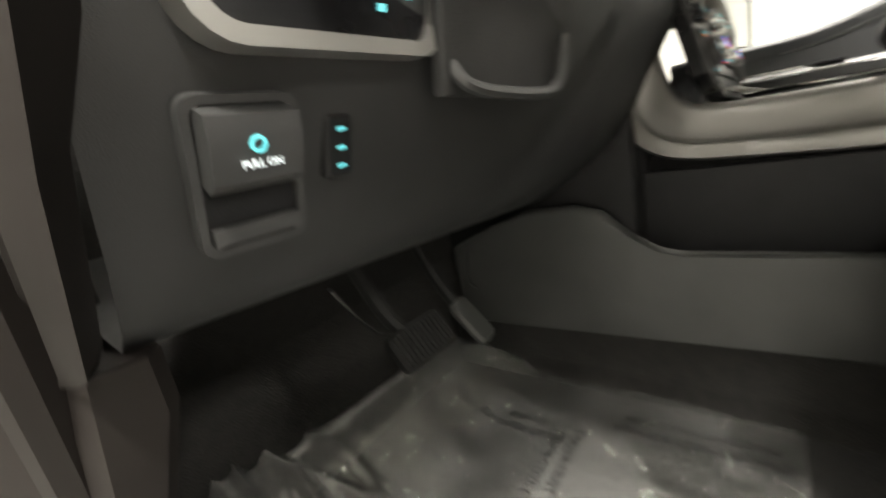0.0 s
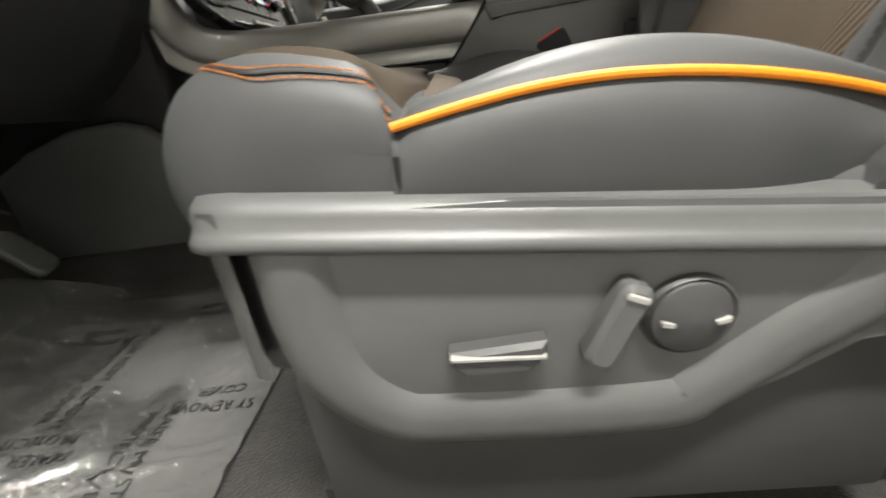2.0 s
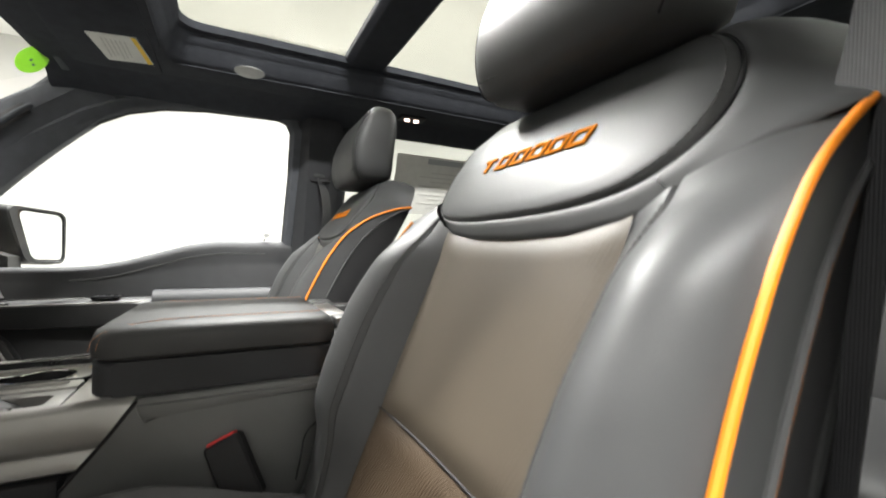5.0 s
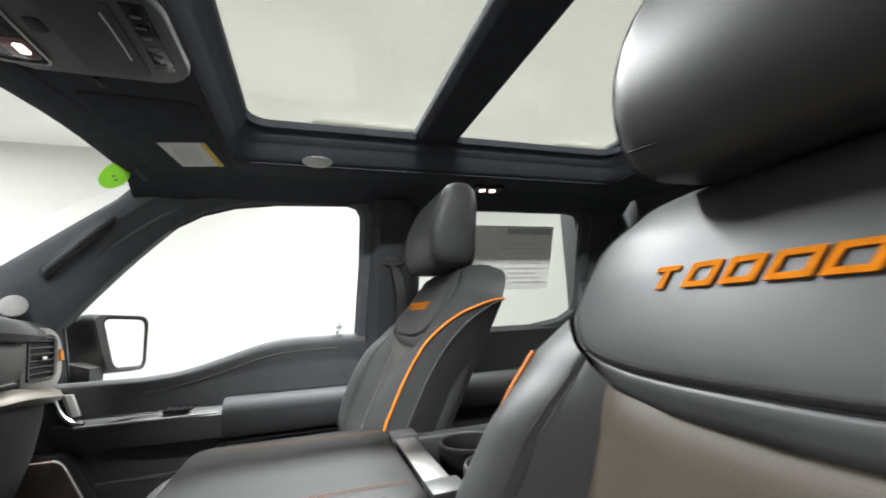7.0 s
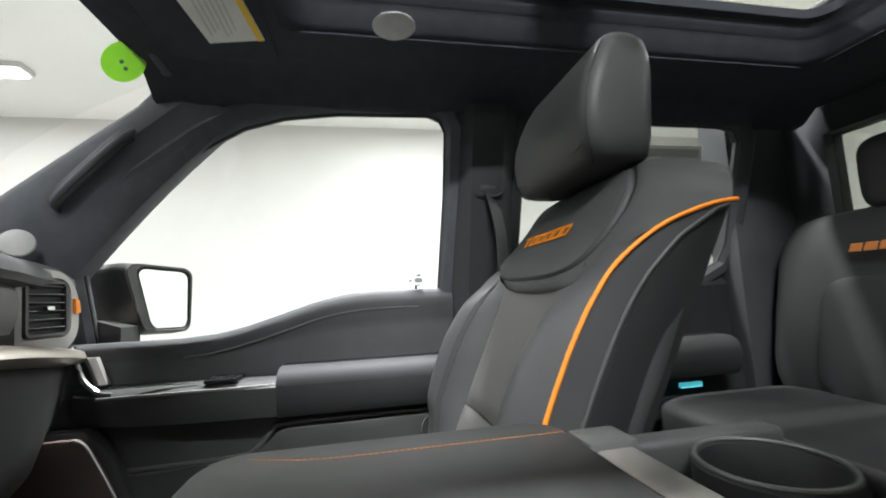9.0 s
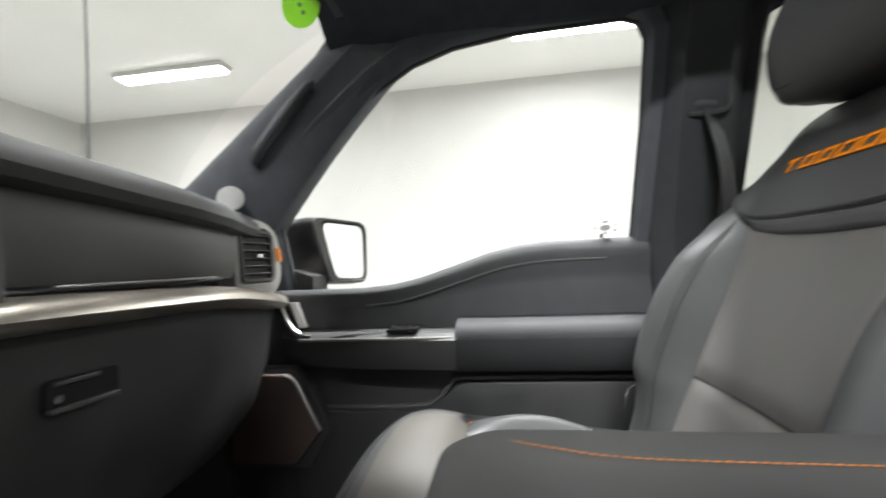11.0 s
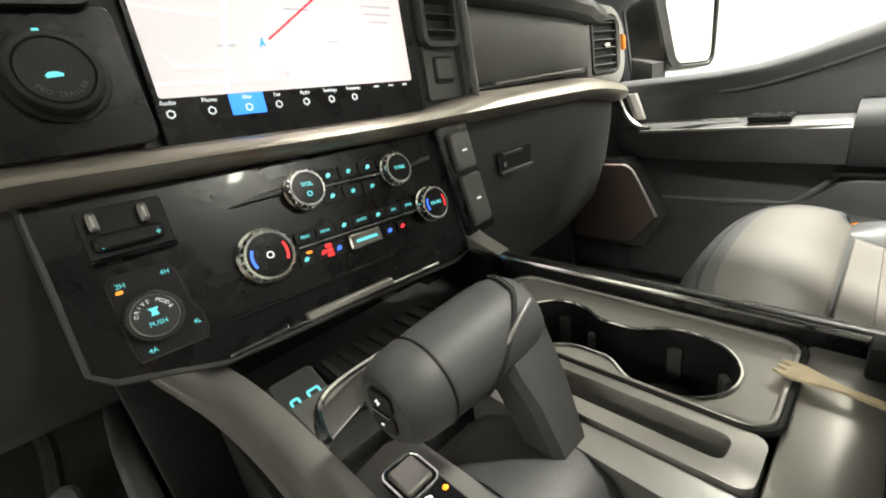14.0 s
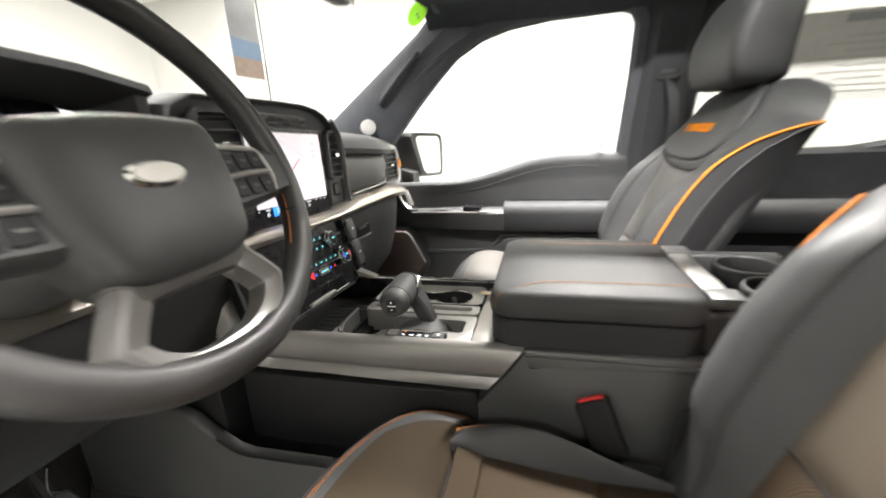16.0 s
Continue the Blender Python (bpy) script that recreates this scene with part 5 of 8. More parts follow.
for wd, a, b in (("2H", -0.0175, 0.0245), ("4H", 0.012, 0.0255), ("4L", 0.0205, -0.019), ("4A", -0.0135, -0.0285)):
    lettering("mode_text", wd, 0.0048, cp(PC[0] + 0.9 * a, PC[1] + 0.92 * b, 0.0036), cp.n, cp.u, CYAN, dm)
part("lamp_mark", slab(cp, rrect(0.0042, 0.0022, 0.0006, 2, PC[0] - 0.0175, PC[1] + 0.0185), 0.0026, 0.0036, 0), AMBER, dm, "amber lamp", smooth=0)
bc = part("brake_controller", slab(cp, rrect(0.050, 0.036, 0.003, 3, -0.130, 0.046), 0.0, 0.002, 0.0008), BLACK, climate, "black trailer brake slider")
part("controller_ledge", slab(cp, rrect(0.050, 0.004, 0.0015, 2, -0.130, 0.0285), 0.0, 0.009, 0.002), PIANO, bc)
for a in (-0.1465, -0.118):
    part("slider_post", slab(cp, rrect(0.0055, 0.012, 0.0018, 3, a, 0.0540), 0.002, 0.012, 0.002), SATIN_DARK, bc)
part("slider", slab(cp, rrect(0.040, 0.011, 0.003, 3, -0.130, 0.0400), 0.002, 0.010, 0.002), BLACK, bc)
lettering("slider_text", "+", 0.006, cp(-0.114, 0.0385, 0.0105), cp.n, cp.u, CYAN, bc)
lettering("slider_text", "-", 0.006, cp(-0.146, 0.0365, 0.0105), cp.n, cp.u, CYAN, bc)
# switch column beside the panel
sw = on((0.122, 0.010, 0.620), (0.10, -1, 0.22))
part("switch_column", slab(sw, rrect(0.056, 0.135, 0.006, 4), -0.03, 0.0, 0.002), PIANO, dash)
for b, h, wd in ((0.034, 0.044, ""), (-0.024, 0.060, "AUTO")):
    k = part("push_switch", slab(sw, rrect(0.034, h, 0.005, 4, 0.002, b), 0.0, 0.007, 0.002), PLASTIC_GREY, dash, "grey push switch")
    part("key_icon", slab(sw, rrect(0.008, 0.0025, 0.0006, 2, 0.002, b), 0.007, 0.0076, 0), WHITE_GLOW, k, smooth=0)

# ---- the driver's side of the dashboard ----
DX = [-0.835 + 0.60 * k / 16 for k in range(17)]


def knee(x):
    t = (x + 0.845) / 0.60
    return [(x, mix(0.085, 0.035, t), 0.700), (x, mix(0.09, 0.04, t), 0.66), (x, mix(0.098, 0.062, t), 0.62), (x, mix(0.112, 0.085, t), 0.580), (x, mix(0.132, 0.12, t), mix(0.54, 0.52, t)), (x, mix(0.150, 0.19, t), mix(0.510, 0.470, t)), (x, mix(0.165, 0.25, t), mix(0.500, 0.442, t)), (x, mix(0.19, 0.29, t), mix(0.503, 0.445, t)), (x, 0.42, 0.52)]


# the shade under the dashboard is in this panel's colour
part("knee_panel", loft([knee(x) for x in DX], False, False), PLASTIC_SHADED, dash, "moulded charcoal knee panel, darkened for shade")
part("end_face", loft([[(-0.822, 0.085, 0.72), (-0.822, 0.099, 0.62), (-0.836, 0.112, 0.58), (-0.842, 0.150, 0.51), (-0.843, 0.17, 0.498)], [(-0.842, 0.055, 0.72), (-0.843, 0.065, 0.62), (-0.850, 0.085, 0.57), (-0.853, 0.125, 0.505), (-0.853, 0.15, 0.497)], [(-0.856, 0.075, 0.72), (-0.856, 0.085, 0.62), (-0.858, 0.105, 0.57), (-0.858, 0.145, 0.505), (-0.858, 0.165, 0.496)]], False, False), DOORWAY_SHADED, dash)
part("end_cap", loft([[(x, y, z) for x, y, z in ((-0.846, 0.10, 0.86), (-0.846, 0.09, 0.70), (-0.846, 0.10, 0.60), (-0.846, 0.165, 0.50), (-0.846, 0.35, 0.52), (-0.846, 0.35, 0.86))], [(x, y, z) for x, y, z in ((-0.858, 0.105, 0.86), (-0.858, 0.095, 0.70), (-0.858, 0.105, 0.60), (-0.858, 0.17, 0.505), (-0.858, 0.35, 0.52), (-0.858, 0.35, 0.86))]]), DOORWAY_SHADED, dash)
ls = on((-0.737, 0.088, 0.652), (0.0, -1, -0.05))
lp = part("lamp_switch_plate", slab(ls, rrect(0.118, 0.078, 0.014, 5), -0.006, 0.003), PIANO, dash, "gloss black lamp switch plate")
part("plate_bezel", ring(ls, rrect(0.134, 0.092, 0.020, 5), rrect(0.118, 0.078, 0.014, 5), -0.006, 0.007), SATIN_DARK, lp, "satin grey surround")
part("lamp_knob", turned([(0.020, 0.0), (0.021, 0.008), (0.018, 0.013), (0.0, 0.013)], ls(-0.004, 0.004, 0.002), ls.n, 30), BLACK, lp)
part("knob_ring", tube([ls(-0.004 + 0.0205 * math.cos(t), 0.004 + 0.0205 * math.sin(t), 0.012) for t in [2 * math.pi * i / 28 for i in range(28)]], 0.0014, 6, True), CHROME, lp)
for a, b in ((0.026, -0.012), (0.026, -0.025), (0.045, -0.018)):
    part("lamp_icon", slab(ls, [(a - 0.0025, b - 0.0016), (a + 0.002, b - 0.0016), (a + 0.0026, b + 0.0016), (a - 0.0012, b + 0.0016)], 0.003, 0.004, 0), CYAN, lp, smooth=0)
part("lamp_mark", slab(ls, rrect(0.008, 0.002, 0.0005, 2, 0.017, -0.010), 0.003, 0.004, 0), AMBER, lp, smooth=0)
pb_ = on((-0.783, 0.1105, 0.570), (0, -0.94, -0.33))
pbk = part("brake_switch_well", slab(pb_, rrect(0.042, 0.058, 0.005, 4, 0.0, -0.006), -0.01, 0.0015), BLACK, dash)
part("well_edge", ring(pb_, rrect(0.048, 0.064, 0.007, 4, 0.0, -0.006), rrect(0.041, 0.057, 0.005, 4, 0.0, -0.006), -0.002, 0.004), PLASTIC, pbk)
part("brake_paddle", loft([[pb_(a, b, d) for b, d in ((0.022, 0.001), (0.020, 0.011), (0.011, 0.013), (-0.006, 0.011), (-0.010, 0.007), (-0.006, 0.001))] for a in (-0.0192, -0.0182, 0.0182, 0.0192)]), PLASTIC, pbk, "parking brake pull switch")
part("paddle_ledge", loft([[pb_(a, b, d) for b, d in ((-0.026, 0.001), (-0.025, 0.006), (-0.032, 0.007), (-0.034, 0.001))] for a in (-0.0192, 0.0192)]), PLASTIC, pbk)
part("brake_icon", ring(pb_, [(-0.001 + 0.0034 * math.cos(t), 0.009 + 0.0034 * math.sin(t)) for t in [2 * math.pi * i / 16 for i in range(16)]], [(-0.001 + 0.0022 * math.cos(t), 0.009 + 0.0022 * math.sin(t)) for t in [2 * math.pi * i / 16 for i in range(16)]], 0.010, 0.0136), CYAN, pbk, "blue lit brake symbol", smooth=0)
lettering("switch_text", "PULL ON", 0.0042, pb_(0.0, 0.0015, 0.0136), pb_.n, pb_.u, DIM_WHITE, pbk)
hs = on((-0.735, 0.1125, 0.570), (0, -0.94, -0.33))
hk = part("pedal_switch", slab(hs, rrect(0.017, 0.032, 0.003, 3), -0.003, 0.004, 0.002), BLACK, dash)
for b in (-0.009, 0.0, 0.009):
    part("key_icon", slab(hs, [(-0.002, b - 0.001), (0.003, b - 0.0002), (0.002, b + 0.0012), (-0.0022, b + 0.0006)], 0.004, 0.0048, 0), CYAN, hk, smooth=0)
# no hollow here: a nearly flush dark plate stands for the shade inside
part("cubby_shade", slab(on((-0.605, 0.077, 0.625), (0, -1, -0.2)), [(-0.078, 0.055), (-0.072, -0.040), (0.060, -0.046), (0.080, -0.02), (0.09, 0.055)], -0.006, 0.0015, 0.001), RUBBER, dash, "flat dark plate for the shade inside the opening")
part("cubby_lip", tube(spline([(-0.668, 0.084, 0.604), (-0.662, 0.077, 0.590), (-0.63, 0.073, 0.584), (-0.57, 0.071, 0.583), (-0.548, 0.070, 0.594), (-0.536, 0.068, 0.622)], 5), 0.0042, 8), PLASTIC, dash)
part("stack_flank", box(-0.252, -0.17, 0.10, 0.45, 0.30, 0.70, 0.006), BLACK, dash)
# instrument hood and cluster
ch = [(-0.84, 0.02), (-0.74, 0.05), (-0.64, 0.065), (-0.50, 0.07), (-0.38, 0.06), (-0.30, 0.045)]
cl = [[(x, y, z) for y, z in ((0.50, 0.86), (0.36, 0.90 + dz * 0.4), (0.20, 0.900 + dz), (0.10, 0.897 + dz), (0.055, 0.890 + dz), (0.050, 0.880 + dz), (0.07, 0.872 + dz), (0.16, 0.860 + dz))] for x, dz in ch]
part("cluster_hood", loft(cl, False, False), PLASTIC_SOFT, dash, "soft black instrument hood")
part("cluster_well", box(-0.70, -0.298, 0.055, 0.16, 0.735, 0.76, 0.006, bm=box(-0.318, -0.298, 0.06, 0.16, 0.74, 0.93, 0.006, bm=box(-0.86, -0.70, 0.07, 0.2, 0.73, 0.95, 0.01))), PLASTIC, dash)
cs = on((-0.52, 0.135, 0.84), (0, -0.98, 0.18))
part("cluster_screen", slab(cs, rrect(0.36, 0.165, 0.02, 5), -0.02, 0.0, 0.002), PIANO, dash, "dark instrument display")
part("column_shroud", loft([[(-0.49 + r * math.cos(t) * 1.1, y, z + r * math.sin(t)) for t in [2 * math.pi * i / 16 for i in range(16)]] for y, z, r in ((0.14, 0.735, 0.06), (0.05, 0.760, 0.055), (-0.03, 0.79, 0.045), (-0.055, 0.80, 0.040))]), PLASTIC, dash, "black steering column shroud")
part("button_pod", loft([[(x, y, z) for x, z in ((-0.378, 0.748), (-0.352, 0.751), (-0.30, 0.742), (-0.262, 0.722), (-0.262, 0.706), (-0.372, 0.698), (-0.384, 0.712))] for y in (0.001, 0.004, 0.08)]), PIANO, dash, "gloss black pod round the start button", smooth=20)
part("pod_cap", tube(spline([(-0.382, -0.001, 0.742), (-0.376, -0.002, 0.7505), (-0.352, -0.002, 0.7535), (-0.30, 0.001, 0.7445), (-0.262, 0.005, 0.724)], 5), 0.0034, 8), SATIN, dash, "satin top edge of the pod")
sb = part("start_button", turned([(0.020, 0), (0.021, 0.004), (0.018, 0.010), (0.016, 0.0105), (0.015, 0.008), (0.0, 0.008)], (-0.351, 0.0, 0.724), (0, -1, 0.1), 28), CHROME, dash, "chrome-ringed start button")
part("button_face", turned([(0.0145, 0), (0.014, 0.001), (0, 0.0012)], (-0.351, -0.0085, 0.725), (0, -1, 0.1), 24), BLACK, sb)
part("button_mark", slab(on((-0.351, -0.0102, 0.725), (0, -1, 0.1)), rrect(0.013, 0.009, 0.001, 2), 0, 0.0006, 0), CYAN, sb, smooth=0)

# ---- steering wheel ----
WC, WN = Vector((-0.478, -0.099, 0.846)), Vector((0, -0.903, 0.430))
wf = on(WC, WN)
wheel = thing("steering_wheel", "black leather steering wheel with satin trim and buttons", "steering wheel", tuple(WC))
part("rim", tube([wf(0.182 * math.cos(t), 0.178 * math.sin(t)) for t in [2 * math.pi * i / 64 for i in range(64)]], 0.0175, 14, True, flat=0.88), WHEEL_LEATHER, wheel, "black leather rim")
part("stitching", stitches([wf(0.1660 * math.cos(t), 0.1620 * math.sin(t), 0.004) for t in [radians(-42 + 40 * i / 30) for i in range(31)]], 0.0052, 0.0042, 0.0011), ORANGE_THREAD, wheel)
for t0 in (-26, 206):
    t = radians(t0)
    part("rim_seam", tube([wf((0.182 + 0.0178 * math.cos(q)) * math.cos(t), (0.178 + 0.0178 * math.cos(q)) * math.sin(t), 0.0158 * math.sin(q)) for q in [2 * math.pi * i / 16 for i in range(16)]], 0.0009, 5, True), BLACK, wheel)
wf = on(WC + wf.u * -0.026 + wf.r * -0.008, WN)   # the hub sits below the middle of the rim
hubp = [(-0.085, 0.052), (-0.05, 0.062), (0.0, 0.065), (0.05, 0.062), (0.085, 0.052), (0.084, 0.0), (0.076, -0.035), (0.056, -0.066), (0.0, -0.072), (-0.056, -0.066), (-0.076, -0.035), (-0.084, 0.0)]
hp = [(p.x, p.y) for p in spline([(a, b, 0) for a, b in hubp], 4, True)]
part("hub_cover", loft([[wf(a * k, b * k, d) for a, b in hp] for k, d in ((0.96, -0.03), (1.0, 0.0), (0.985, 0.014), (0.93, 0.024), (0.80, 0.031), (0.5, 0.035), (0.15, 0.036))]), PLASTIC, wheel, "padded black hub cover")
em = [(-0.008 + 0.026 * math.cos(2 * math.pi * i / 28), 0.004 + 0.0115 * math.sin(2 * math.pi * i / 28)) for i in range(28)]
bd = part("badge", slab(wf, em, 0.030, 0.039, 0.003), CHROME, wheel, "plain chrome oval badge")
part("badge_face", slab(wf, [(-0.008 + (a + 0.008) * 0.78, 0.004 + (b - 0.004) * 0.72) for a, b in em], 0.038, 0.0398, 0.0005), SATIN, bd)
for s in (-1, 1):
    sp = part("spoke", loft([[wf(s * a, b, d) for b, d in ((h, -0.012), (h, 0.008), (h - 0.008, 0.014), (-h * 0.75, 0.014), (-h * 0.9, 0.006), (-h * 0.9, -0.012))] for a, h in ((0.070, 0.038), (0.11, 0.034), (0.145, 0.030), (0.178, 0.026))]), PLASTIC, wheel)
    edge = spline([wf(s * 0.080, 0.033, 0.0145), wf(s * 0.128, 0.029, 0.0145), wf(s * 0.146, 0.022, 0.0145), wf(s * 0.150, -0.004, 0.0145), wf(s * 0.142, -0.022, 0.0145)], 5)
    part("spoke_edge", tube(edge, 0.0030, 8), SATIN, sp, "satin edge of the spoke")
    part("spoke_line", tube([wf(s * a, b, 0.0165) for a, b in ((0.082, -0.001), (0.112, 0.001), (0.146, 0.0))], 0.0026, 6), SATIN, sp, "satin dividing line")
    for b in (0.015, -0.013):
        for i in range(3):
            bt = part("wheel_button", slab(wf, rrect(0.0185, 0.019, 0.003, 3, s * (0.094 + 0.0205 * i), b), 0.010, 0.0165, 0.001), BLACK, sp)
            part("button_mark", slab(wf, rrect(0.008, 0.0022, 0.0007, 2, s * (0.094 + 0.0205 * i), b), 0.0165, 0.0169, 0), PLASTIC_GREY, bt, smooth=0)
so = [(p.x, p.y) for p in spline([(-0.056, -0.058, 0), (0.056, -0.058, 0), (0.066, -0.066, 0), (0.088, -0.096, 0), (0.090, -0.108, 0), (0.070, -0.132, 0), (0.034, -0.147, 0), (-0.034, -0.147, 0), (-0.070, -0.132, 0), (-0.090, -0.108, 0), (-0.088, -0.096, 0), (-0.066, -0.066, 0)], 4, True)]
si = [(p.x, p.y) for p in spline([(-0.036, -0.080, 0), (0.036, -0.080, 0), (0.043, -0.084, 0), (0.058, -0.102, 0), (0.058, -0.109, 0), (0.044, -0.122, 0), (0.022, -0.130, 0), (-0.022, -0.130, 0), (-0.044, -0.122, 0), (-0.058, -0.109, 0), (-0.058, -0.102, 0), (-0.043, -0.084, 0)], 4, True)]


def spoke_ring(o, k, d):
    return [wf(a * k, -0.104 + (b + 0.104) * k, d) for a, b in o]


part("lower_spoke", loft([spoke_ring(so, 1.0, -0.012), spoke_ring(so, 1.0, 0.002), spoke_ring(so, 0.95, 0.010), spoke_ring(so, 0.88, 0.012), spoke_ring(si, 1.22, 0.008), spoke_ring(si, 1.06, 0.006), spoke_ring(si, 1.0, 0.000), spoke_ring(si, 0.98, -0.012)], False), SPOKE, wheel, "satin grey lower spoke")
part("stalk", tube(spline([(-0.47, -0.03, 0.79), (-0.40, -0.045, 0.775), (-0.335, -0.06, 0.765)], 5), lambda t: mix(0.011, 0.008, t), 10), PLASTIC, wheel, "black control stalk")

# ---- pedals ----
bp = thing("brake_pedal", "black brake pedal with a ribbed rubber pad", "pedal", (-0.52, 0.33, 0.2))
pf = on((-0.505, 0.326, 0.305), (0, -0.80, 0.6))
part("pad", slab(pf, rrect(0.105, 0.058, 0.014, 5), 0.0, 0.014, 0.004), RUBBER, bp)
for i in range(12):
    part("rib", slab(pf, rrect(0.004, 0.046, 0.0015, 2, -0.044 + 0.008 * i, 0.0), 0.014, 0.0165, 0.0005), RUBBER, bp)
part("arm", tube(spline([pf(0, 0.0, 0.0), (-0.53, 0.36, 0.36), (-0.53, 0.44, 0.50)], 5), 0.012, 8), RUBBER, bp)
part("bright_edge", tube(spline([(-0.683, 0.231, 0.462), (-0.63, 0.275, 0.405), (-0.585, 0.310, 0.362), (-0.547, 0.335, 0.340)], 5), 0.0022, 6), CHROME, bp, "thin bright edge")
gp = thing("accelerator_pedal", "grey moulded accelerator pedal", "pedal", (-0.34, 0.36, 0.2))
gf = on((-0.366, 0.342, 0.268), (0, -0.80, 0.6), (-0.10, 0, 1))
part("pad", slab(gf, rrect(0.045, 0.085, 0.014, 5), 0.0, 0.012, 0.004), PLASTIC_GREY, gp)
part("arm", tube(spline([gf(0, 0.03, 0), (-0.36, 0.42, 0.36), (-0.37, 0.46, 0.48)], 5), 0.011, 8), RUBBER, gp)
part("bright_edge", tube(spline([(-0.395, 0.30, 0.40), (-0.40, 0.305, 0.36), (-0.375, 0.31, 0.335)], 5), 0.002, 6), CHROME, gp, "thin bright edge")
# ---- centre console ----
con = thing("centre_console", "dark centre console with shifter, cup holders and padded lid", "console", (0.0, -0.3, FLOOR))
XL, XR, ZT = -0.190, 0.112, 0.530
# side bands that run from the dashboard to the lid
bandl = [(0.10, 0.500), (0.06, 0.535), (0.03, 0.545), (-0.40, 0.545), (-0.372, 0.500), (-0.345, 0.462), (-0.20, 0.463), (0.02, 0.478), (0.06, 0.470)]
SWOOSH = [((-0.402, 0.545), (-0.345, 0.463), -0.190), ((-0.28, 0.544), (-0.25, 0.463), -0.190), ((-0.15, 0.543), (-0.15, 0.464), -0.190), ((-0.05, 0.543), (-0.04, 0.468), -0.193), ((0.015, 0.547), (0.045, 0.475), -0.203), ((0.044, 0.560), (0.088, 0.493), -0.218), ((0.056, 0.590), (0.113, 0.525), -0.236), ((0.064, 0.630), (0.122, 0.575), -0.248), ((0.075, 0.68), (0.130, 0.64), -0.256), ((0.083, 0.715), (0.134, 0.70), -0.258)]
sw_r = []
top_l = spline([(xo, *a) for a, b, xo in SWOOSH], 4)
low_l = spline([(xo, *b) for a, b, xo in SWOOSH], 4)
for (xo, ya, za), (x2, yb, zb) in zip(top_l, low_l):
    ins = min(0.022, 0.9 * (-0.166 - xo) + 0.004)
    sw_r.append([(xo + dx, mix(ya, yb, q), mix(za, zb, q)) for q, dx in ((0.03, 0.021), (0.0, 0.013), (0.03, 0.005), (0.12, 0.0), (0.55, 0.0), (0.66, 0.003), (0.68, 0.006), (0.71, 0.003), (0.94, 0.002), (1.0, 0.010), (0.98, 0.021))])
part("side_band", loft(sw_r), SATIN_MID, con, "satin grey side band", smooth=50)
part("side_band", prism(bandl, "x", 0.092, XR, 0.006, 3), PIANO, con, "gloss black side band")
part("chrome_line", tube([(0.0905, y, 0.545) for y in (0.02, -0.15, -0.38)], 0.0022, 6), CHROME, con)
part("front_flare", loft([[(x, y, z) for x, z in ((XR + f, 0.45), (XR + f, 0.53 + 0.8 * f), (XR + f * 0.4, 0.545 + f), (0.094, 0.545 + f), (0.094, 0.45))] for y, f in ((-0.05, 0.0), (-0.01, 0.012), (0.02, 0.028), (0.05, 0.05))]), SATIN_DARK, con, "flared satin corner")
# core
part("core", box(-0.165, 0.09, -0.62, 0.10, 0.14, 0.478, 0.004), BLACK, con)
part("tray_floor", box(-0.165, 0.091, -0.10, 0.05, 0.478, 0.496, 0.003), RUBBER, con)
part("charging_mat", box(-0.115, 0.05, -0.075, 0.015, 0.496, 0.501, 0.002), RUBBER, con, "ribbed black charging mat")
for i in range(9):
    part("mat_rib", box(-0.110 + 0.018 * i, -0.1035 + 0.018 * i, -0.07, 0.01, 0.501, 0.503, 0.0008), RUBBER, con)
usb = on((-0.145, -0.036, 0.512), (0, -0.35, 0.94), (0, 1, 0))
us = part("socket_panel", slab(usb, rrect(0.040, 0.055, 0.004, 3), -0.016, 0.0, 0.002), PLASTIC, con)
for i, w in enumerate((0.008, 0.011)):
    f0 = rrect(w, 0.013, 0.002, 3, -0.008 + 0.016 * i, -0.004)
    f1 = rrect(w - 0.0035, 0.0095, 0.001, 3, -0.008 + 0.016 * i, -0.004)
    part("socket_ring", ring(usb, f0, f1, 0.0, 0.0012), CYAN, us, "blue lit socket edge", smooth=0)
# pit in front of the shifter, with a bright rim
pit = [(-0.163, -0.105), (-0.150, -0.080), (-0.120, -0.070), (-0.05, -0.070), (-0.038, -0.085), (-0.034, -0.150), (-0.163, -0.150)]
part("pit_floor", prism(pit, "z", 0.476, 0.482, 0.001), BLACK, con)
part("pit_rim", tube(spline([(-0.162, -0.112, 0.528), (-0.150, -0.080, 0.530), (-0.120, -0.069, 0.531), (-0.05, -0.069, 0.531)], 5), 0.003, 8), CHROME, con, "bright rim")
part("front_rail", prism([(-0.165, -0.062), (-0.05, -0.062), (-0.048, -0.070), (-0.118, -0.070), (-0.150, -0.081), (-0.165, -0.10)], "z", 0.50, 0.529, 0.002), SATIN_DARK, con)
part("shifter_plate", prism([(-0.166, -0.148), (-0.140, -0.144), (-0.128, -0.150), (-0.126, -0.163), (-0.126, -0.290), (-0.120, -0.297), (-0.080, -0.297), (-0.074, -0.290), (-0.074, -0.163), (-0.072, -0.152), (-0.055, -0.148), (-0.054, -0.312), (-0.166, -0.312)], "z", 0.476, ZT, 0.003), SATIN_DARK, con, "satin grey shifter plate")
part("shifter_well", prism(rrect(0.050, 0.145, 0.006, 4, -0.100, -0.2245), "z", 0.484, 0.490, 0.001), BLACK, con, "dark slot in which the shifter slides")
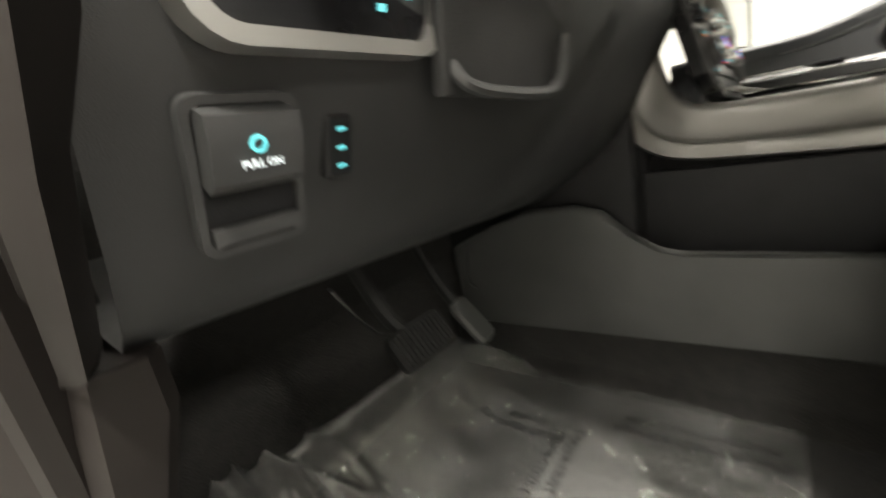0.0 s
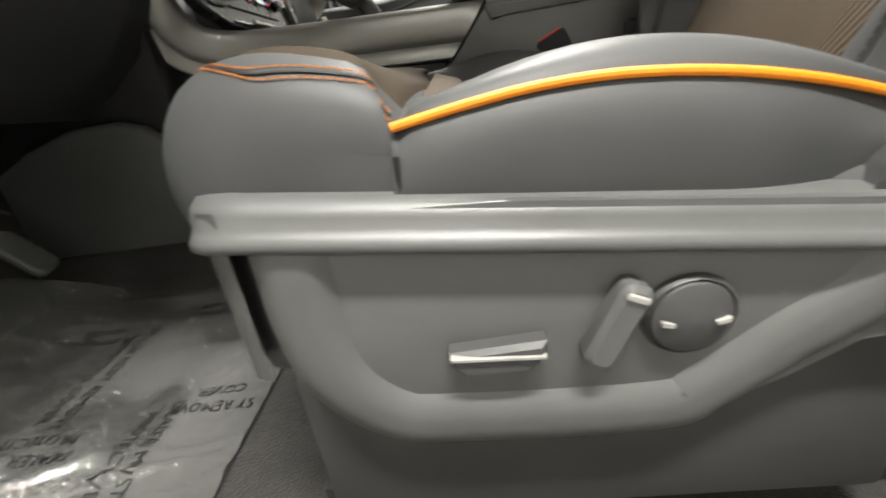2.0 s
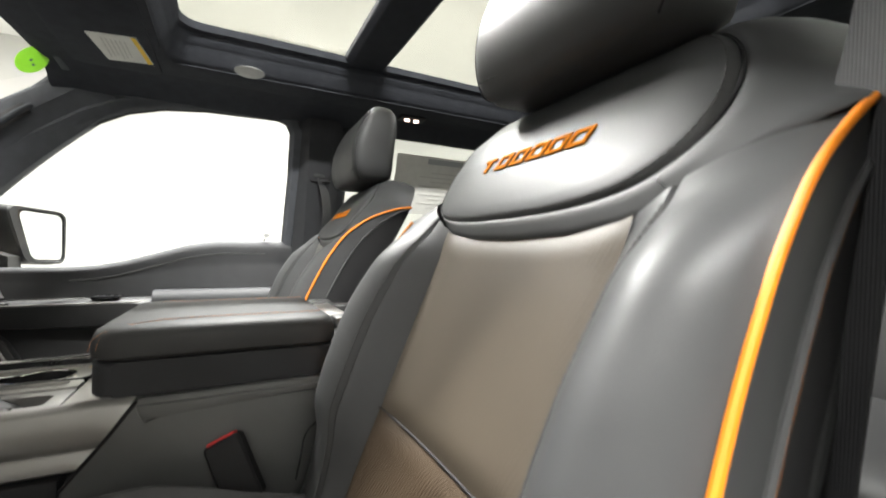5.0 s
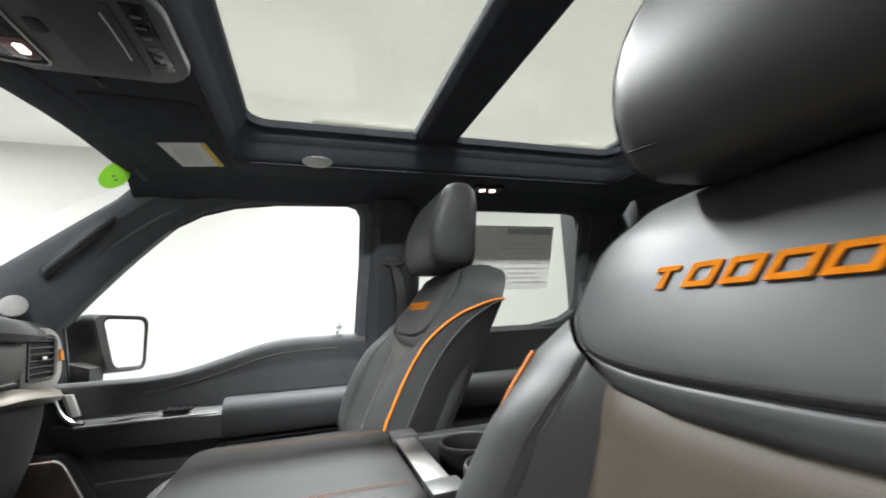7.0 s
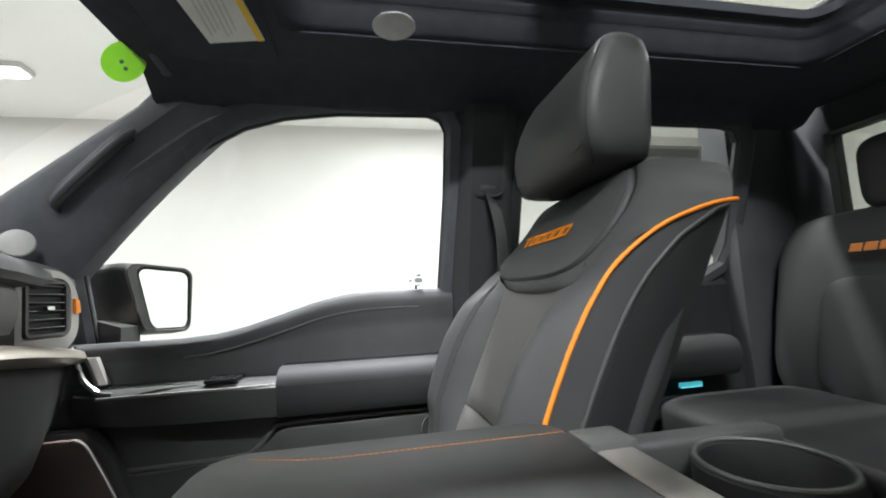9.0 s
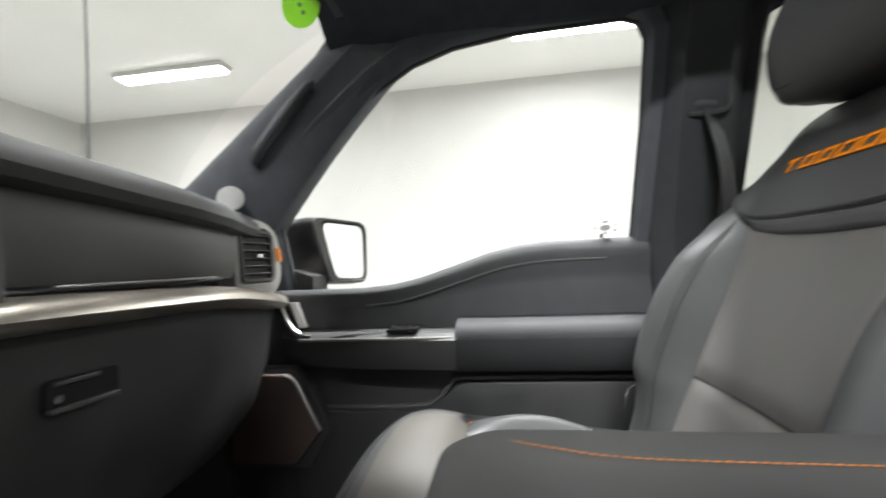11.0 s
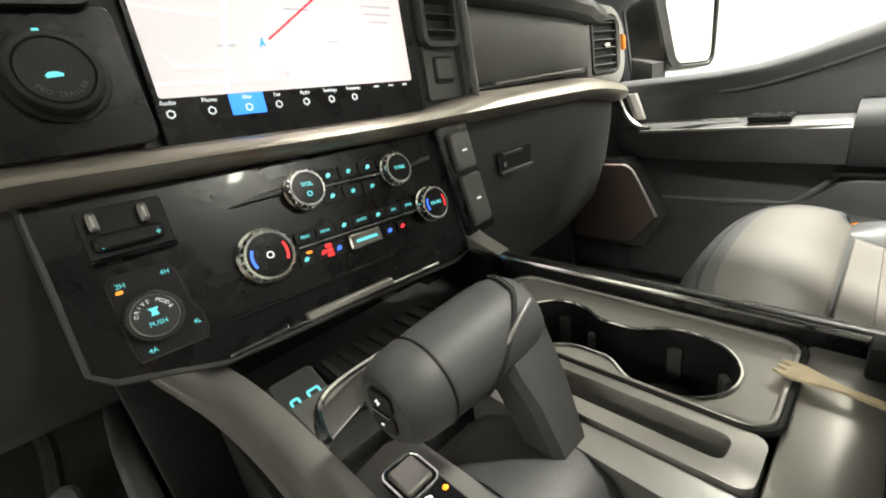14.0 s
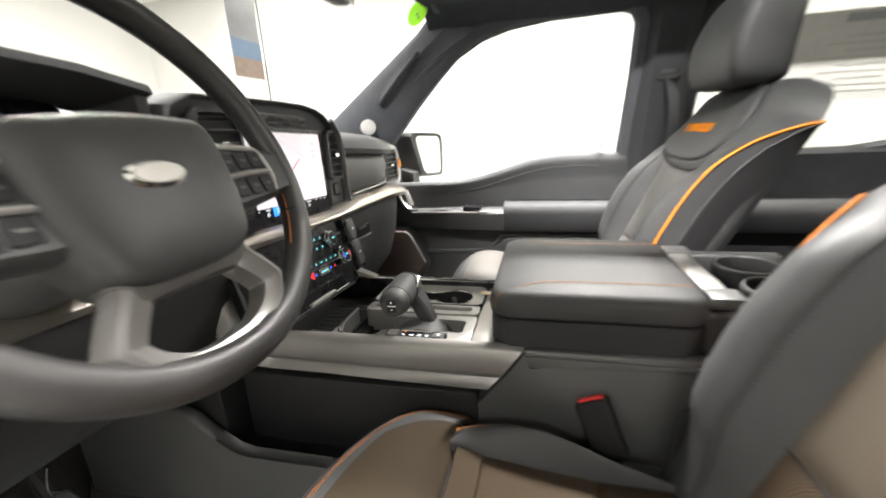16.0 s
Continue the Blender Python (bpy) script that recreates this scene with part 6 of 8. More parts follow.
cover = [[(x, y, z) for x in (-0.1245, -0.116, -0.100, -0.084, -0.0755)] for y, z in ((-0.150, 0.497), (-0.170, 0.516), (-0.190, 0.527), (-0.215, 0.532), (-0.240, 0.530), (-0.256, 0.522), (-0.266, 0.508), (-0.270, 0.490))]
part("slide_cover", loft(cover, False, False), PLASTIC, con, "curved grey cover that slides with the shifter")
# gear scale
gs = on((-0.148, -0.2185, ZT + 0.0006), (0, 0, 1), (0.0, 1, 0))
gp_ = part("gear_scale", slab(gs, rrect(0.0225, 0.108, 0.005, 4, 0.0, 0.0), 0.0, 0.004, 0.001), PIANO, con, "gloss black gear scale")
part("park_key", slab(gs, rrect(0.017, 0.019, 0.002, 3, 0.0, 0.039), 0.003, 0.0072, 0.001), SATIN, gp_, "bright square key")
part("key_ring", tube([gs(a, b, 0.0046) for a, b in rrect(0.0225, 0.026, 0.005, 4, 0.0, 0.039)], 0.0010, 6, True), CHROME, gp_)
gs2 = on((-0.148, -0.2185, ZT + 0.0052), (0, 0, 1), (0.0, 1, 0))
for k, wd in enumerate("PRND"):
    lettering("gear_text", wd, 0.0092, gs2(-0.003, 0.0195 - 0.0137 * k, 0.0), (0, 0, 1), (0.25, 1, 0), WHITE_GLOW, gp_)
    part("gear_dot", turned([(0, 0), (0.0017, 0), (0, 0.0006)], gs2(0.0075, 0.0195 - 0.0137 * k, 0.0), (0, 0, 1), 10), AMBER if k == 0 else BLACK, gp_)
part("manual_key", slab(gs, rrect(0.0185, 0.019, 0.002, 3, 0.0, -0.0405), 0.003, 0.0062, 0.001), PLASTIC, gp_)
part("key_ring", tube([gs(a, b, 0.0050) for a, b in rrect(0.0225, 0.0245, 0.004, 4, 0.0, -0.0405)], 0.0011, 6, True), CHROME, gp_)
lettering("gear_text", "M", 0.0085, gs2(0.0, -0.0405, 0.0017), (0, 0, 1), (0.25, 1, 0), WHITE_GLOW, gp_)
# shifter: a leather barrel across a broad flat stem
sh = thing("gear_shifter", "black leather gear shifter with a barrel grip", "shifter", (-0.09, -0.23, ZT))
AX = Vector((1, 0.02, 0.02)).normalized()
c0 = Vector((-0.097, -0.182, 0.589))


def barrel(a, r, t):
    """A place round the grip: a along it, r its radius, t the angle from its back over its top."""
    return c0 + AX * a + Vector((0, -r * math.cos(t) * 1.05, r * math.sin(t) * 0.97))


def barrel_r(a):
    return ramp(a, (-0.058, 0.0170), (-0.055, 0.0205), (-0.046, 0.0235), (-0.02, 0.0258), (0.01, 0.0268), (0.032, 0.0262), (0.042, 0.0240), (0.047, 0.0195), (0.0495, 0.012))


TURN = [2 * math.pi * i / 32 for i in range(32)]
part("grip", loft([[barrel(a, barrel_r(a), t) for t in TURN] for a in (-0.034, -0.02, 0.0, 0.02, 0.032, 0.038, 0.042, 0.0455, 0.048, 0.0495)]), LEATHER, sh, "stitched leather grip")
part("thumb_end", loft([[barrel(a, barrel_r(a) + 0.0006, t) for t in TURN] for a in (-0.058, -0.0565, -0.054, -0.050, -0.046, -0.040, -0.0345)]), PLASTIC, sh, "moulded black thumb end")
part("seam", tube([barrel(-0.0342, barrel_r(-0.034) + 0.0004, t) for t in TURN], 0.0011, 5, True), BLACK, sh)
wave = [barrel(ramp(q, (0, 0.036), (0.35, 0.030), (0.7, 0.004), (1, -0.012)), 0.0268, mix(1.9, -0.5, q)) for q in [i / 24 for i in range(25)]]
part("seam", tube(wave, 0.0011, 5), BLACK, sh)
part("stitching", stitches([p + AX * 0.003 for p in wave], 0.004, 0.003, 0.0005), DARK_THREAD, sh)
ef = on(c0 - AX * 0.0582, -AX)
for b, w in ((0.0062, "+"), (-0.0062, "-")):
    part("thumb_key", slab(ef, rrect(0.017, 0.0105, 0.003, 3, 0.0, b), 0.0, 0.002, 0.0005), BLACK, sh)
    lettering("key_text", w, 0.0075, ef(0.0, b, 0.0025), ef.n, ef.u, WHITE_GLOW, sh)
part("key_line", slab(ef, rrect(0.014, 0.0012, 0.0004, 2), 0.0, 0.0026, 0), CHROME, sh, smooth=0)
STEM = ((0.020, 0.008, -0.010, -0.086, -0.048), (0.006, 0.012, -0.020, -0.092, -0.048), (-0.014, 0.008, -0.030, -0.092, -0.050), (-0.030, -0.010, -0.040, -0.090, -0.054), (-0.055, -0.024, -0.052, -0.090, -0.060), (-0.082, -0.036, -0.062, -0.091, -0.066))
stem = []
for zz, yf, yb, xl, xr in STEM:
    c_ = 0.0045
    stem.append([(x, c0.y + y, c0.z + zz) for x, y in ((xl, yf - c_), (xl + c_, yf), (xr - c_, yf), (xr, yf - c_), (xr, yb + c_), (xr - c_, yb), (xl + c_, yb), (xl, yb + c_))])
part("stem", loft(stem), PLASTIC, sh, "broad flat charcoal stem")
part("stem_line", tube(spline([(-0.0925, c0.y + 0.006, c0.z - 0.024), (-0.094, c0.y - 0.010, c0.z - 0.018), (-0.094, c0.y - 0.022, c0.z - 0.006), (-0.088, c0.y - 0.0265, c0.z + 0.012), (-0.066, c0.y - 0.024, c0.z + 0.022)], 6), 0.0011, 6), SATIN_DARK, sh, "thin satin edge")
# slot tray: a long rounded slot in a satin frame
part("slot_base", box(-0.054, -0.012, -0.312, -0.085, 0.476, 0.490, 0.002), BLACK, con)
SLOT = [rrect(w, h, r, 5, -0.033, -0.199) for w, h, r in ((0.042, 0.226, 0.008), (0.040, 0.224, 0.008), (0.0195, 0.196, 0.006), (0.0180, 0.194, 0.006), (0.0165, 0.192, 0.006))]
part("slot_frame", loft([[(x, y, z) for x, y in o] for o, z in zip(SLOT, (0.478, 0.532, 0.5335, 0.5305, 0.490))], False), SATIN, con, "satin frame of the long slot")
# cup holders: two round wells joined by a neck, in one satin plate
CUPS = ((0.030, -0.158, 0.034), (0.028, -0.250, 0.0385))
CX_ = 0.029


def cup_half(y):
    """Half the width of the opening at y."""
    w = [math.sqrt(max(0.0, r * r - (y - cy) ** 2)) for cx_, cy, r in CUPS]
    neck = 0.021 if CUPS[1][1] < y < CUPS[0][1] else 0.0
    return max(w[0], w[1], neck)


YC = [-0.1241 - 0.1643 * (1 - math.cos(math.pi * i / 44)) / 2 for i in range(45)]
HW = [cup_half(y) for y in YC]
HW = [0.0] + [(HW[i - 1] + 2 * HW[i] + HW[i + 1]) / 4 for i in range(1, 44)] + [0.0]
CUPLINE = [(CX_ + h, y) for h, y in zip(HW, YC)] + [(CX_ - h, y) for h, y in zip(HW[-2:0:-1], YC[-2:0:-1])]
bm = bmesh.new()
es = []
for lp_ in (rrect(0.100, 0.226, 0.014, 5, 0.039, -0.199), CUPLINE):
    vs = [bm.verts.new((x, y, ZT)) for x, y in lp_]
    es += [bm.edges.new((vs[i], vs[(i + 1) % len(vs)])) for i in range(len(vs))]
bmesh.ops.triangle_fill(bm, use_beauty=True, use_dissolve=False, edges=es)
part("cup_plate", bm, SATIN, con, "satin silver cup holder plate", smooth=0)
part("plate_rim", tube([(x, y, ZT + 0.001) for x, y in rrect(0.101, 0.228, 0.014, 5, 0.039, -0.199)], 0.0026, 8, True), BLACK, con)
part("plate_lip", tube([(x, y, ZT + 0.0015) for x, y in rrect(0.095, 0.222, 0.014, 5, 0.039, -0.199)], 0.002, 8, True), SATIN, con)


def cup_ring(k, z):
    return [(CX_ + (x - CX_) * k, -0.2075 + (y + 0.2075) * (1 - (1 - k) * 0.5), z) for x, y in CUPLINE]


well = part("cup_well", loft([cup_ring(k, z) for k, z in ((1.0, ZT), (0.99, ZT - 0.004), (0.95, ZT - 0.012), (0.93, 0.4795))], False), BLACK, con, "black double cup well")
part("well_lip", tube(cup_ring(1.0, ZT + 0.0006), 0.0014, 6, True), CHROME, well, "bright edge of the wells")
part("well_floor", prism(CUPLINE, "z", 0.4785, 0.4797, 0), RUBBER, well)
for x, y, r in CUPS:
    for t in (0.25, 2.0, 3.5, 5.3):
        part("cup_finger", box(-0.005, 0.005, -0.003, 0.003, -0.013, 0.013, 0.0025, bm=None), PLASTIC_GREY, well).matrix_parent_inverse = Matrix.Translation(-base_of(well)) @ Matrix.Translation((x + r * 0.86 * math.cos(t), y + r * 0.86 * math.sin(t), ZT - 0.026)) @ Matrix.Rotation(t + math.pi / 2, 4, "Z")
part("rear_plate", box(-0.166, 0.093, -0.352, -0.313, 0.476, ZT, 0.003), SATIN, con, "satin grey plate ahead of the lid")
part("hinge_post", box(0.068, 0.086, -0.352, -0.340, ZT, 0.552, 0.002), BLACK, con)
# bin and padded lid
part("bin", prism(rrect(0.325, 0.300, 0.030, 5, -0.020, -0.500), "z", 0.545, 0.588, 0.006, 3), PAD_SHADED, con, "armrest bin, darkened for shade under the lid")
lidb = []
for k, z in ((0.975, 0.590), (1.0, 0.594), (1.008, 0.604), (1.0, 0.616), (0.975, 0.626), (0.93, 0.631), (0.6, 0.6335), (0.2, 0.634)):
    lidb.append([(-0.020 + (x + 0.020) * k, -0.500 + (y + 0.500) * (1 - (1 - k) * 1.05), z) for x, y in rrect(0.328, 0.303, 0.034, 6, -0.020, -0.500)])
part("lid", loft(lidb), LID_LEATHER, con, "padded leather armrest lid")
for sx in (-1, 1):
    for dx in (0.0, 0.006) if sx < 0 else (0.003,):
        seam = spline([(-0.020 + sx * (0.1630 - dx), -0.352 - dx, 0.605), (-0.020 + sx * (0.160 - dx), -0.357 - dx, 0.620), (-0.020 + sx * (0.147 - dx), -0.376 - dx, 0.6295), (-0.020 + sx * (0.130 - dx), -0.405 - dx, 0.6328), (-0.020 + sx * (0.119 - dx), -0.44, 0.6336), (-0.020 + sx * (0.116 - dx), -0.50, 0.6337), (-0.020 + sx * (0.116 - dx), -0.638, 0.6336)], 8)
        part("lid_stitching", stitches(seam, 0.0048, 0.0034, 0.0004), ORANGE_THREAD, con, "fine orange lid stitching")
part("rear_housing", prism([(-0.645, 0.14), (-0.645, 0.600), (-0.70, 0.610), (-0.704, 0.555), (-0.852, 0.555), (-0.856, 0.606), (-0.90, 0.57), (-0.90, 0.14)], "x", -0.16, 0.125, 0.008, 3), PLASTIC, con)
part("latch_plate", box(-0.13, 0.10, -0.695, -0.66, 0.608, 0.618, 0.003), SATIN, con, "satin latch plate")
part("latch_key", box(-0.155, -0.110, -0.70, -0.655, 0.606, 0.624, 0.004), PLASTIC_GREY, con)
part("latch_key", box(0.085, 0.125, -0.70, -0.655, 0.606, 0.624, 0.004), PLASTIC_GREY, con)
for x0, x1 in ((-0.160, -0.128), (0.096, 0.125)):
    part("tray_wall", box(x0, x1, -0.858, -0.702, 0.54, 0.614, 0.006, 3), PLASTIC, con)
part("rear_tray", box(-0.130, 0.098, -0.851, -0.705, 0.550, 0.562, 0.003), BLACK, con, "black rear cup tray")
for x in (-0.073, 0.042):
    rc = part("rear_cup", turned([(0.053, 0.0), (0.053, 0.048), (0.050, 0.051), (0.046, 0.049), (0.041, 0.030), (0.038, 0.004), (0.0, 0.003)], (x, -0.778, 0.561), (0, 0, 1), 32), BLACK, con, "deep black rear cup well")
    part("rear_cup_rim", tube([(x + 0.0495 * math.cos(t), -0.778 + 0.0495 * math.sin(t), 0.6125) for t in [2 * math.pi * i / 30 for i in range(30)]], 0.0018, 6, True), PLASTIC_GREY, rc)
# rear side and lower tunnel panels
part("rear_side_panel", prism([(-0.402, 0.543), (-0.375, 0.500), (-0.328, 0.445), (-0.30, 0.40), (-0.22, 0.30), (-0.20, 0.14), (-0.80, 0.14), (-0.80, 0.545)], "x", XL, -0.165, 0.005, 3), PLASTIC_GREY, con, "grey rear side panel")
part("seam_line", tube([(XL - 0.0015, y, z) for y, z in ((-0.402, 0.541), (-0.373, 0.500), (-0.330, 0.447))], 0.0022, 6), BLACK, con)
part("panel_ledge", prism([(-0.41, 0.512), (-0.43, 0.522), (-0.64, 0.527), (-0.64, 0.535), (-0.40, 0.535)], "x", XL - 0.004, XL + 0.01, 0.003), PLASTIC_GREY, con)
part("storage_back", box(-0.195, -0.166, -0.33, 0.30, 0.20, 0.462, 0.003), BLACK, con)
tun = [(0.42, 0.22), (0.42, 0.37), (0.34, 0.405), (0.26, 0.432), (0.18, 0.436), (0.14, 0.425), (0.10, 0.385), (0.072, 0.358), (0.04, 0.352), (-0.10, 0.362), (-0.24, 0.368), (-0.24, 0.235), (0.0, 0.236), (0.30, 0.226)]
part("tunnel_panel", prism(tun, "x", -0.282, -0.258, 0.009, 3), PLASTIC_GREY, con, "grey lower tunnel panel")
part("tunnel_ledge", prism([(0.36, 0.30), (0.07, 0.30), (-0.24, 0.30), (-0.24, 0.325), (0.36, 0.325)], "x", -0.262, -0.19, 0.003), BLACK, con)
part("tunnel_carpet", prism([(-0.295, 0.13), (-0.275, 0.16), (-0.262, 0.24), (-0.18, 0.25), (-0.18, 0.13)], "y", -0.30, 0.45, 0.006), CARPET, con, "dark carpet on the tunnel")
part("tunnel_panel", prism(tun, "x", 0.18, 0.204, 0.009, 3), PLASTIC, con)
part("storage_back", box(0.092, 0.18, -0.33, 0.30, 0.14, 0.36, 0.003), BLACK, con)

# ---- small things on the console ----
fk = thing("wooden_fork", "small pale wooden fork lying on the console", "fork", (0.03, -0.33, 0.534))
ff = on((0.046, -0.318, 0.5355), (0.0, 0.0, 1), (0.22, 1, 0))
part("handle", slab(ff, [(-0.0024, -0.062), (0.0024, -0.062), (0.0028, -0.016), (0.004, -0.010), (0.0085, 0.004), (0.0085, 0.010), (-0.0085, 0.010), (-0.0085, 0.004), (-0.004, -0.010), (-0.0028, -0.016)], 0.0, 0.0018, 0.0003), WOOD, fk)
for a in (-0.006, 0.0, 0.006):
    part("tine", slab(ff, [(a - 0.0024, 0.010), (a + 0.0024, 0.010), (a + 0.0006, 0.0155), (a - 0.0006, 0.0155)], 0.0, 0.0016, 0.0002), WOOD, fk)

bk = thing("belt_buckle", "black belt buckle with a red release button", "belt buckle", (-0.23, -0.53, 0.36))
bf = on((-0.216, -0.508, 0.4546), (-0.9, 0.30, 0.25), (0.0, 0.50, 1))
part("body", slab(bf, rrect(0.046, 0.085, 0.006, 4, 0.0, -0.012), -0.010, 0.010, 0.003), BLACK, bk)
part("release_button", slab(bf, rrect(0.036, 0.006, 0.002, 3, 0.0, 0.0302), -0.007, 0.0060, 0.001), RED, bk, "red release button")
part("stalk", tube(spline([bf(0, -0.05, 0), bf(0.006, -0.085, 0), bf(0.02, -0.13, -0.005)], 5), 0.013, 8, flat=0.35), RUBBER, bk)
# ---- front seats ----
V0, VD, VN = Vector((0, -0.600, 0.420)), Vector((0, -0.425, 0.905)), Vector((0, 0.905, 0.425))


def back_at(cx, u, v, h):
    """A place on the reclined backrest: u across, v up it, h out of it."""
    return V0 + Vector((cx + u, 0, 0)) + VD * v + VN * h


PIPE_BACK = [(0.25, 0.078, -0.004), (0.251, 0.11, 0.014), (0.252, 0.15, 0.023), (0.252, 0.2, 0.028), (0.251, 0.26, 0.028), (0.251, 0.3, 0.026), (0.251, 0.34, 0.021), (0.252, 0.39, 0.008), (0.253, 0.45, -0.027), (0.254, 0.5, -0.076), (0.254, 0.525, -0.112)]


def pipe_h(v):
    return ramp(v, *[(b, c) for a, b, c in PIPE_BACK])


def pipe_u(v):
    return ramp(v, (0.0, 0.244), (0.078, 0.250), (0.15, 0.252), (0.24, 0.2515), (0.34, 0.251), (0.39, 0.252), (0.50, 0.254), (0.6, 0.25))


def insert_u(v):
    return ramp(v, (0, 0.118), (0.14, 0.131), (0.25, 0.138), (0.37, 0.144), (0.6, 0.13))


def puff(s, t, amp, edge=0.10):
    """A padded panel: full in the middle and drawn in along its seams."""
    return amp * min(1.0, math.sin(math.pi * min(s, 1 - s, edge) / (2 * edge))) * min(1.0, math.sin(math.pi * min(t, 1 - t, edge) / (2 * edge)))


def cushion_z(y):
    return ramp(y, (-0.62, 0.424), (-0.50, 0.424), (-0.42, 0.430), (-0.36, 0.438), (-0.315, 0.452), (-0.29, 0.466), (-0.25, 0.476), (-0.215, 0.474), (-0.19, 0.462))


FRONT = [(-0.322, 0.430), (-0.312, 0.452), (-0.285, 0.471), (-0.240, 0.485), (-0.200, 0.489), (-0.168, 0.481), (-0.146, 0.461), (-0.135, 0.430), (-0.138, 0.400), (-0.156, 0.375), (-0.200, 0.360), (-0.280, 0.358), (-0.322, 0.375)]
FRONT = [(p.x, p.y) for p in spline([(a, b, 0) for a, b in FRONT], 3, True)]
ROLL = FRONT[3:22]   # from the seam behind over the top to the front lip


def roll_at(u, y, z, lift=0.0, out=1):
    """A place on the front roll: its corners draw back and down."""
    k = max(0.02, (1 - abs(u / 0.2585) ** 12)) ** 0.30
    bow = -(0.050 if u * out > 0 else 0.075) * (abs(u) / 0.258) ** (3 if u * out > 0 else 2.5) * ease(y, -0.312, -0.25)
    dip = -0.024 * ease(0.75 - u * out / 0.258, 0.0, 1.6) * max(0.0, (z - 0.36) / 0.12)   # lower towards the inner side
    return Vector((u, -0.245 + (y + 0.245) * (0.35 + 0.65 * k if y > -0.245 else 1.0) + bow, 0.42 + (z - 0.42) * k + lift + dip))


def roll_path(t):
    f = t * (len(ROLL) - 1)
    i = min(int(f), len(ROLL) - 2)
    return mix(ROLL[i][0], ROLL[i + 1][0], f - i), mix(ROLL[i][1], ROLL[i + 1][1], f - i)


def pipe_z(y):
    """Height of the cushion's piping along the seat."""
    knots = ((-0.605, 0.420), (-0.585, 0.425), (-0.543, 0.437), (-0.497, 0.449), (-0.444, 0.458), (-0.39, 0.460), (-0.338, 0.453), (-0.309, 0.447), (-0.28, 0.441))
    return sum(ramp(y + d, *knots) for d in (-0.024, -0.012, 0.0, 0.012, 0.024)) / 5


def seam_low(u):
    """Height of the seam under the shoulder band, across the backrest."""
    return ramp(abs(u), (0, 0.362), (0.08, 0.364), (0.136, 0.372), (0.163, 0.383), (0.195, 0.403), (0.217, 0.418), (0.255, 0.442), (0.27, 0.452))


def shoulder_w(v):
    """Half the width of the backrest above its bolsters."""
    return ramp(v, (0.40, 0.254), (0.47, 0.255), (0.525, 0.252), (0.56, 0.240), (0.585, 0.218), (0.60, 0.190), (0.607, 0.165))


def top_h(u, v):
    """How far the shoulder part of the backrest stands out: flat in the middle, falling away to its flanks and its top."""
    mid = ramp(v, (0.36, -0.010), (0.42, -0.014), (0.48, -0.020), (0.53, -0.028), (0.57, -0.042), (0.595, -0.062), (0.607, -0.085))
    rim = ramp(v, (0.34, 0.030), (0.39, 0.017), (0.45, -0.022), (0.50, -0.072), (0.525, -0.108), (0.61, -0.112))
    q = min(1.0, max(0.0, (abs(u) - 0.14) / (shoulder_w(v) - 0.14)))
    return mix(mid, min(rim, mid + 0.03), q ** 2.2)


SHOULDER = [(0.0, 0.386), (0.075, 0.388), (0.128, 0.397), (0.158, 0.412), (0.178, 0.435), (0.187, 0.465), (0.185, 0.50), (0.172, 0.540), (0.142, 0.574), (0.090, 0.592), (0.0, 0.597)]
SHOULDER = [(p.x * 1.12 + 0.028, p.y) for p in spline([(a, b, 0) for a, b in SHOULDER] + [(-a, b, 0) for a, b in SHOULDER[-2:0:-1]], 12, True)]


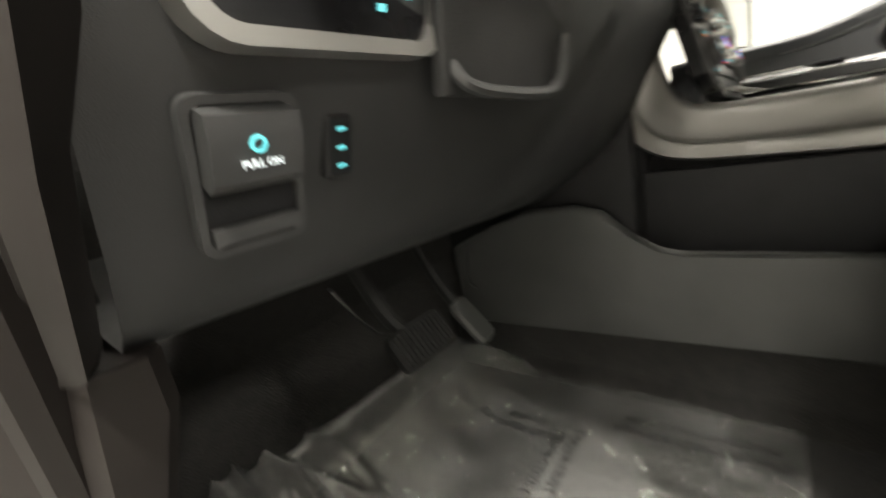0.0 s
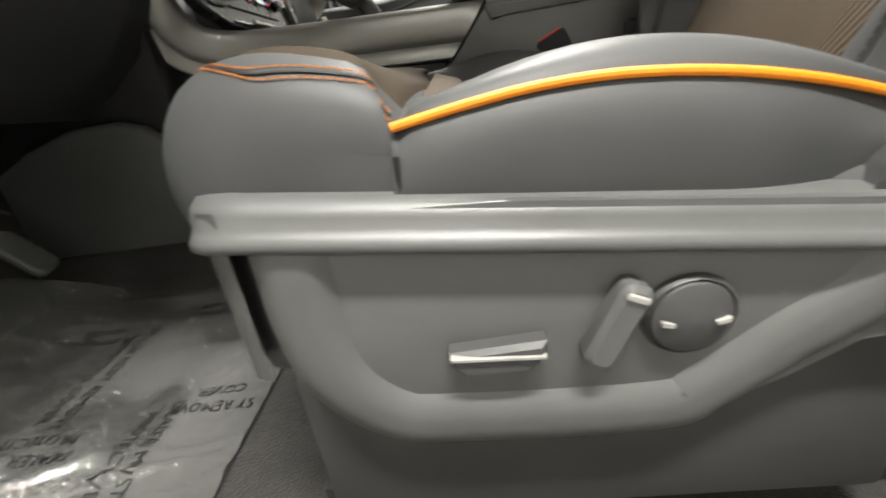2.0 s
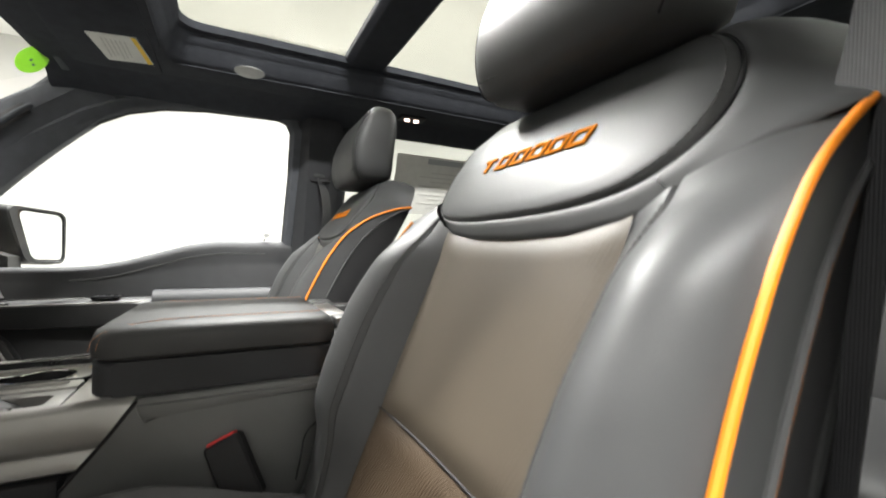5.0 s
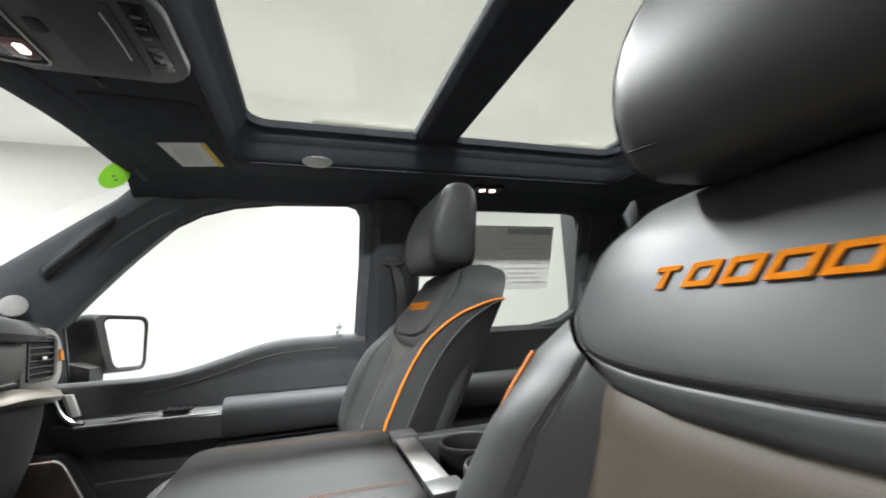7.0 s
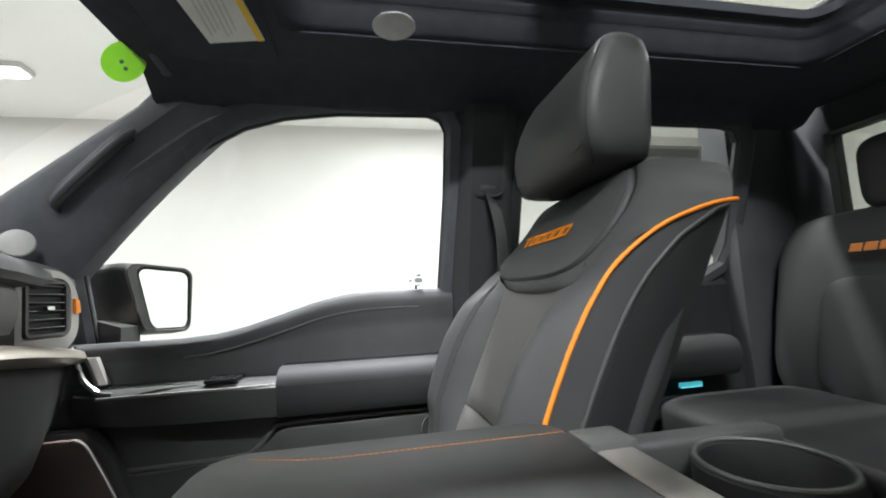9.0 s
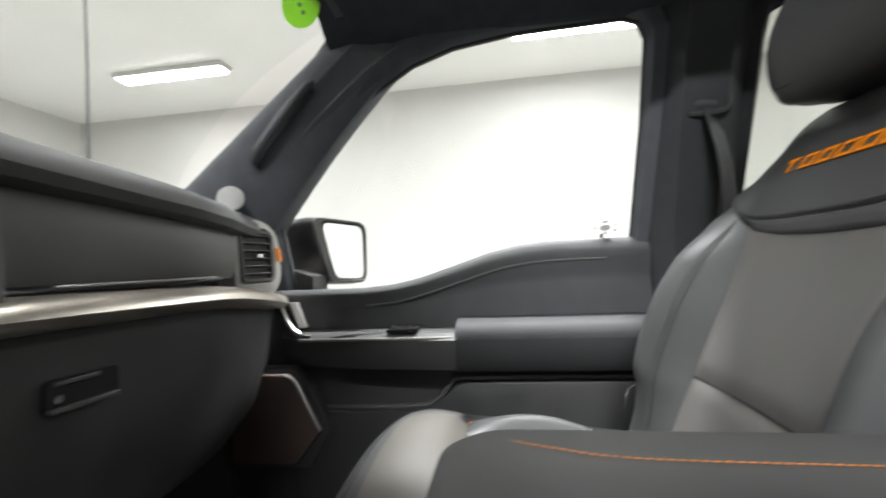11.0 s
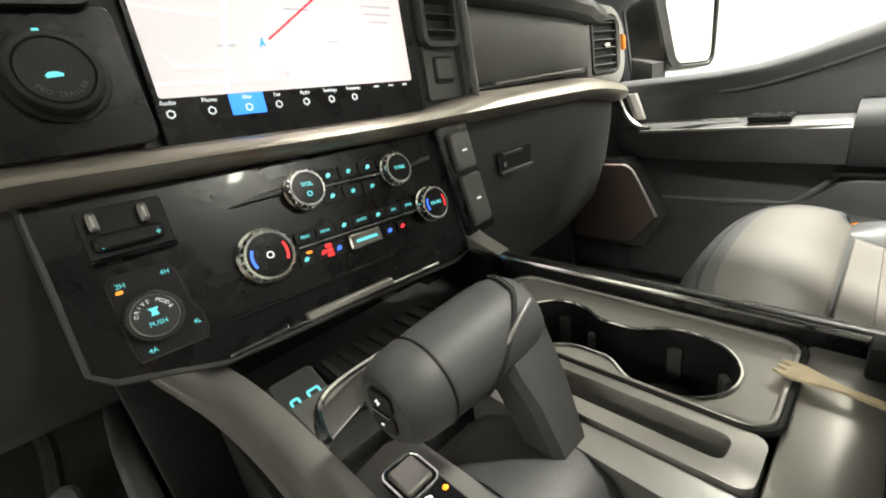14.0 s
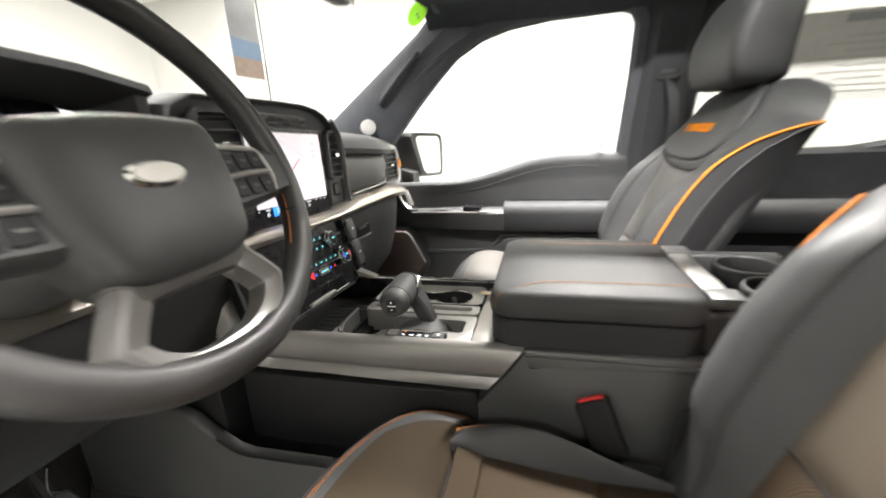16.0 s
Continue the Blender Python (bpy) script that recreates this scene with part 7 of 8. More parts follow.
def make_seat(cx, out, full):
    """A front seat at cx; out is the sign of its outer side; full: with the switch panel that the open door shows."""
    who = "driver_seat" if full else "passenger_seat"
    seat = thing(who, "dark leather front seat with taupe inserts and orange piping", "car seat", (cx, -0.42, FLOOR), "front seats")

    # cushion: front block, inserts, bolsters
    at = Vector((cx, 0, 0))
    rings = []
    for i in range(37):
        u = 0.258 * math.sin(math.pi / 2 * (-1 + i / 18))
        rings.append([at + roll_at(u, y, z, 0.0, out) for y, z in FRONT])
    part("front_cushion", loft(rings), LEATHER, seat, "dark leather front roll")

    def roll_w(t):
        return 0.226 - 0.05 * max(0.0, (t - 0.45) / 0.55) ** 2.5

    def fi(s, t):
        y, z = roll_path(t * 0.56)
        u = mix(-roll_w(t), roll_w(t), s)
        p = roll_at(u, y, z, 0.0, out)
        n = Vector((0, ease(t, 0.45, 1.0), 1.0 - 0.7 * ease(t, 0.45, 1.0))).normalized()
        return at + p + n * (puff(s, t, 0.0062, 0.05) - 0.0022)
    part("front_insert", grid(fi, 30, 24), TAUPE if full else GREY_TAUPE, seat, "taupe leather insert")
    # the double seam that runs round the front roll
    def seam_row(du, dt, lift):
        side = [(0.238 + du, 0.05 + 0.43 * q / 14) for q in range(15)]
        front = []
        for q in range(1, 60):
            c, d = math.cos(math.pi * q / 60), math.sin(math.pi * q / 60)
            front.append(((0.238 + du) * math.copysign(abs(c) ** 0.6, c), 0.48 + (0.17 + dt) * d ** 0.9))
        line = side + front + [(-u, t) for u, t in side[::-1]]
        return [at + roll_at(out * u, *roll_path(t), lift, out) + Vector((out * u * 0.004, 0.0012 * ease(t, 0.4, 0.6), 0)) for u, t in line]
    for du, dt in ((0.0, 0.0), (0.0075, 0.032)):
        part("stitching", stitches(seam_row(du, dt, 0.0003), 0.0052, 0.0040, 0.0006), ORANGE_THREAD if full else DARK_THREAD, seat, "orange stitching" if full else "dark stitching")
    part("roll_seam", tube(seam_row(0.0038, 0.016, -0.0004), 0.0011, 5), BLACK, seat)

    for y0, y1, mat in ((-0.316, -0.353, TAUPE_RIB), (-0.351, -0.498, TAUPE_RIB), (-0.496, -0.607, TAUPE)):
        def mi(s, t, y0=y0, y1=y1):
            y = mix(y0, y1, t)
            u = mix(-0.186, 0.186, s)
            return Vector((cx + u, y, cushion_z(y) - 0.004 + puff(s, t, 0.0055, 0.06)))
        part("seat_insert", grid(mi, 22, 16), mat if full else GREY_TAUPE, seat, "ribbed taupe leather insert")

    def bol_curve(s, yy):
        """Across a bolster, from the insert over the ridge to the bottom of its side."""
        z0, pz = cushion_z(yy), pipe_z(yy)
        b = math.sin(math.pi * min(1, max(0, (-0.305 - yy) / 0.30)))
        pts = ((0.180, z0 - 0.012), (0.188, z0 + 0.0), (0.203, mix(z0, pz, 0.6) + 0.006), (0.220, pz + 0.010 * b + 0.004), (0.233, pz + 0.013 * b + 0.003), (0.245, pz + 0.006 + 0.004 * b), (0.252, pz), (0.260, pz - 0.014), (0.262, mix(pz, 0.385, 0.5)), (0.258, 0.385))
        f = s * (len(pts) - 1)
        i = min(int(f), len(pts) - 2)
        p = [pts[min(max(j, 0), len(pts) - 1)] for j in (i - 1, i, i + 1, i + 2)]
        t = f - i
        q = [0.5 * (2 * p[1][k] + (p[2][k] - p[0][k]) * t + (2 * p[0][k] - 5 * p[1][k] + 4 * p[2][k] - p[3][k]) * t * t + (3 * p[1][k] - p[0][k] - 3 * p[2][k] + p[3][k]) * t ** 3) for k in (0, 1)]
        return q[0], q[1]
    def inner_u(y):
        return ramp(y, (-0.61, 0.188), (-0.52, 0.192), (-0.48, 0.202), (-0.43, 0.220), (-0.38, 0.226), (-0.34, 0.222), (-0.30, 0.216))

    def inner_z(y):
        return ramp(y, (-0.61, 0.420), (-0.52, 0.432), (-0.48, 0.442), (-0.43, 0.451), (-0.38, 0.453), (-0.34, 0.449), (-0.30, 0.441))
    for s in (-1, 1):
        def bo(a, t, s=s):
            y = mix(-0.306, -0.604, t)
            u, dz = bol_curve(a, y)
            if s == out:   # its outer rear end draws in towards the recliner
                u -= 0.032 * ease(-y, 0.46, 0.61) * ease(a, 0.25, 0.8)
            if s != out:   # the inner bolster is lower and slimmer
                u, dz = 0.180 + (u - 0.180) * (inner_u(y) - 0.180) / 0.072, dz + (inner_z(y) - pipe_z(y)) * ease(a, 0.1, 0.55)
            return Vector((cx + s * u, y, dz - (0.006 * (1 - min(1, t / 0.04)) if t < 0.04 else 0)))
        part("seat_bolster", grid(bo, 26, 26), LEATHER, seat, "dark leather side bolster")
        row = []
        for i in range(25):
            y = mix(-0.308, -0.588 if s == out else -0.49, i / 24)
            row.append((cx + s * (0.2535 - 0.024 * ease(-y, 0.46, 0.61) if s == out else inner_u(y) + 0.001), y, (pipe_z(y) if s == out else inner_z(y)) + 0.001))
        part("piping", tube(row, 0.0024, 10), ORANGE, seat, "bright orange piping")
        part("side_seam", tube([(cx + s * 0.2605, -0.309, z) for z in (0.385, 0.41, 0.436)], 0.0016, 6), BLACK, seat)
    low = 0.0 if full else 0.042   # the passenger cushion is set lower
    if low:
        for ob in seat.children:
            ob.data.transform(Matrix.Translation((0, 0, -low)))
    part("seat_pan", box(cx - 0.255, cx + 0.255, -0.60, -0.20, 0.30 - low, 0.405 - low, 0.02, 3), PLASTIC, seat)
    part("riser", box(cx - 0.22, cx + 0.22, -0.58, -0.24, FLOOR + 0.03, 0.31, 0.012, 2), BLACK, seat, "black seat riser")
    for dx in (-0.21, 0.21):
        part("seat_rail", box(cx + dx - 0.02, cx + dx + 0.02, -0.66, -0.20, FLOOR, FLOOR + 0.032, 0.004), RUBBER, seat)

    # backrest core
    bx = cx + (0.0 if full else -0.034)   # the passenger's backrest sits a little inboard of its cushion
    rings = []
    for j in range(25):
        v = mix(-0.02 - low, 0.612, j / 24)
        w = ramp(v, (-0.07, 0.20), (-0.02, 0.230), (0.02, 0.240), (0.10, 0.246), (0.30, 0.245), (0.40, 0.244), (0.46, 0.244), (0.52, 0.240), (0.56, 0.225), (0.59, 0.205), (0.605, 0.175), (0.612, 0.14))
        f = ramp(v, (-0.02, -0.05), (0.02, -0.024), (0.38, -0.030), (0.43, -0.055), (0.50, -0.090), (0.56, -0.096), (0.60, -0.085), (0.612, -0.092))
        bk_ = ramp(v, (-0.02, -0.07), (0.05, -0.095), (0.30, -0.115), (0.50, -0.124), (0.58, -0.122), (0.60, -0.112), (0.612, -0.104))
        mh, hh = (f + bk_) / 2, (f - bk_) / 2
        ring_ = []
        for i in range(36):
            t = 2 * math.pi * i / 36
            c, s_ = math.cos(t), math.sin(t)
            ring_.append(back_at(bx, w * math.copysign(abs(c) ** 0.42, c), v, mh + hh * math.copysign(abs(s_) ** 0.5, s_)))
        rings.append(ring_)
    part("backrest_shell", loft(rings), LEATHER, seat, "dark leather backrest shell")

    def insert_panel(v0, v1, amp):
        def f(s, t):
            u = mix(-1, 1, s)
            va, vb_ = v0 - 0.002 * u * u if v0 > 0.05 else v0, v1 - 0.002 * u * u if v1 < 0.3 else seam_low(u * insert_u(v1))
            v = mix(va, vb_, t)
            return back_at(bx, u * insert_u(v), v, -0.014 + puff(s, t, amp, 0.12) + 0.007 * abs(u) ** 3 + 0.003 * ease(v, 0.33, 0.37))
        return grid(f, 26, 24)
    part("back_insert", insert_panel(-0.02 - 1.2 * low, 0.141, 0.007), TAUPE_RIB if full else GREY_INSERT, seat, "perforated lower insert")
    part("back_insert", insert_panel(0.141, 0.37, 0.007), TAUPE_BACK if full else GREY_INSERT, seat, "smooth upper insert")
    part("insert_seam", tube([back_at(bx, q * 0.131, 0.141 - 0.002 * q * q, -0.0115 + 0.006 * abs(q) ** 3) for q in [-1 + i / 10 for i in range(21)]], 0.0012, 5), BLACK, seat)
    for s in (-1, 1):
        def bb(a, t, s=s):
            u1 = 0.253
            v = mix(-0.035 - 1.2 * low, seam_low(mix(insert_u(0.37), u1, a)), t)
            u0, u1 = insert_u(v) - 0.006, pipe_u(v)
            hp_ = pipe_h(v)
            fat = ramp(v, (0, 0.020), (0.10, 0.033), (0.24, 0.035), (0.31, 0.026), (0.37, 0.010), (0.44, 0.004))
            h = mix(-0.010, hp_, a) + (fat + 0.012 * ease(v, 0.02, 0.12) * (1 - ease(v, 0.30, 0.42))) * math.sin(math.pi * min(1, a ** 1.25 * 1.02)) ** 0.8
            seam = 0.005 * math.exp(-((a - 0.33) / 0.020) ** 2) + 0.002 * math.exp(-((a - 0.0) / 0.02) ** 2)
            return back_at(bx, s * mix(u0, u1, a), v, h - seam)
        part("back_bolster", grid(bb, 40, 40), LEATHER, seat, "dark leather back bolster")
        for a in (0.30, 0.36):
            part("stitching", stitches([bb(a, i / 40) + VN * 0.0008 for i in range(1, 40)], 0.0068, 0.005, 0.0008), DARK_THREAD, seat)
        part("flap_seam", tube(spline([back_at(bx, s * a, b, c) for a, b, c in ((0.205, 0.010, 0.026), (0.208, 0.040, 0.033), (0.220, 0.056, 0.034), (0.242, 0.066, 0.024), (0.262, 0.074, 0.006))], 5), 0.0014, 5), BLACK, seat)

        def sd(a, t, s=s):
            v = mix(-0.03 - 1.2 * low, 0.525, t)
            return back_at(bx, s * (pipe_u(v) + 0.004 * math.sin(math.pi * a) - 0.012 * a), v, mix(pipe_h(v), mix(-0.085, -0.115, t), a))
        part("back_gusset", grid(lambda a, t: sd(0.33 * a, t), 6, 30), LEATHER, seat, "dark leather gusset beside the piping")
        part("back_side", grid(lambda a, t: sd(0.33 + 0.67 * a, t), 8, 30), BLACK_LEATHER, seat, "black leather side panel")
        row = [back_at(bx, s * (a + 0.0015), b, c + (0.001 if full or s != out else -0.014)) for a, b, c in (PIPE_BACK[:-3] if full and s != out else PIPE_BACK)]
        part("piping", tube(spline(row, 6), 0.0027, 8), ORANGE, seat, "bright orange piping")
        part("stitching", stitches([sd(0.37, i / 30) + Vector((s * 0.0012, 0, 0)) for i in range(31)], 0.0048, 0.0038, 0.0006), ORANGE_THREAD if s == out else DARK_THREAD, seat)
        part("welt", tube([sd(0.32, i / 24) + Vector((s * 0.001, 0, 0)) for i in range(25)], 0.0028, 6), LEATHER, seat)

    # the inner shoulder of the driver's backrest is the fuller one
    def flank(u, v):
        if full and u * out < 0:
            return ramp(v, (0.40, 0.254), (0.44, 0.264), (0.52, 0.265), (0.54, 0.254), (0.56, 0.230), (0.585, 0.208), (0.60, 0.186), (0.607, 0.165))
        return shoulder_w(v)

    def crown(u, v):
        if full and u * out < 0:
            mid = top_h(0.0, v)
            q = min(1.0, max(0.0, (abs(u) - 0.14) / (flank(u, v) - 0.14)))
            return mix(mid, mid - 0.014, q ** 2) - 0.05 * q ** 12
        return top_h(u, v)
    # the band that wraps round the shoulder panel, down to its lower seam and out over the shoulders
    count = 120
    inner_line, outer_line = [], []
    for i in range(count):
        p, q = SHOULDER[i * len(SHOULDER) // count], None
        inner_line.append(p)
        dx, dy = p[0] - 0.028, p[1] - 0.480
        lo_, hi_ = 1.0, 2.6
        for _ in range(26):   # the first place along this ray that lies past the outer edge
            m_ = (lo_ + hi_) / 2
            x_, y_ = 0.028 + dx * m_, 0.480 + dy * m_
            if abs(x_) > flank(x_, y_) or y_ < seam_low(x_) or y_ > 0.607:
                hi_ = m_
            else:
                lo_ = m_
        outer_line.append((0.028 + dx * lo_, 0.480 + dy * lo_))

    def band(i, k, lift):
        (a, b), (c, d) = inner_line[i % count], outer_line[i % count]
        u, v = mix(a, c, k), mix(b, d, k)
        return back_at(bx, u, v, crown(u, v) + lift)
    wrap_rows = [[band(i, k, d) for i in range(count)] for k, d in ((-0.03, -0.004), (0.02, 0.0045), (0.10, 0.0085), (0.25, 0.0095), (0.5, 0.0075), (0.75, 0.005), (0.93, 0.003), (1.0, 0.0))]
    part("shoulder_band", loft(wrap_rows, False), LEATHER, seat, "dark leather band round the shoulder panel", smooth=60)

    def shp(k, d):
        return [back_at(bx, 0.028 + (a - 0.028) * k, 0.490 + (b - 0.490) * k, crown(0.028 + (a - 0.028) * k, 0.490 + (b - 0.490) * k) + d) for a, b in SHOULDER]
    part("shoulder_panel", loft([shp(k, d) for k, d in ((1.0, -0.006), (1.0, 0.0045), (0.990, 0.0085), (0.970, 0.0105), (0.93, 0.0115), (0.8, 0.012), (0.6, 0.012), (0.4, 0.012), (0.2, 0.012), (0.05, 0.012))]), LEATHER, seat, "dark leather shoulder panel", smooth=60)
    part("panel_welt", tube(shp(1.004, 0.0062), 0.0016, 6, True), BLACK, seat)
    part("stitching", stitches(shp(0.965, 0.0112), 0.0068, 0.005, 0.0008), DARK_THREAD, seat)
    for s in (-1, 1):   # the short seam that ties the band to the shoulder
        part("tie_seam", tube(spline([back_at(bx, 0.015 + s * a, b, crown(0.015 + s * a, b) + c) for a, b, c in ((0.166, 0.407, 0.0065), (0.174, 0.398, 0.0105), (0.182, 0.391, 0.008))], 4), 0.0013, 5), LEATHER, seat)
    # embroidery on the shoulder panel: plain orange blocks
    mid = back_at(bx, 0.031, 0.471, crown(0.0, 0.471) + 0.0128)
    slope = (back_at(bx, 0, 0.50, crown(0, 0.50)) - back_at(bx, 0, 0.456, crown(0, 0.456))).normalized()
    emf = on(mid, slope.cross(Vector((1, 0, 0))), slope)
    for k in range(6):
        a0, w, sk = -0.092 + 0.0312 * k, (0.025 if k < 3 else 0.027), 0.006
        if k == 0:
            part("embroidered_block", slab(emf, [(a0 + 0.007, -0.011), (a0 + 0.0135, -0.011), (a0 + 0.017, 0.006), (a0 + 0.0245, 0.006), (a0 + 0.0255, 0.011), (a0 + 0.002, 0.011), (a0 + 0.001, 0.006), (a0 + 0.0105, 0.006)], 0.0, 0.0010, 0.0004), EMBROIDERY, seat, "orange embroidered block", smooth=0)
        else:
            part("embroidered_block", ring(emf, [(a0, -0.011), (a0 + w, -0.011), (a0 + w + sk, 0.011), (a0 + sk, 0.011)], [(a0 + 0.0065, -0.0062), (a0 + w - 0.0045, -0.0062), (a0 + w + sk - 0.0065, 0.0062), (a0 + sk + 0.0045, 0.0062)], 0.0, 0.0010), EMBROIDERY, seat, "orange embroidered block", smooth=0)

    # head restraint: a wedge with a curved front and flat flanks
    hy, hz = 0.030, 0.0
    HEAD = ((0.930, 0.215, 0.060, -0.858), (0.934, 0.262, 0.092, -0.845), (0.944, 0.288, 0.108, -0.836), (0.970, 0.302, 0.118, -0.829), (1.005, 0.306, 0.122, -0.827), (1.04, 0.306, 0.121, -0.832), (1.075, 0.302, 0.114, -0.844), (1.105, 0.294, 0.102, -0.858), (1.128, 0.282, 0.086, -0.872), (1.142, 0.262, 0.066, -0.884), (1.149, 0.232, 0.042, -0.897))
    head = []
    for z, w, d, yf in HEAD:
        row = []
        for a, b in rrect(w, d, min(0.032, d * 0.42), 7):
            row.append((bx + a, yf - d / 2 + b + hy - (0.012 * max(0.0, 1 - (a / 0.15) ** 2) - 0.004 if b > 0 else 0.0), z + hz))
        head.append(row)
    part("headrest", loft(head), LEATHER, seat, "dark leather head restraint", smooth=60)
    for sx in (-1, 1):
        part("headrest_seam", tube(spline([(bx + sx * (w / 2 - 0.010), yf - 0.006 + hy, z + hz) for z, w, d, yf in HEAD[1:9]], 4), 0.0012, 5), BLACK, seat)
    part("headrest_seam", tube(spline([(bx + q * 0.128, -0.8305 + hy - 0.008 * (1 - q * q), 0.954 + hz + 0.006 * q * q) for q in (-1, -0.8, -0.5, 0, 0.5, 0.8, 1)], 4), 0.0012, 5), BLACK, seat)
    for dx in (-0.085, 0.085):
        part("headrest_post", tube([(bx + dx, -0.888, 0.92), (bx + dx, -0.880, 1.0)], 0.0062, 12), CHROME, seat, "chrome post")
        part("post_sleeve", turned([(0.013, 0.0), (0.014, 0.006), (0.010, 0.012), (0.007, 0.0125)], (bx + dx, -0.893, 0.934), (0, -0.1, 1), 16), BLACK, seat)
    if not full:
        part("side_shield", prism([(-0.225, 0.42), (-0.69, 0.376), (-0.66, 0.30), (-0.45, 0.245), (-0.29, 0.258), (-0.245, 0.30)], "x", cx + out * 0.262, cx + out * 0.292, 0.008), PLASTIC_GREY, seat)
        part("side_shield", prism([(-0.225, 0.40), (-0.66, 0.37), (-0.60, 0.26), (-0.29, 0.258), (-0.245, 0.30)], "x", cx - out * 0.262, cx - out * 0.255, 0.002), PLASTIC, seat)
        return seat

    # outer shield with the seat switches
    X0, X1 = cx + out * 0.235, cx + out * 0.270
    shield = [(-0.226, 0.424), (-0.36, 0.412), (-0.53, 0.396), (-0.695, 0.376), (-0.682, 0.352), (-0.662, 0.318), (-0.60, 0.320), (-0.542, 0.322), (-0.505, 0.297), (-0.470, 0.262), (-0.450, 0.254), (-0.305, 0.256), (-0.280, 0.264), (-0.248, 0.292), (-0.230, 0.312)]
    sd_ = part("side_shield", prism(shield, "x", min(X0, X1), max(X0, X1), 0.008, 3), PLASTIC_GREY, seat, "grey moulded side shield")
    def ledge(y, drop=0.0, draw=0.0):
        """A section of the ledge: a flat top, a rounded shoulder and a lip along its foot."""
        zt = ramp(y, (-0.698, 0.377), (-0.53, 0.397), (-0.36, 0.413), (-0.226, 0.426)) - drop
        return [(cx + out * (x - draw * (x > 0.24)), y, zt + dz) for x, dz in ((0.222, 0.0), (0.250, 0.001), (0.262, 0.0), (0.269, -0.003), (0.2725, -0.008), (0.2735, -0.013), (0.2765, -0.0155), (0.2795, -0.018), (0.2800, -0.0215), (0.2775, -0.0245), (0.268, -0.0255), (0.222, -0.0255))]
    part("shield_ledge", loft([ledge(-0.1965, 0.008, 0.032), ledge(-0.1985, 0.0035, 0.019), ledge(-0.2035, 0.0012, 0.009), ledge(-0.212, 0.0003, 0.003), ledge(-0.224, 0.0, 0.0005)] + [ledge(-0.235 - 0.0225 * k) for k in range(21)] + [ledge(-0.698)]), PLASTIC_GREY, sd_, smooth=60)
    rimp = [(p.x, p.y) for p in spline([(-0.250, 0.404, 0), (-0.250, 0.345, 0), (-0.260, 0.310, 0), (-0.286, 0.284, 0), (-0.32, 0.277, 0), (-0.44, 0.275, 0), (-0.468, 0.288, 0), (-0.505, 0.318, 0), (-0.538, 0.342, 0), (-0.556, 0.368, 0)], 6)]
    rimb = [(p.x, p.y) for p in spline([(-0.505, 0.318, 0), (-0.530, 0.336, 0), (-0.60, 0.333, 0), (-0.662, 0.325, 0)], 6)]

    def raised_band(line, w, hgt):
        """A broad rounded band that stands out of the shield along a line."""
        rs_ = []
        for i, p in enumerate(line):
            a_, b_ = Vector(line[max(i - 1, 0)]), Vector(line[min(i + 1, len(line) - 1)])
            d = (b_ - a_).normalized()
            n = Vector((-d.y, d.x))
            rs_.append([(cx + out * (0.2695 + h * hgt), p[0] + n.x * w * q, p[1] + n.y * w * q) for q, h in ((-0.5, -0.5), (-0.47, 0.05), (-0.38, 0.45), (-0.24, 0.9), (-0.10, 1.0), (0.10, 1.0), (0.24, 0.9), (0.38, 0.45), (0.47, 0.05), (0.5, -0.5))])
        return loft(rs_)
    part("shield_rim", raised_band(rimp, 0.043, 0.007), PLASTIC_GREY, sd_, "broad raised rim")
    part("shield_rim", raised_band(rimb, 0.016, 0.006), PLASTIC_GREY, sd_)
    part("shield_front", loft([[(cx + out * (0.2725 - 0.034 * (1 - math.cos(q)) - 0.05 * k_), -0.2215 + 0.0235 * math.sin(q), z) for q, k_ in ((0.0, 0), (0.5, 0), (1.0, 0), (1.57, 0), (1.57, 1))] for z in (0.318, 0.36, 0.40, 0.416, 0.421)], False, False), PLASTIC_GREY, sd_, "rounded front end of the shield")
    rf = on((cx + out * 0.270, -0.349, 0.329), (out, 0, 0))
    part("tilt_switch", slab(rf, [(0.026 * out * -1, 0.008), (0.026 * out, 0.004), (0.026 * out, -0.004), (0.019 * out, -0.012), (-0.018 * out, -0.011), (-0.026 * out, 0.0)], -0.002, 0.011, 0.003), PLASTIC, seat, "grey tilt switch with a bright edge")
    part("switch_line", slab(rf, [(-0.025, 0.0036), (0.025, 0.0006), (0.025, -0.0012), (-0.025, 0.0016)], 0.008, 0.0128, 0.0006), PLASTIC_PALE, seat)
    lv_ = on((cx + out * 0.270, -0.410, 0.342), (out, 0, 0), (0, -0.42, 1))
    part("recline_lever", slab(lv_, rrect(0.0175, 0.052, 0.006, 4), -0.002, 0.013, 0.003), PLASTIC_GREY, seat, "satin grey recline lever")
    part("lever_line", slab(lv_, rrect(0.012, 0.004, 0.0015, 2, 0.0, 0.020), 0.009, 0.0142, 0.0008), PLASTIC_PALE, seat)
    kc = (cx + out * 0.269, -0.449, 0.341)
    part("lumbar_dial", turned([(0.024, 0.0), (0.024, 0.004), (0.0225, 0.006), (0.0215, 0.0045), (0.0205, 0.007), (0.018, 0.0082), (0.0, 0.011)], kc, (out, 0, 0), 36), PLASTIC, seat, "round dark lumbar dial")
    kf = on(kc, (out, 0, 0))
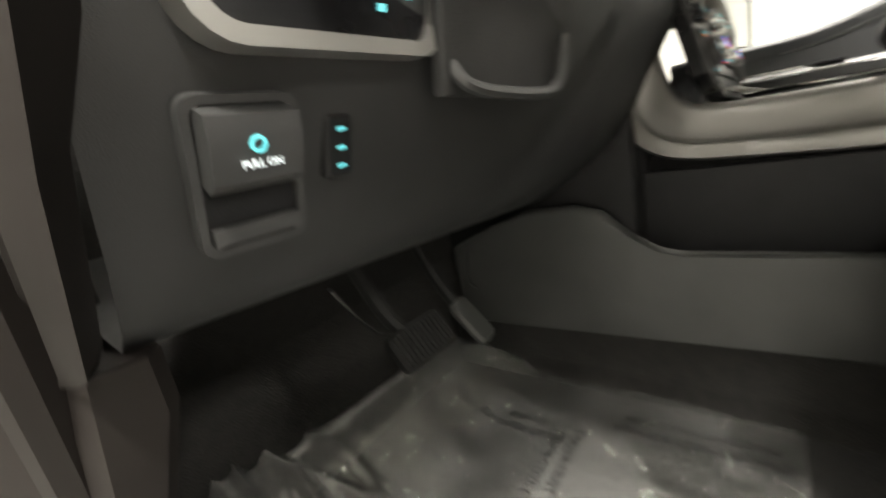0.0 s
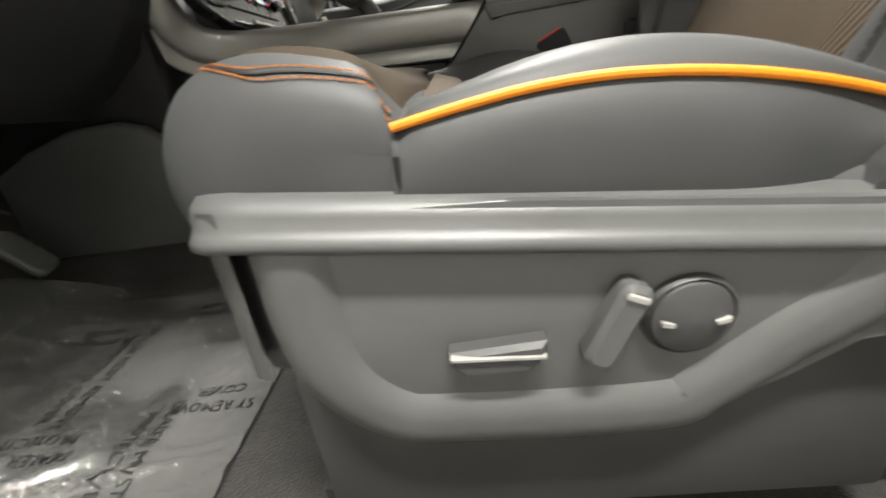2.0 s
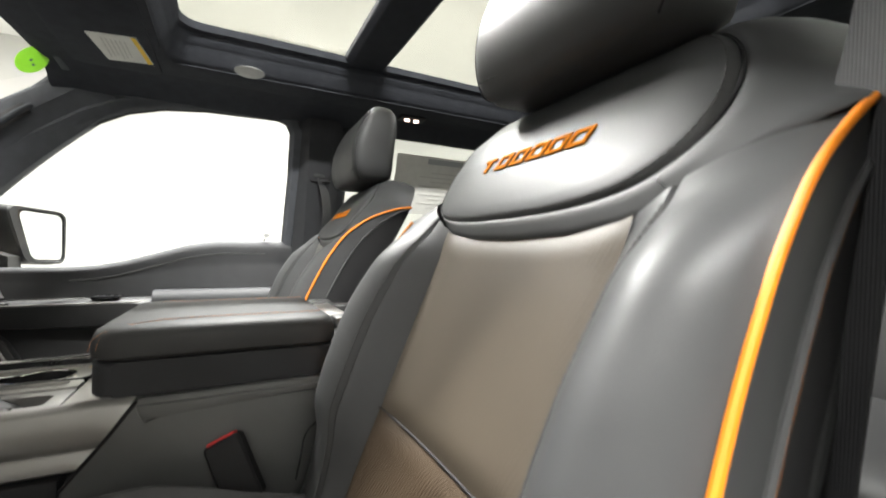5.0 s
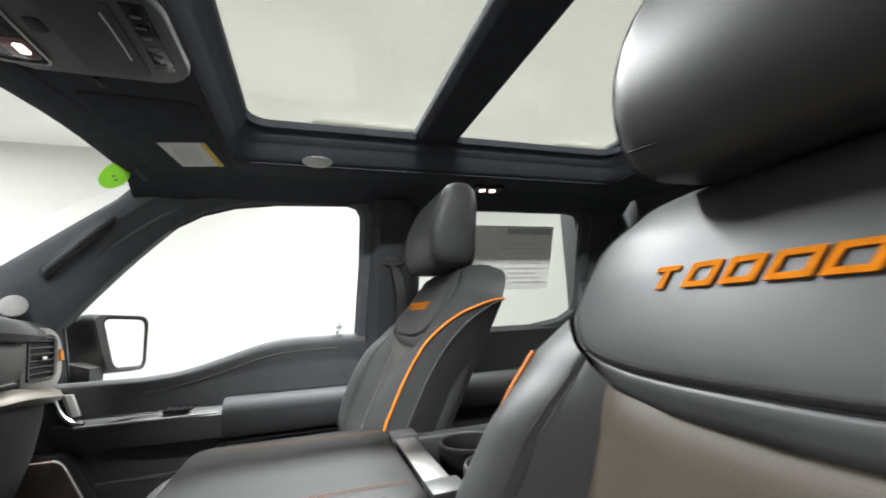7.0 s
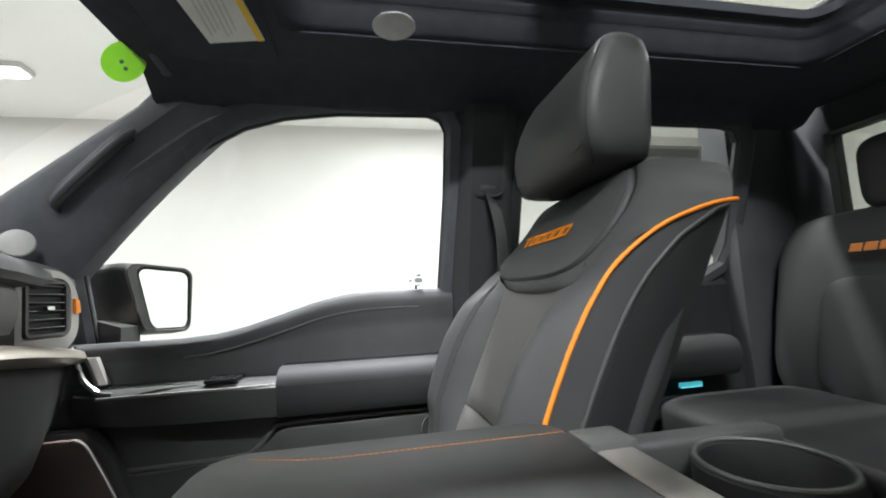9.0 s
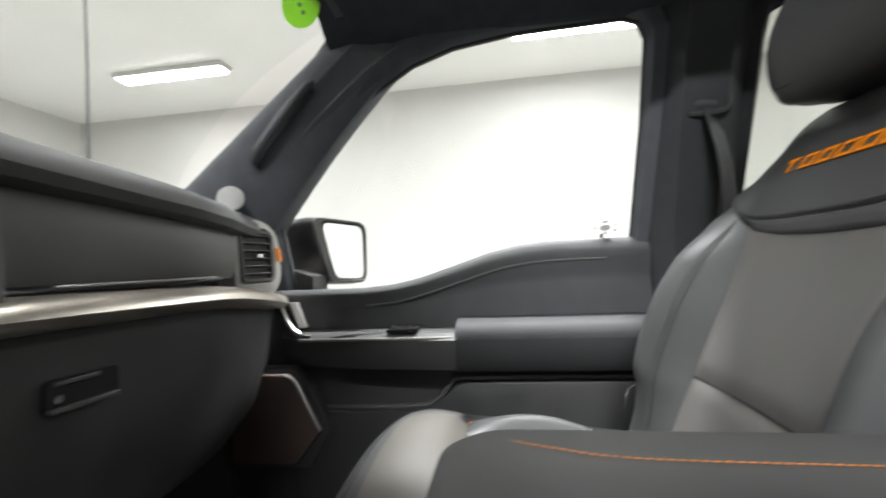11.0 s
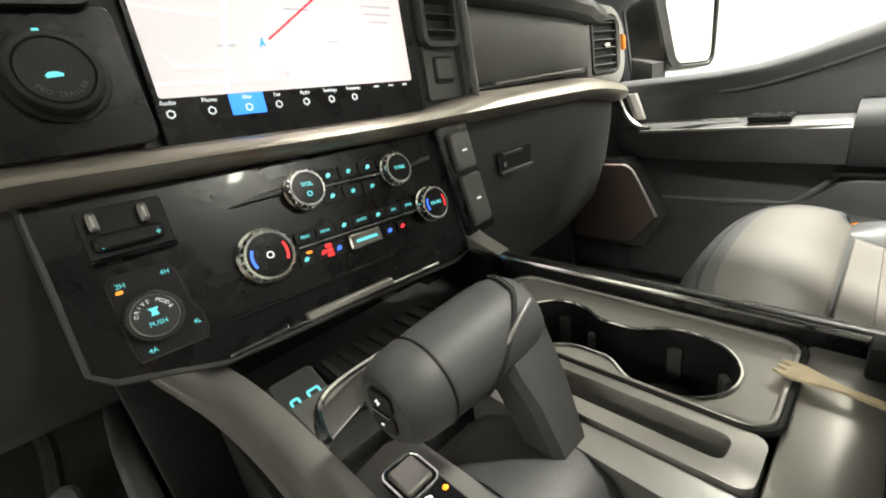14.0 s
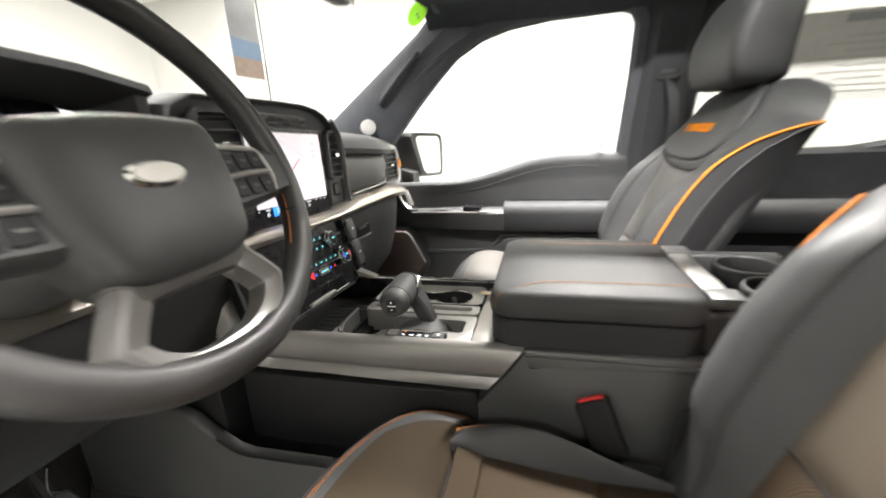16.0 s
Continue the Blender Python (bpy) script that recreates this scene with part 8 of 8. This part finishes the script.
    for sgn in (-1, 1):
        part("dial_mark", slab(kf, [(sgn * 0.017, 0.002), (sgn * 0.010, 0.0), (sgn * 0.011, -0.002), (sgn * 0.017, -0.0005)], 0.007, 0.0112, 0), PLASTIC_PALE, seat, smooth=0)
    for k in range(4):
        part("raised_mark", slab(on((cx + out * 0.270, -0.575 - 0.024 * k, 0.357 - 0.0045 * k), (out, 0, 0)), rrect(0.016, 0.011, 0.003, 3), -0.001, 0.0016, 0.0006), PLASTIC_GREY, seat)
    part("hinge_cover", prism([(p.x, p.y) for p in spline([(-0.530, 0.378, 0), (-0.536, 0.397, 0), (-0.571, 0.428, 0), (-0.632, 0.449, 0), (-0.690, 0.463, 0), (-0.712, 0.462, 0), (-0.726, 0.430, 0), (-0.724, 0.358, 0), (-0.690, 0.350, 0)], 3, True)], "x", cx + out * 0.262, cx + out * 0.215, 0.004, 3), PLASTIC_SHADED, seat, "charcoal recliner cover")
    part("rail_cover", prism([(-0.24, 0.165), (-0.62, 0.185), (-0.62, 0.14), (-0.24, 0.14)], "x", cx + out * 0.20, cx + out * 0.235, 0.004), PLASTIC, seat)
    part("lower_skirt", prism([(-0.22, 0.30), (-0.62, 0.32), (-0.62, 0.16), (-0.22, 0.16)], "x", cx + out * 0.235, cx + out * 0.252, 0.004), PLASTIC, seat)
    return seat


DX_, PX_ = -0.475, 0.466
make_seat(DX_, -1, True)
make_seat(PX_, 1, False)


# ---- belts ----
def belt(s, cx):
    e = thing("seat_belt", "grey webbing belt hanging at the door pillar", "seat belt", (s * 0.76, -0.80, FLOOR), "front seat belts")
    xs = s * 0.712
    strap = [(xs + s * 0.006, -0.800, 0.34), (xs, -0.795, 0.45), (xs, -0.800, 0.55), (xs, -0.806, 0.65), (s * 0.722, -0.815, 0.78), (s * 0.742, -0.820, 0.90), (s * 0.745, -0.80, 1.00)]
    line = spline(strap, 6)
    rows = []
    for i, p in enumerate(line):   # the driver's strap twists from edge-on at its foot
        k = ease(i / (len(line) - 1), 0.0, 0.62)
        w = (Vector((0.35, 1, 0)).lerp(Vector((-1, 0.30, 0)), k) if s < 0 else Vector((0.7, -1, 0))).normalized() * 0.022
        n = Vector((-w.y, w.x, 0)).normalized() * 0.0009
        rows.append([p + w + n, p + n * 1.4, p - w + n, p - w - n, p - n * 1.4, p + w - n])
    part("webbing", loft(rows), WEBBING, e)
    part("guide_ring", tube(spline([(s * 0.752, -0.765, 0.995), (s * 0.752, -0.765, 1.03), (s * 0.745, -0.825, 1.03), (s * 0.745, -0.825, 0.995)], 5, True), 0.008, 8, True), BLACK, e)
    part("guide_cover", pillow((0.018, 0.035, 0.05), (s * 0.755, -0.795, 1.05), 4), PLASTIC, e)
    part("tongue", box(xs - 0.010, xs - 0.004, -0.822, -0.776, 0.375, 0.405, 0.003), PLASTIC_GREY, e)
    part("tongue_metal", box(xs - 0.011, xs - 0.009, -0.826, -0.772, 0.402, 0.409, 0.001), SATIN, e, "bright metal tongue")
    part("anchor_plate", box(xs - 0.008, xs + 0.012, -0.83, -0.775, 0.345, 0.40, 0.004), PLASTIC, e)
    b = part("boot", box(xs - 0.026, xs + 0.026, -0.852, -0.785, 0.315, 0.352, 0.008), RUBBER, e)
    for i in range(9):
        part("boot_fold", box(xs - 0.028 + 0.001 * (i % 2), xs + 0.028, -0.855, -0.782, 0.150 + 0.0185 * i, 0.163 + 0.0185 * i, 0.006), RUBBER, b)


belt(-1, DX_)
belt(1, PX_)

# ---- rear bench ----
bench = thing("rear_seat", "black leather rear bench with head restraints", "car seat", (0, -1.5, FLOOR))
for x0, x1 in ((-0.78, -0.16), (0.16, 0.78), (-0.15, 0.15)):
    c, w = (x0 + x1) / 2, (x1 - x0) / 2
    part("cushion", pillow((w, 0.25, 0.07), (c, -1.43, 0.40), 5), BLACK_LEATHER, bench)
    bk2 = pillow((w, 0.075, 0.26), (0, 0, 0), 5)
    bmesh.ops.transform(bk2, matrix=Matrix.Translation((c, -1.70, 0.655)) @ Matrix.Rotation(radians(12), 4, "X"), verts=bk2.verts)
    part("backrest", bk2, BLACK_LEATHER, bench)
    if w > 0.2:
        pnl = pillow((w * 0.52, 0.012, 0.15), (0, 0, 0), 5)
        bmesh.ops.transform(pnl, matrix=Matrix.Translation((c, -1.612, 0.60)) @ Matrix.Rotation(radians(12), 4, "X"), verts=pnl.verts)
        part("back_insert", pnl, BLACK_LEATHER, bench, "smooth insert")
        rf_ = on((c, -1.640, 0.815), (0, 0.97, 0.22))
        for k in range(6):
            part("embroidered_block", slab(rf_, [(-0.088 + 0.03 * k, -0.010), (-0.064 + 0.03 * k, -0.010), (-0.059 + 0.03 * k, 0.010), (-0.083 + 0.03 * k, 0.010)], 0.0, 0.003, 0.0005), ORANGE_THREAD, bench, smooth=0)
    part("headrest", pillow((0.092 if w > 0.2 else 0.09, 0.048, 0.092 if w > 0.2 else 0.065), (c, -1.735, 0.995 if w > 0.2 else 0.96), 4.5), BLACK_LEATHER, bench)
    for dx in (-0.05, 0.05):
        part("headrest_post", tube([(c + dx, -1.735, 0.88), (c + dx, -1.735, 0.97)], 0.006, 8), BLACK, bench)
part("base", box(-0.78, 0.78, -1.72, -1.22, FLOOR, 0.34, 0.02), CARPET, bench)

# ---- protective film on the driver's floor ----
film = thing("floor_film", "creased clear protective film with printed words", "plastic film", (-0.5, 0.1, FLOOR))


def film_at(s, t):
    y = mix(-0.088, 0.40, t)
    x = mix(-0.80, -0.285 + 0.01 * math.sin(9 * t) - 0.10 * ease(t, 0.75, 1) + 0.03 * (1 - t), s)
    z = FLOOR + 0.008 + 0.10 * ease(t, 0.72, 1.0)
    q = Vector((x * 14, y * 14, 0))
    left = (1 - ease(s, 0.12, 0.42)) * (0.25 + 0.75 * ease(t, 0.05, 0.4))
    fold = 1 - 2 * abs(noise.noise(Vector((x * 26 + y * 10, y * 7 - x * 4, 3))))
    crease = noise.noise(q * 0.6) * 0.003 + 0.034 * max(0.0, fold) ** 3 * left + (0.0012 + 0.0045 * max(0.0, noise.noise(q * 0.45 + Vector((3.3, 1.7, 0))))) * (1 - 2 * abs(noise.noise(q * 2.6)))
    return Vector((x, y, z + max(-0.005, crease)))


part("sheet", grid(film_at, 170, 150), FILM, film, "creased glossy clear film", smooth=80)


def film_words(body, x, y, ang, size=0.019):
    """Printed words that follow the creases of the film."""
    t = radians(ang)
    ob = lettering("printed_line", body, size, (x, y, 0), (0, 0, 1), (-math.sin(t), math.cos(t), 0), INK, film)
    for v in ob.data.vertices:
        tt = (v.co.y + 0.088) / 0.488
        x1 = film_at(1, tt).x
        v.co.z = film_at((v.co.x + 0.80) / (x1 + 0.80), tt).z + 0.0015


for bx, by, ba, lines in ((-0.665, 0.010, 184, ("DEALER MUST REMOVE", "PROTECTIVE COVER")), (-0.500, 0.152, 182, ("DEALER MUST REMOVE", "PROTECTIVE COVER")),
                          (-0.578, -0.030, 92, ("ST REMOVE", "COVER")), (-0.372, 0.022, 92, ("DEALER MUST REMOVE", "PROTECTIVE COVER")), (-0.640, 0.190, 92, ("DEALER MUST REMOVE", "PROTECTIVE COVER")),
                          (-0.430, 0.235, 92, ("MUST REMOVE", "COVER"))):
    t_ = radians(ba)
    for k, words in enumerate(lines):
        film_words(words, bx + 0.025 * k * math.sin(t_), by - 0.025 * k * math.cos(t_), ba)
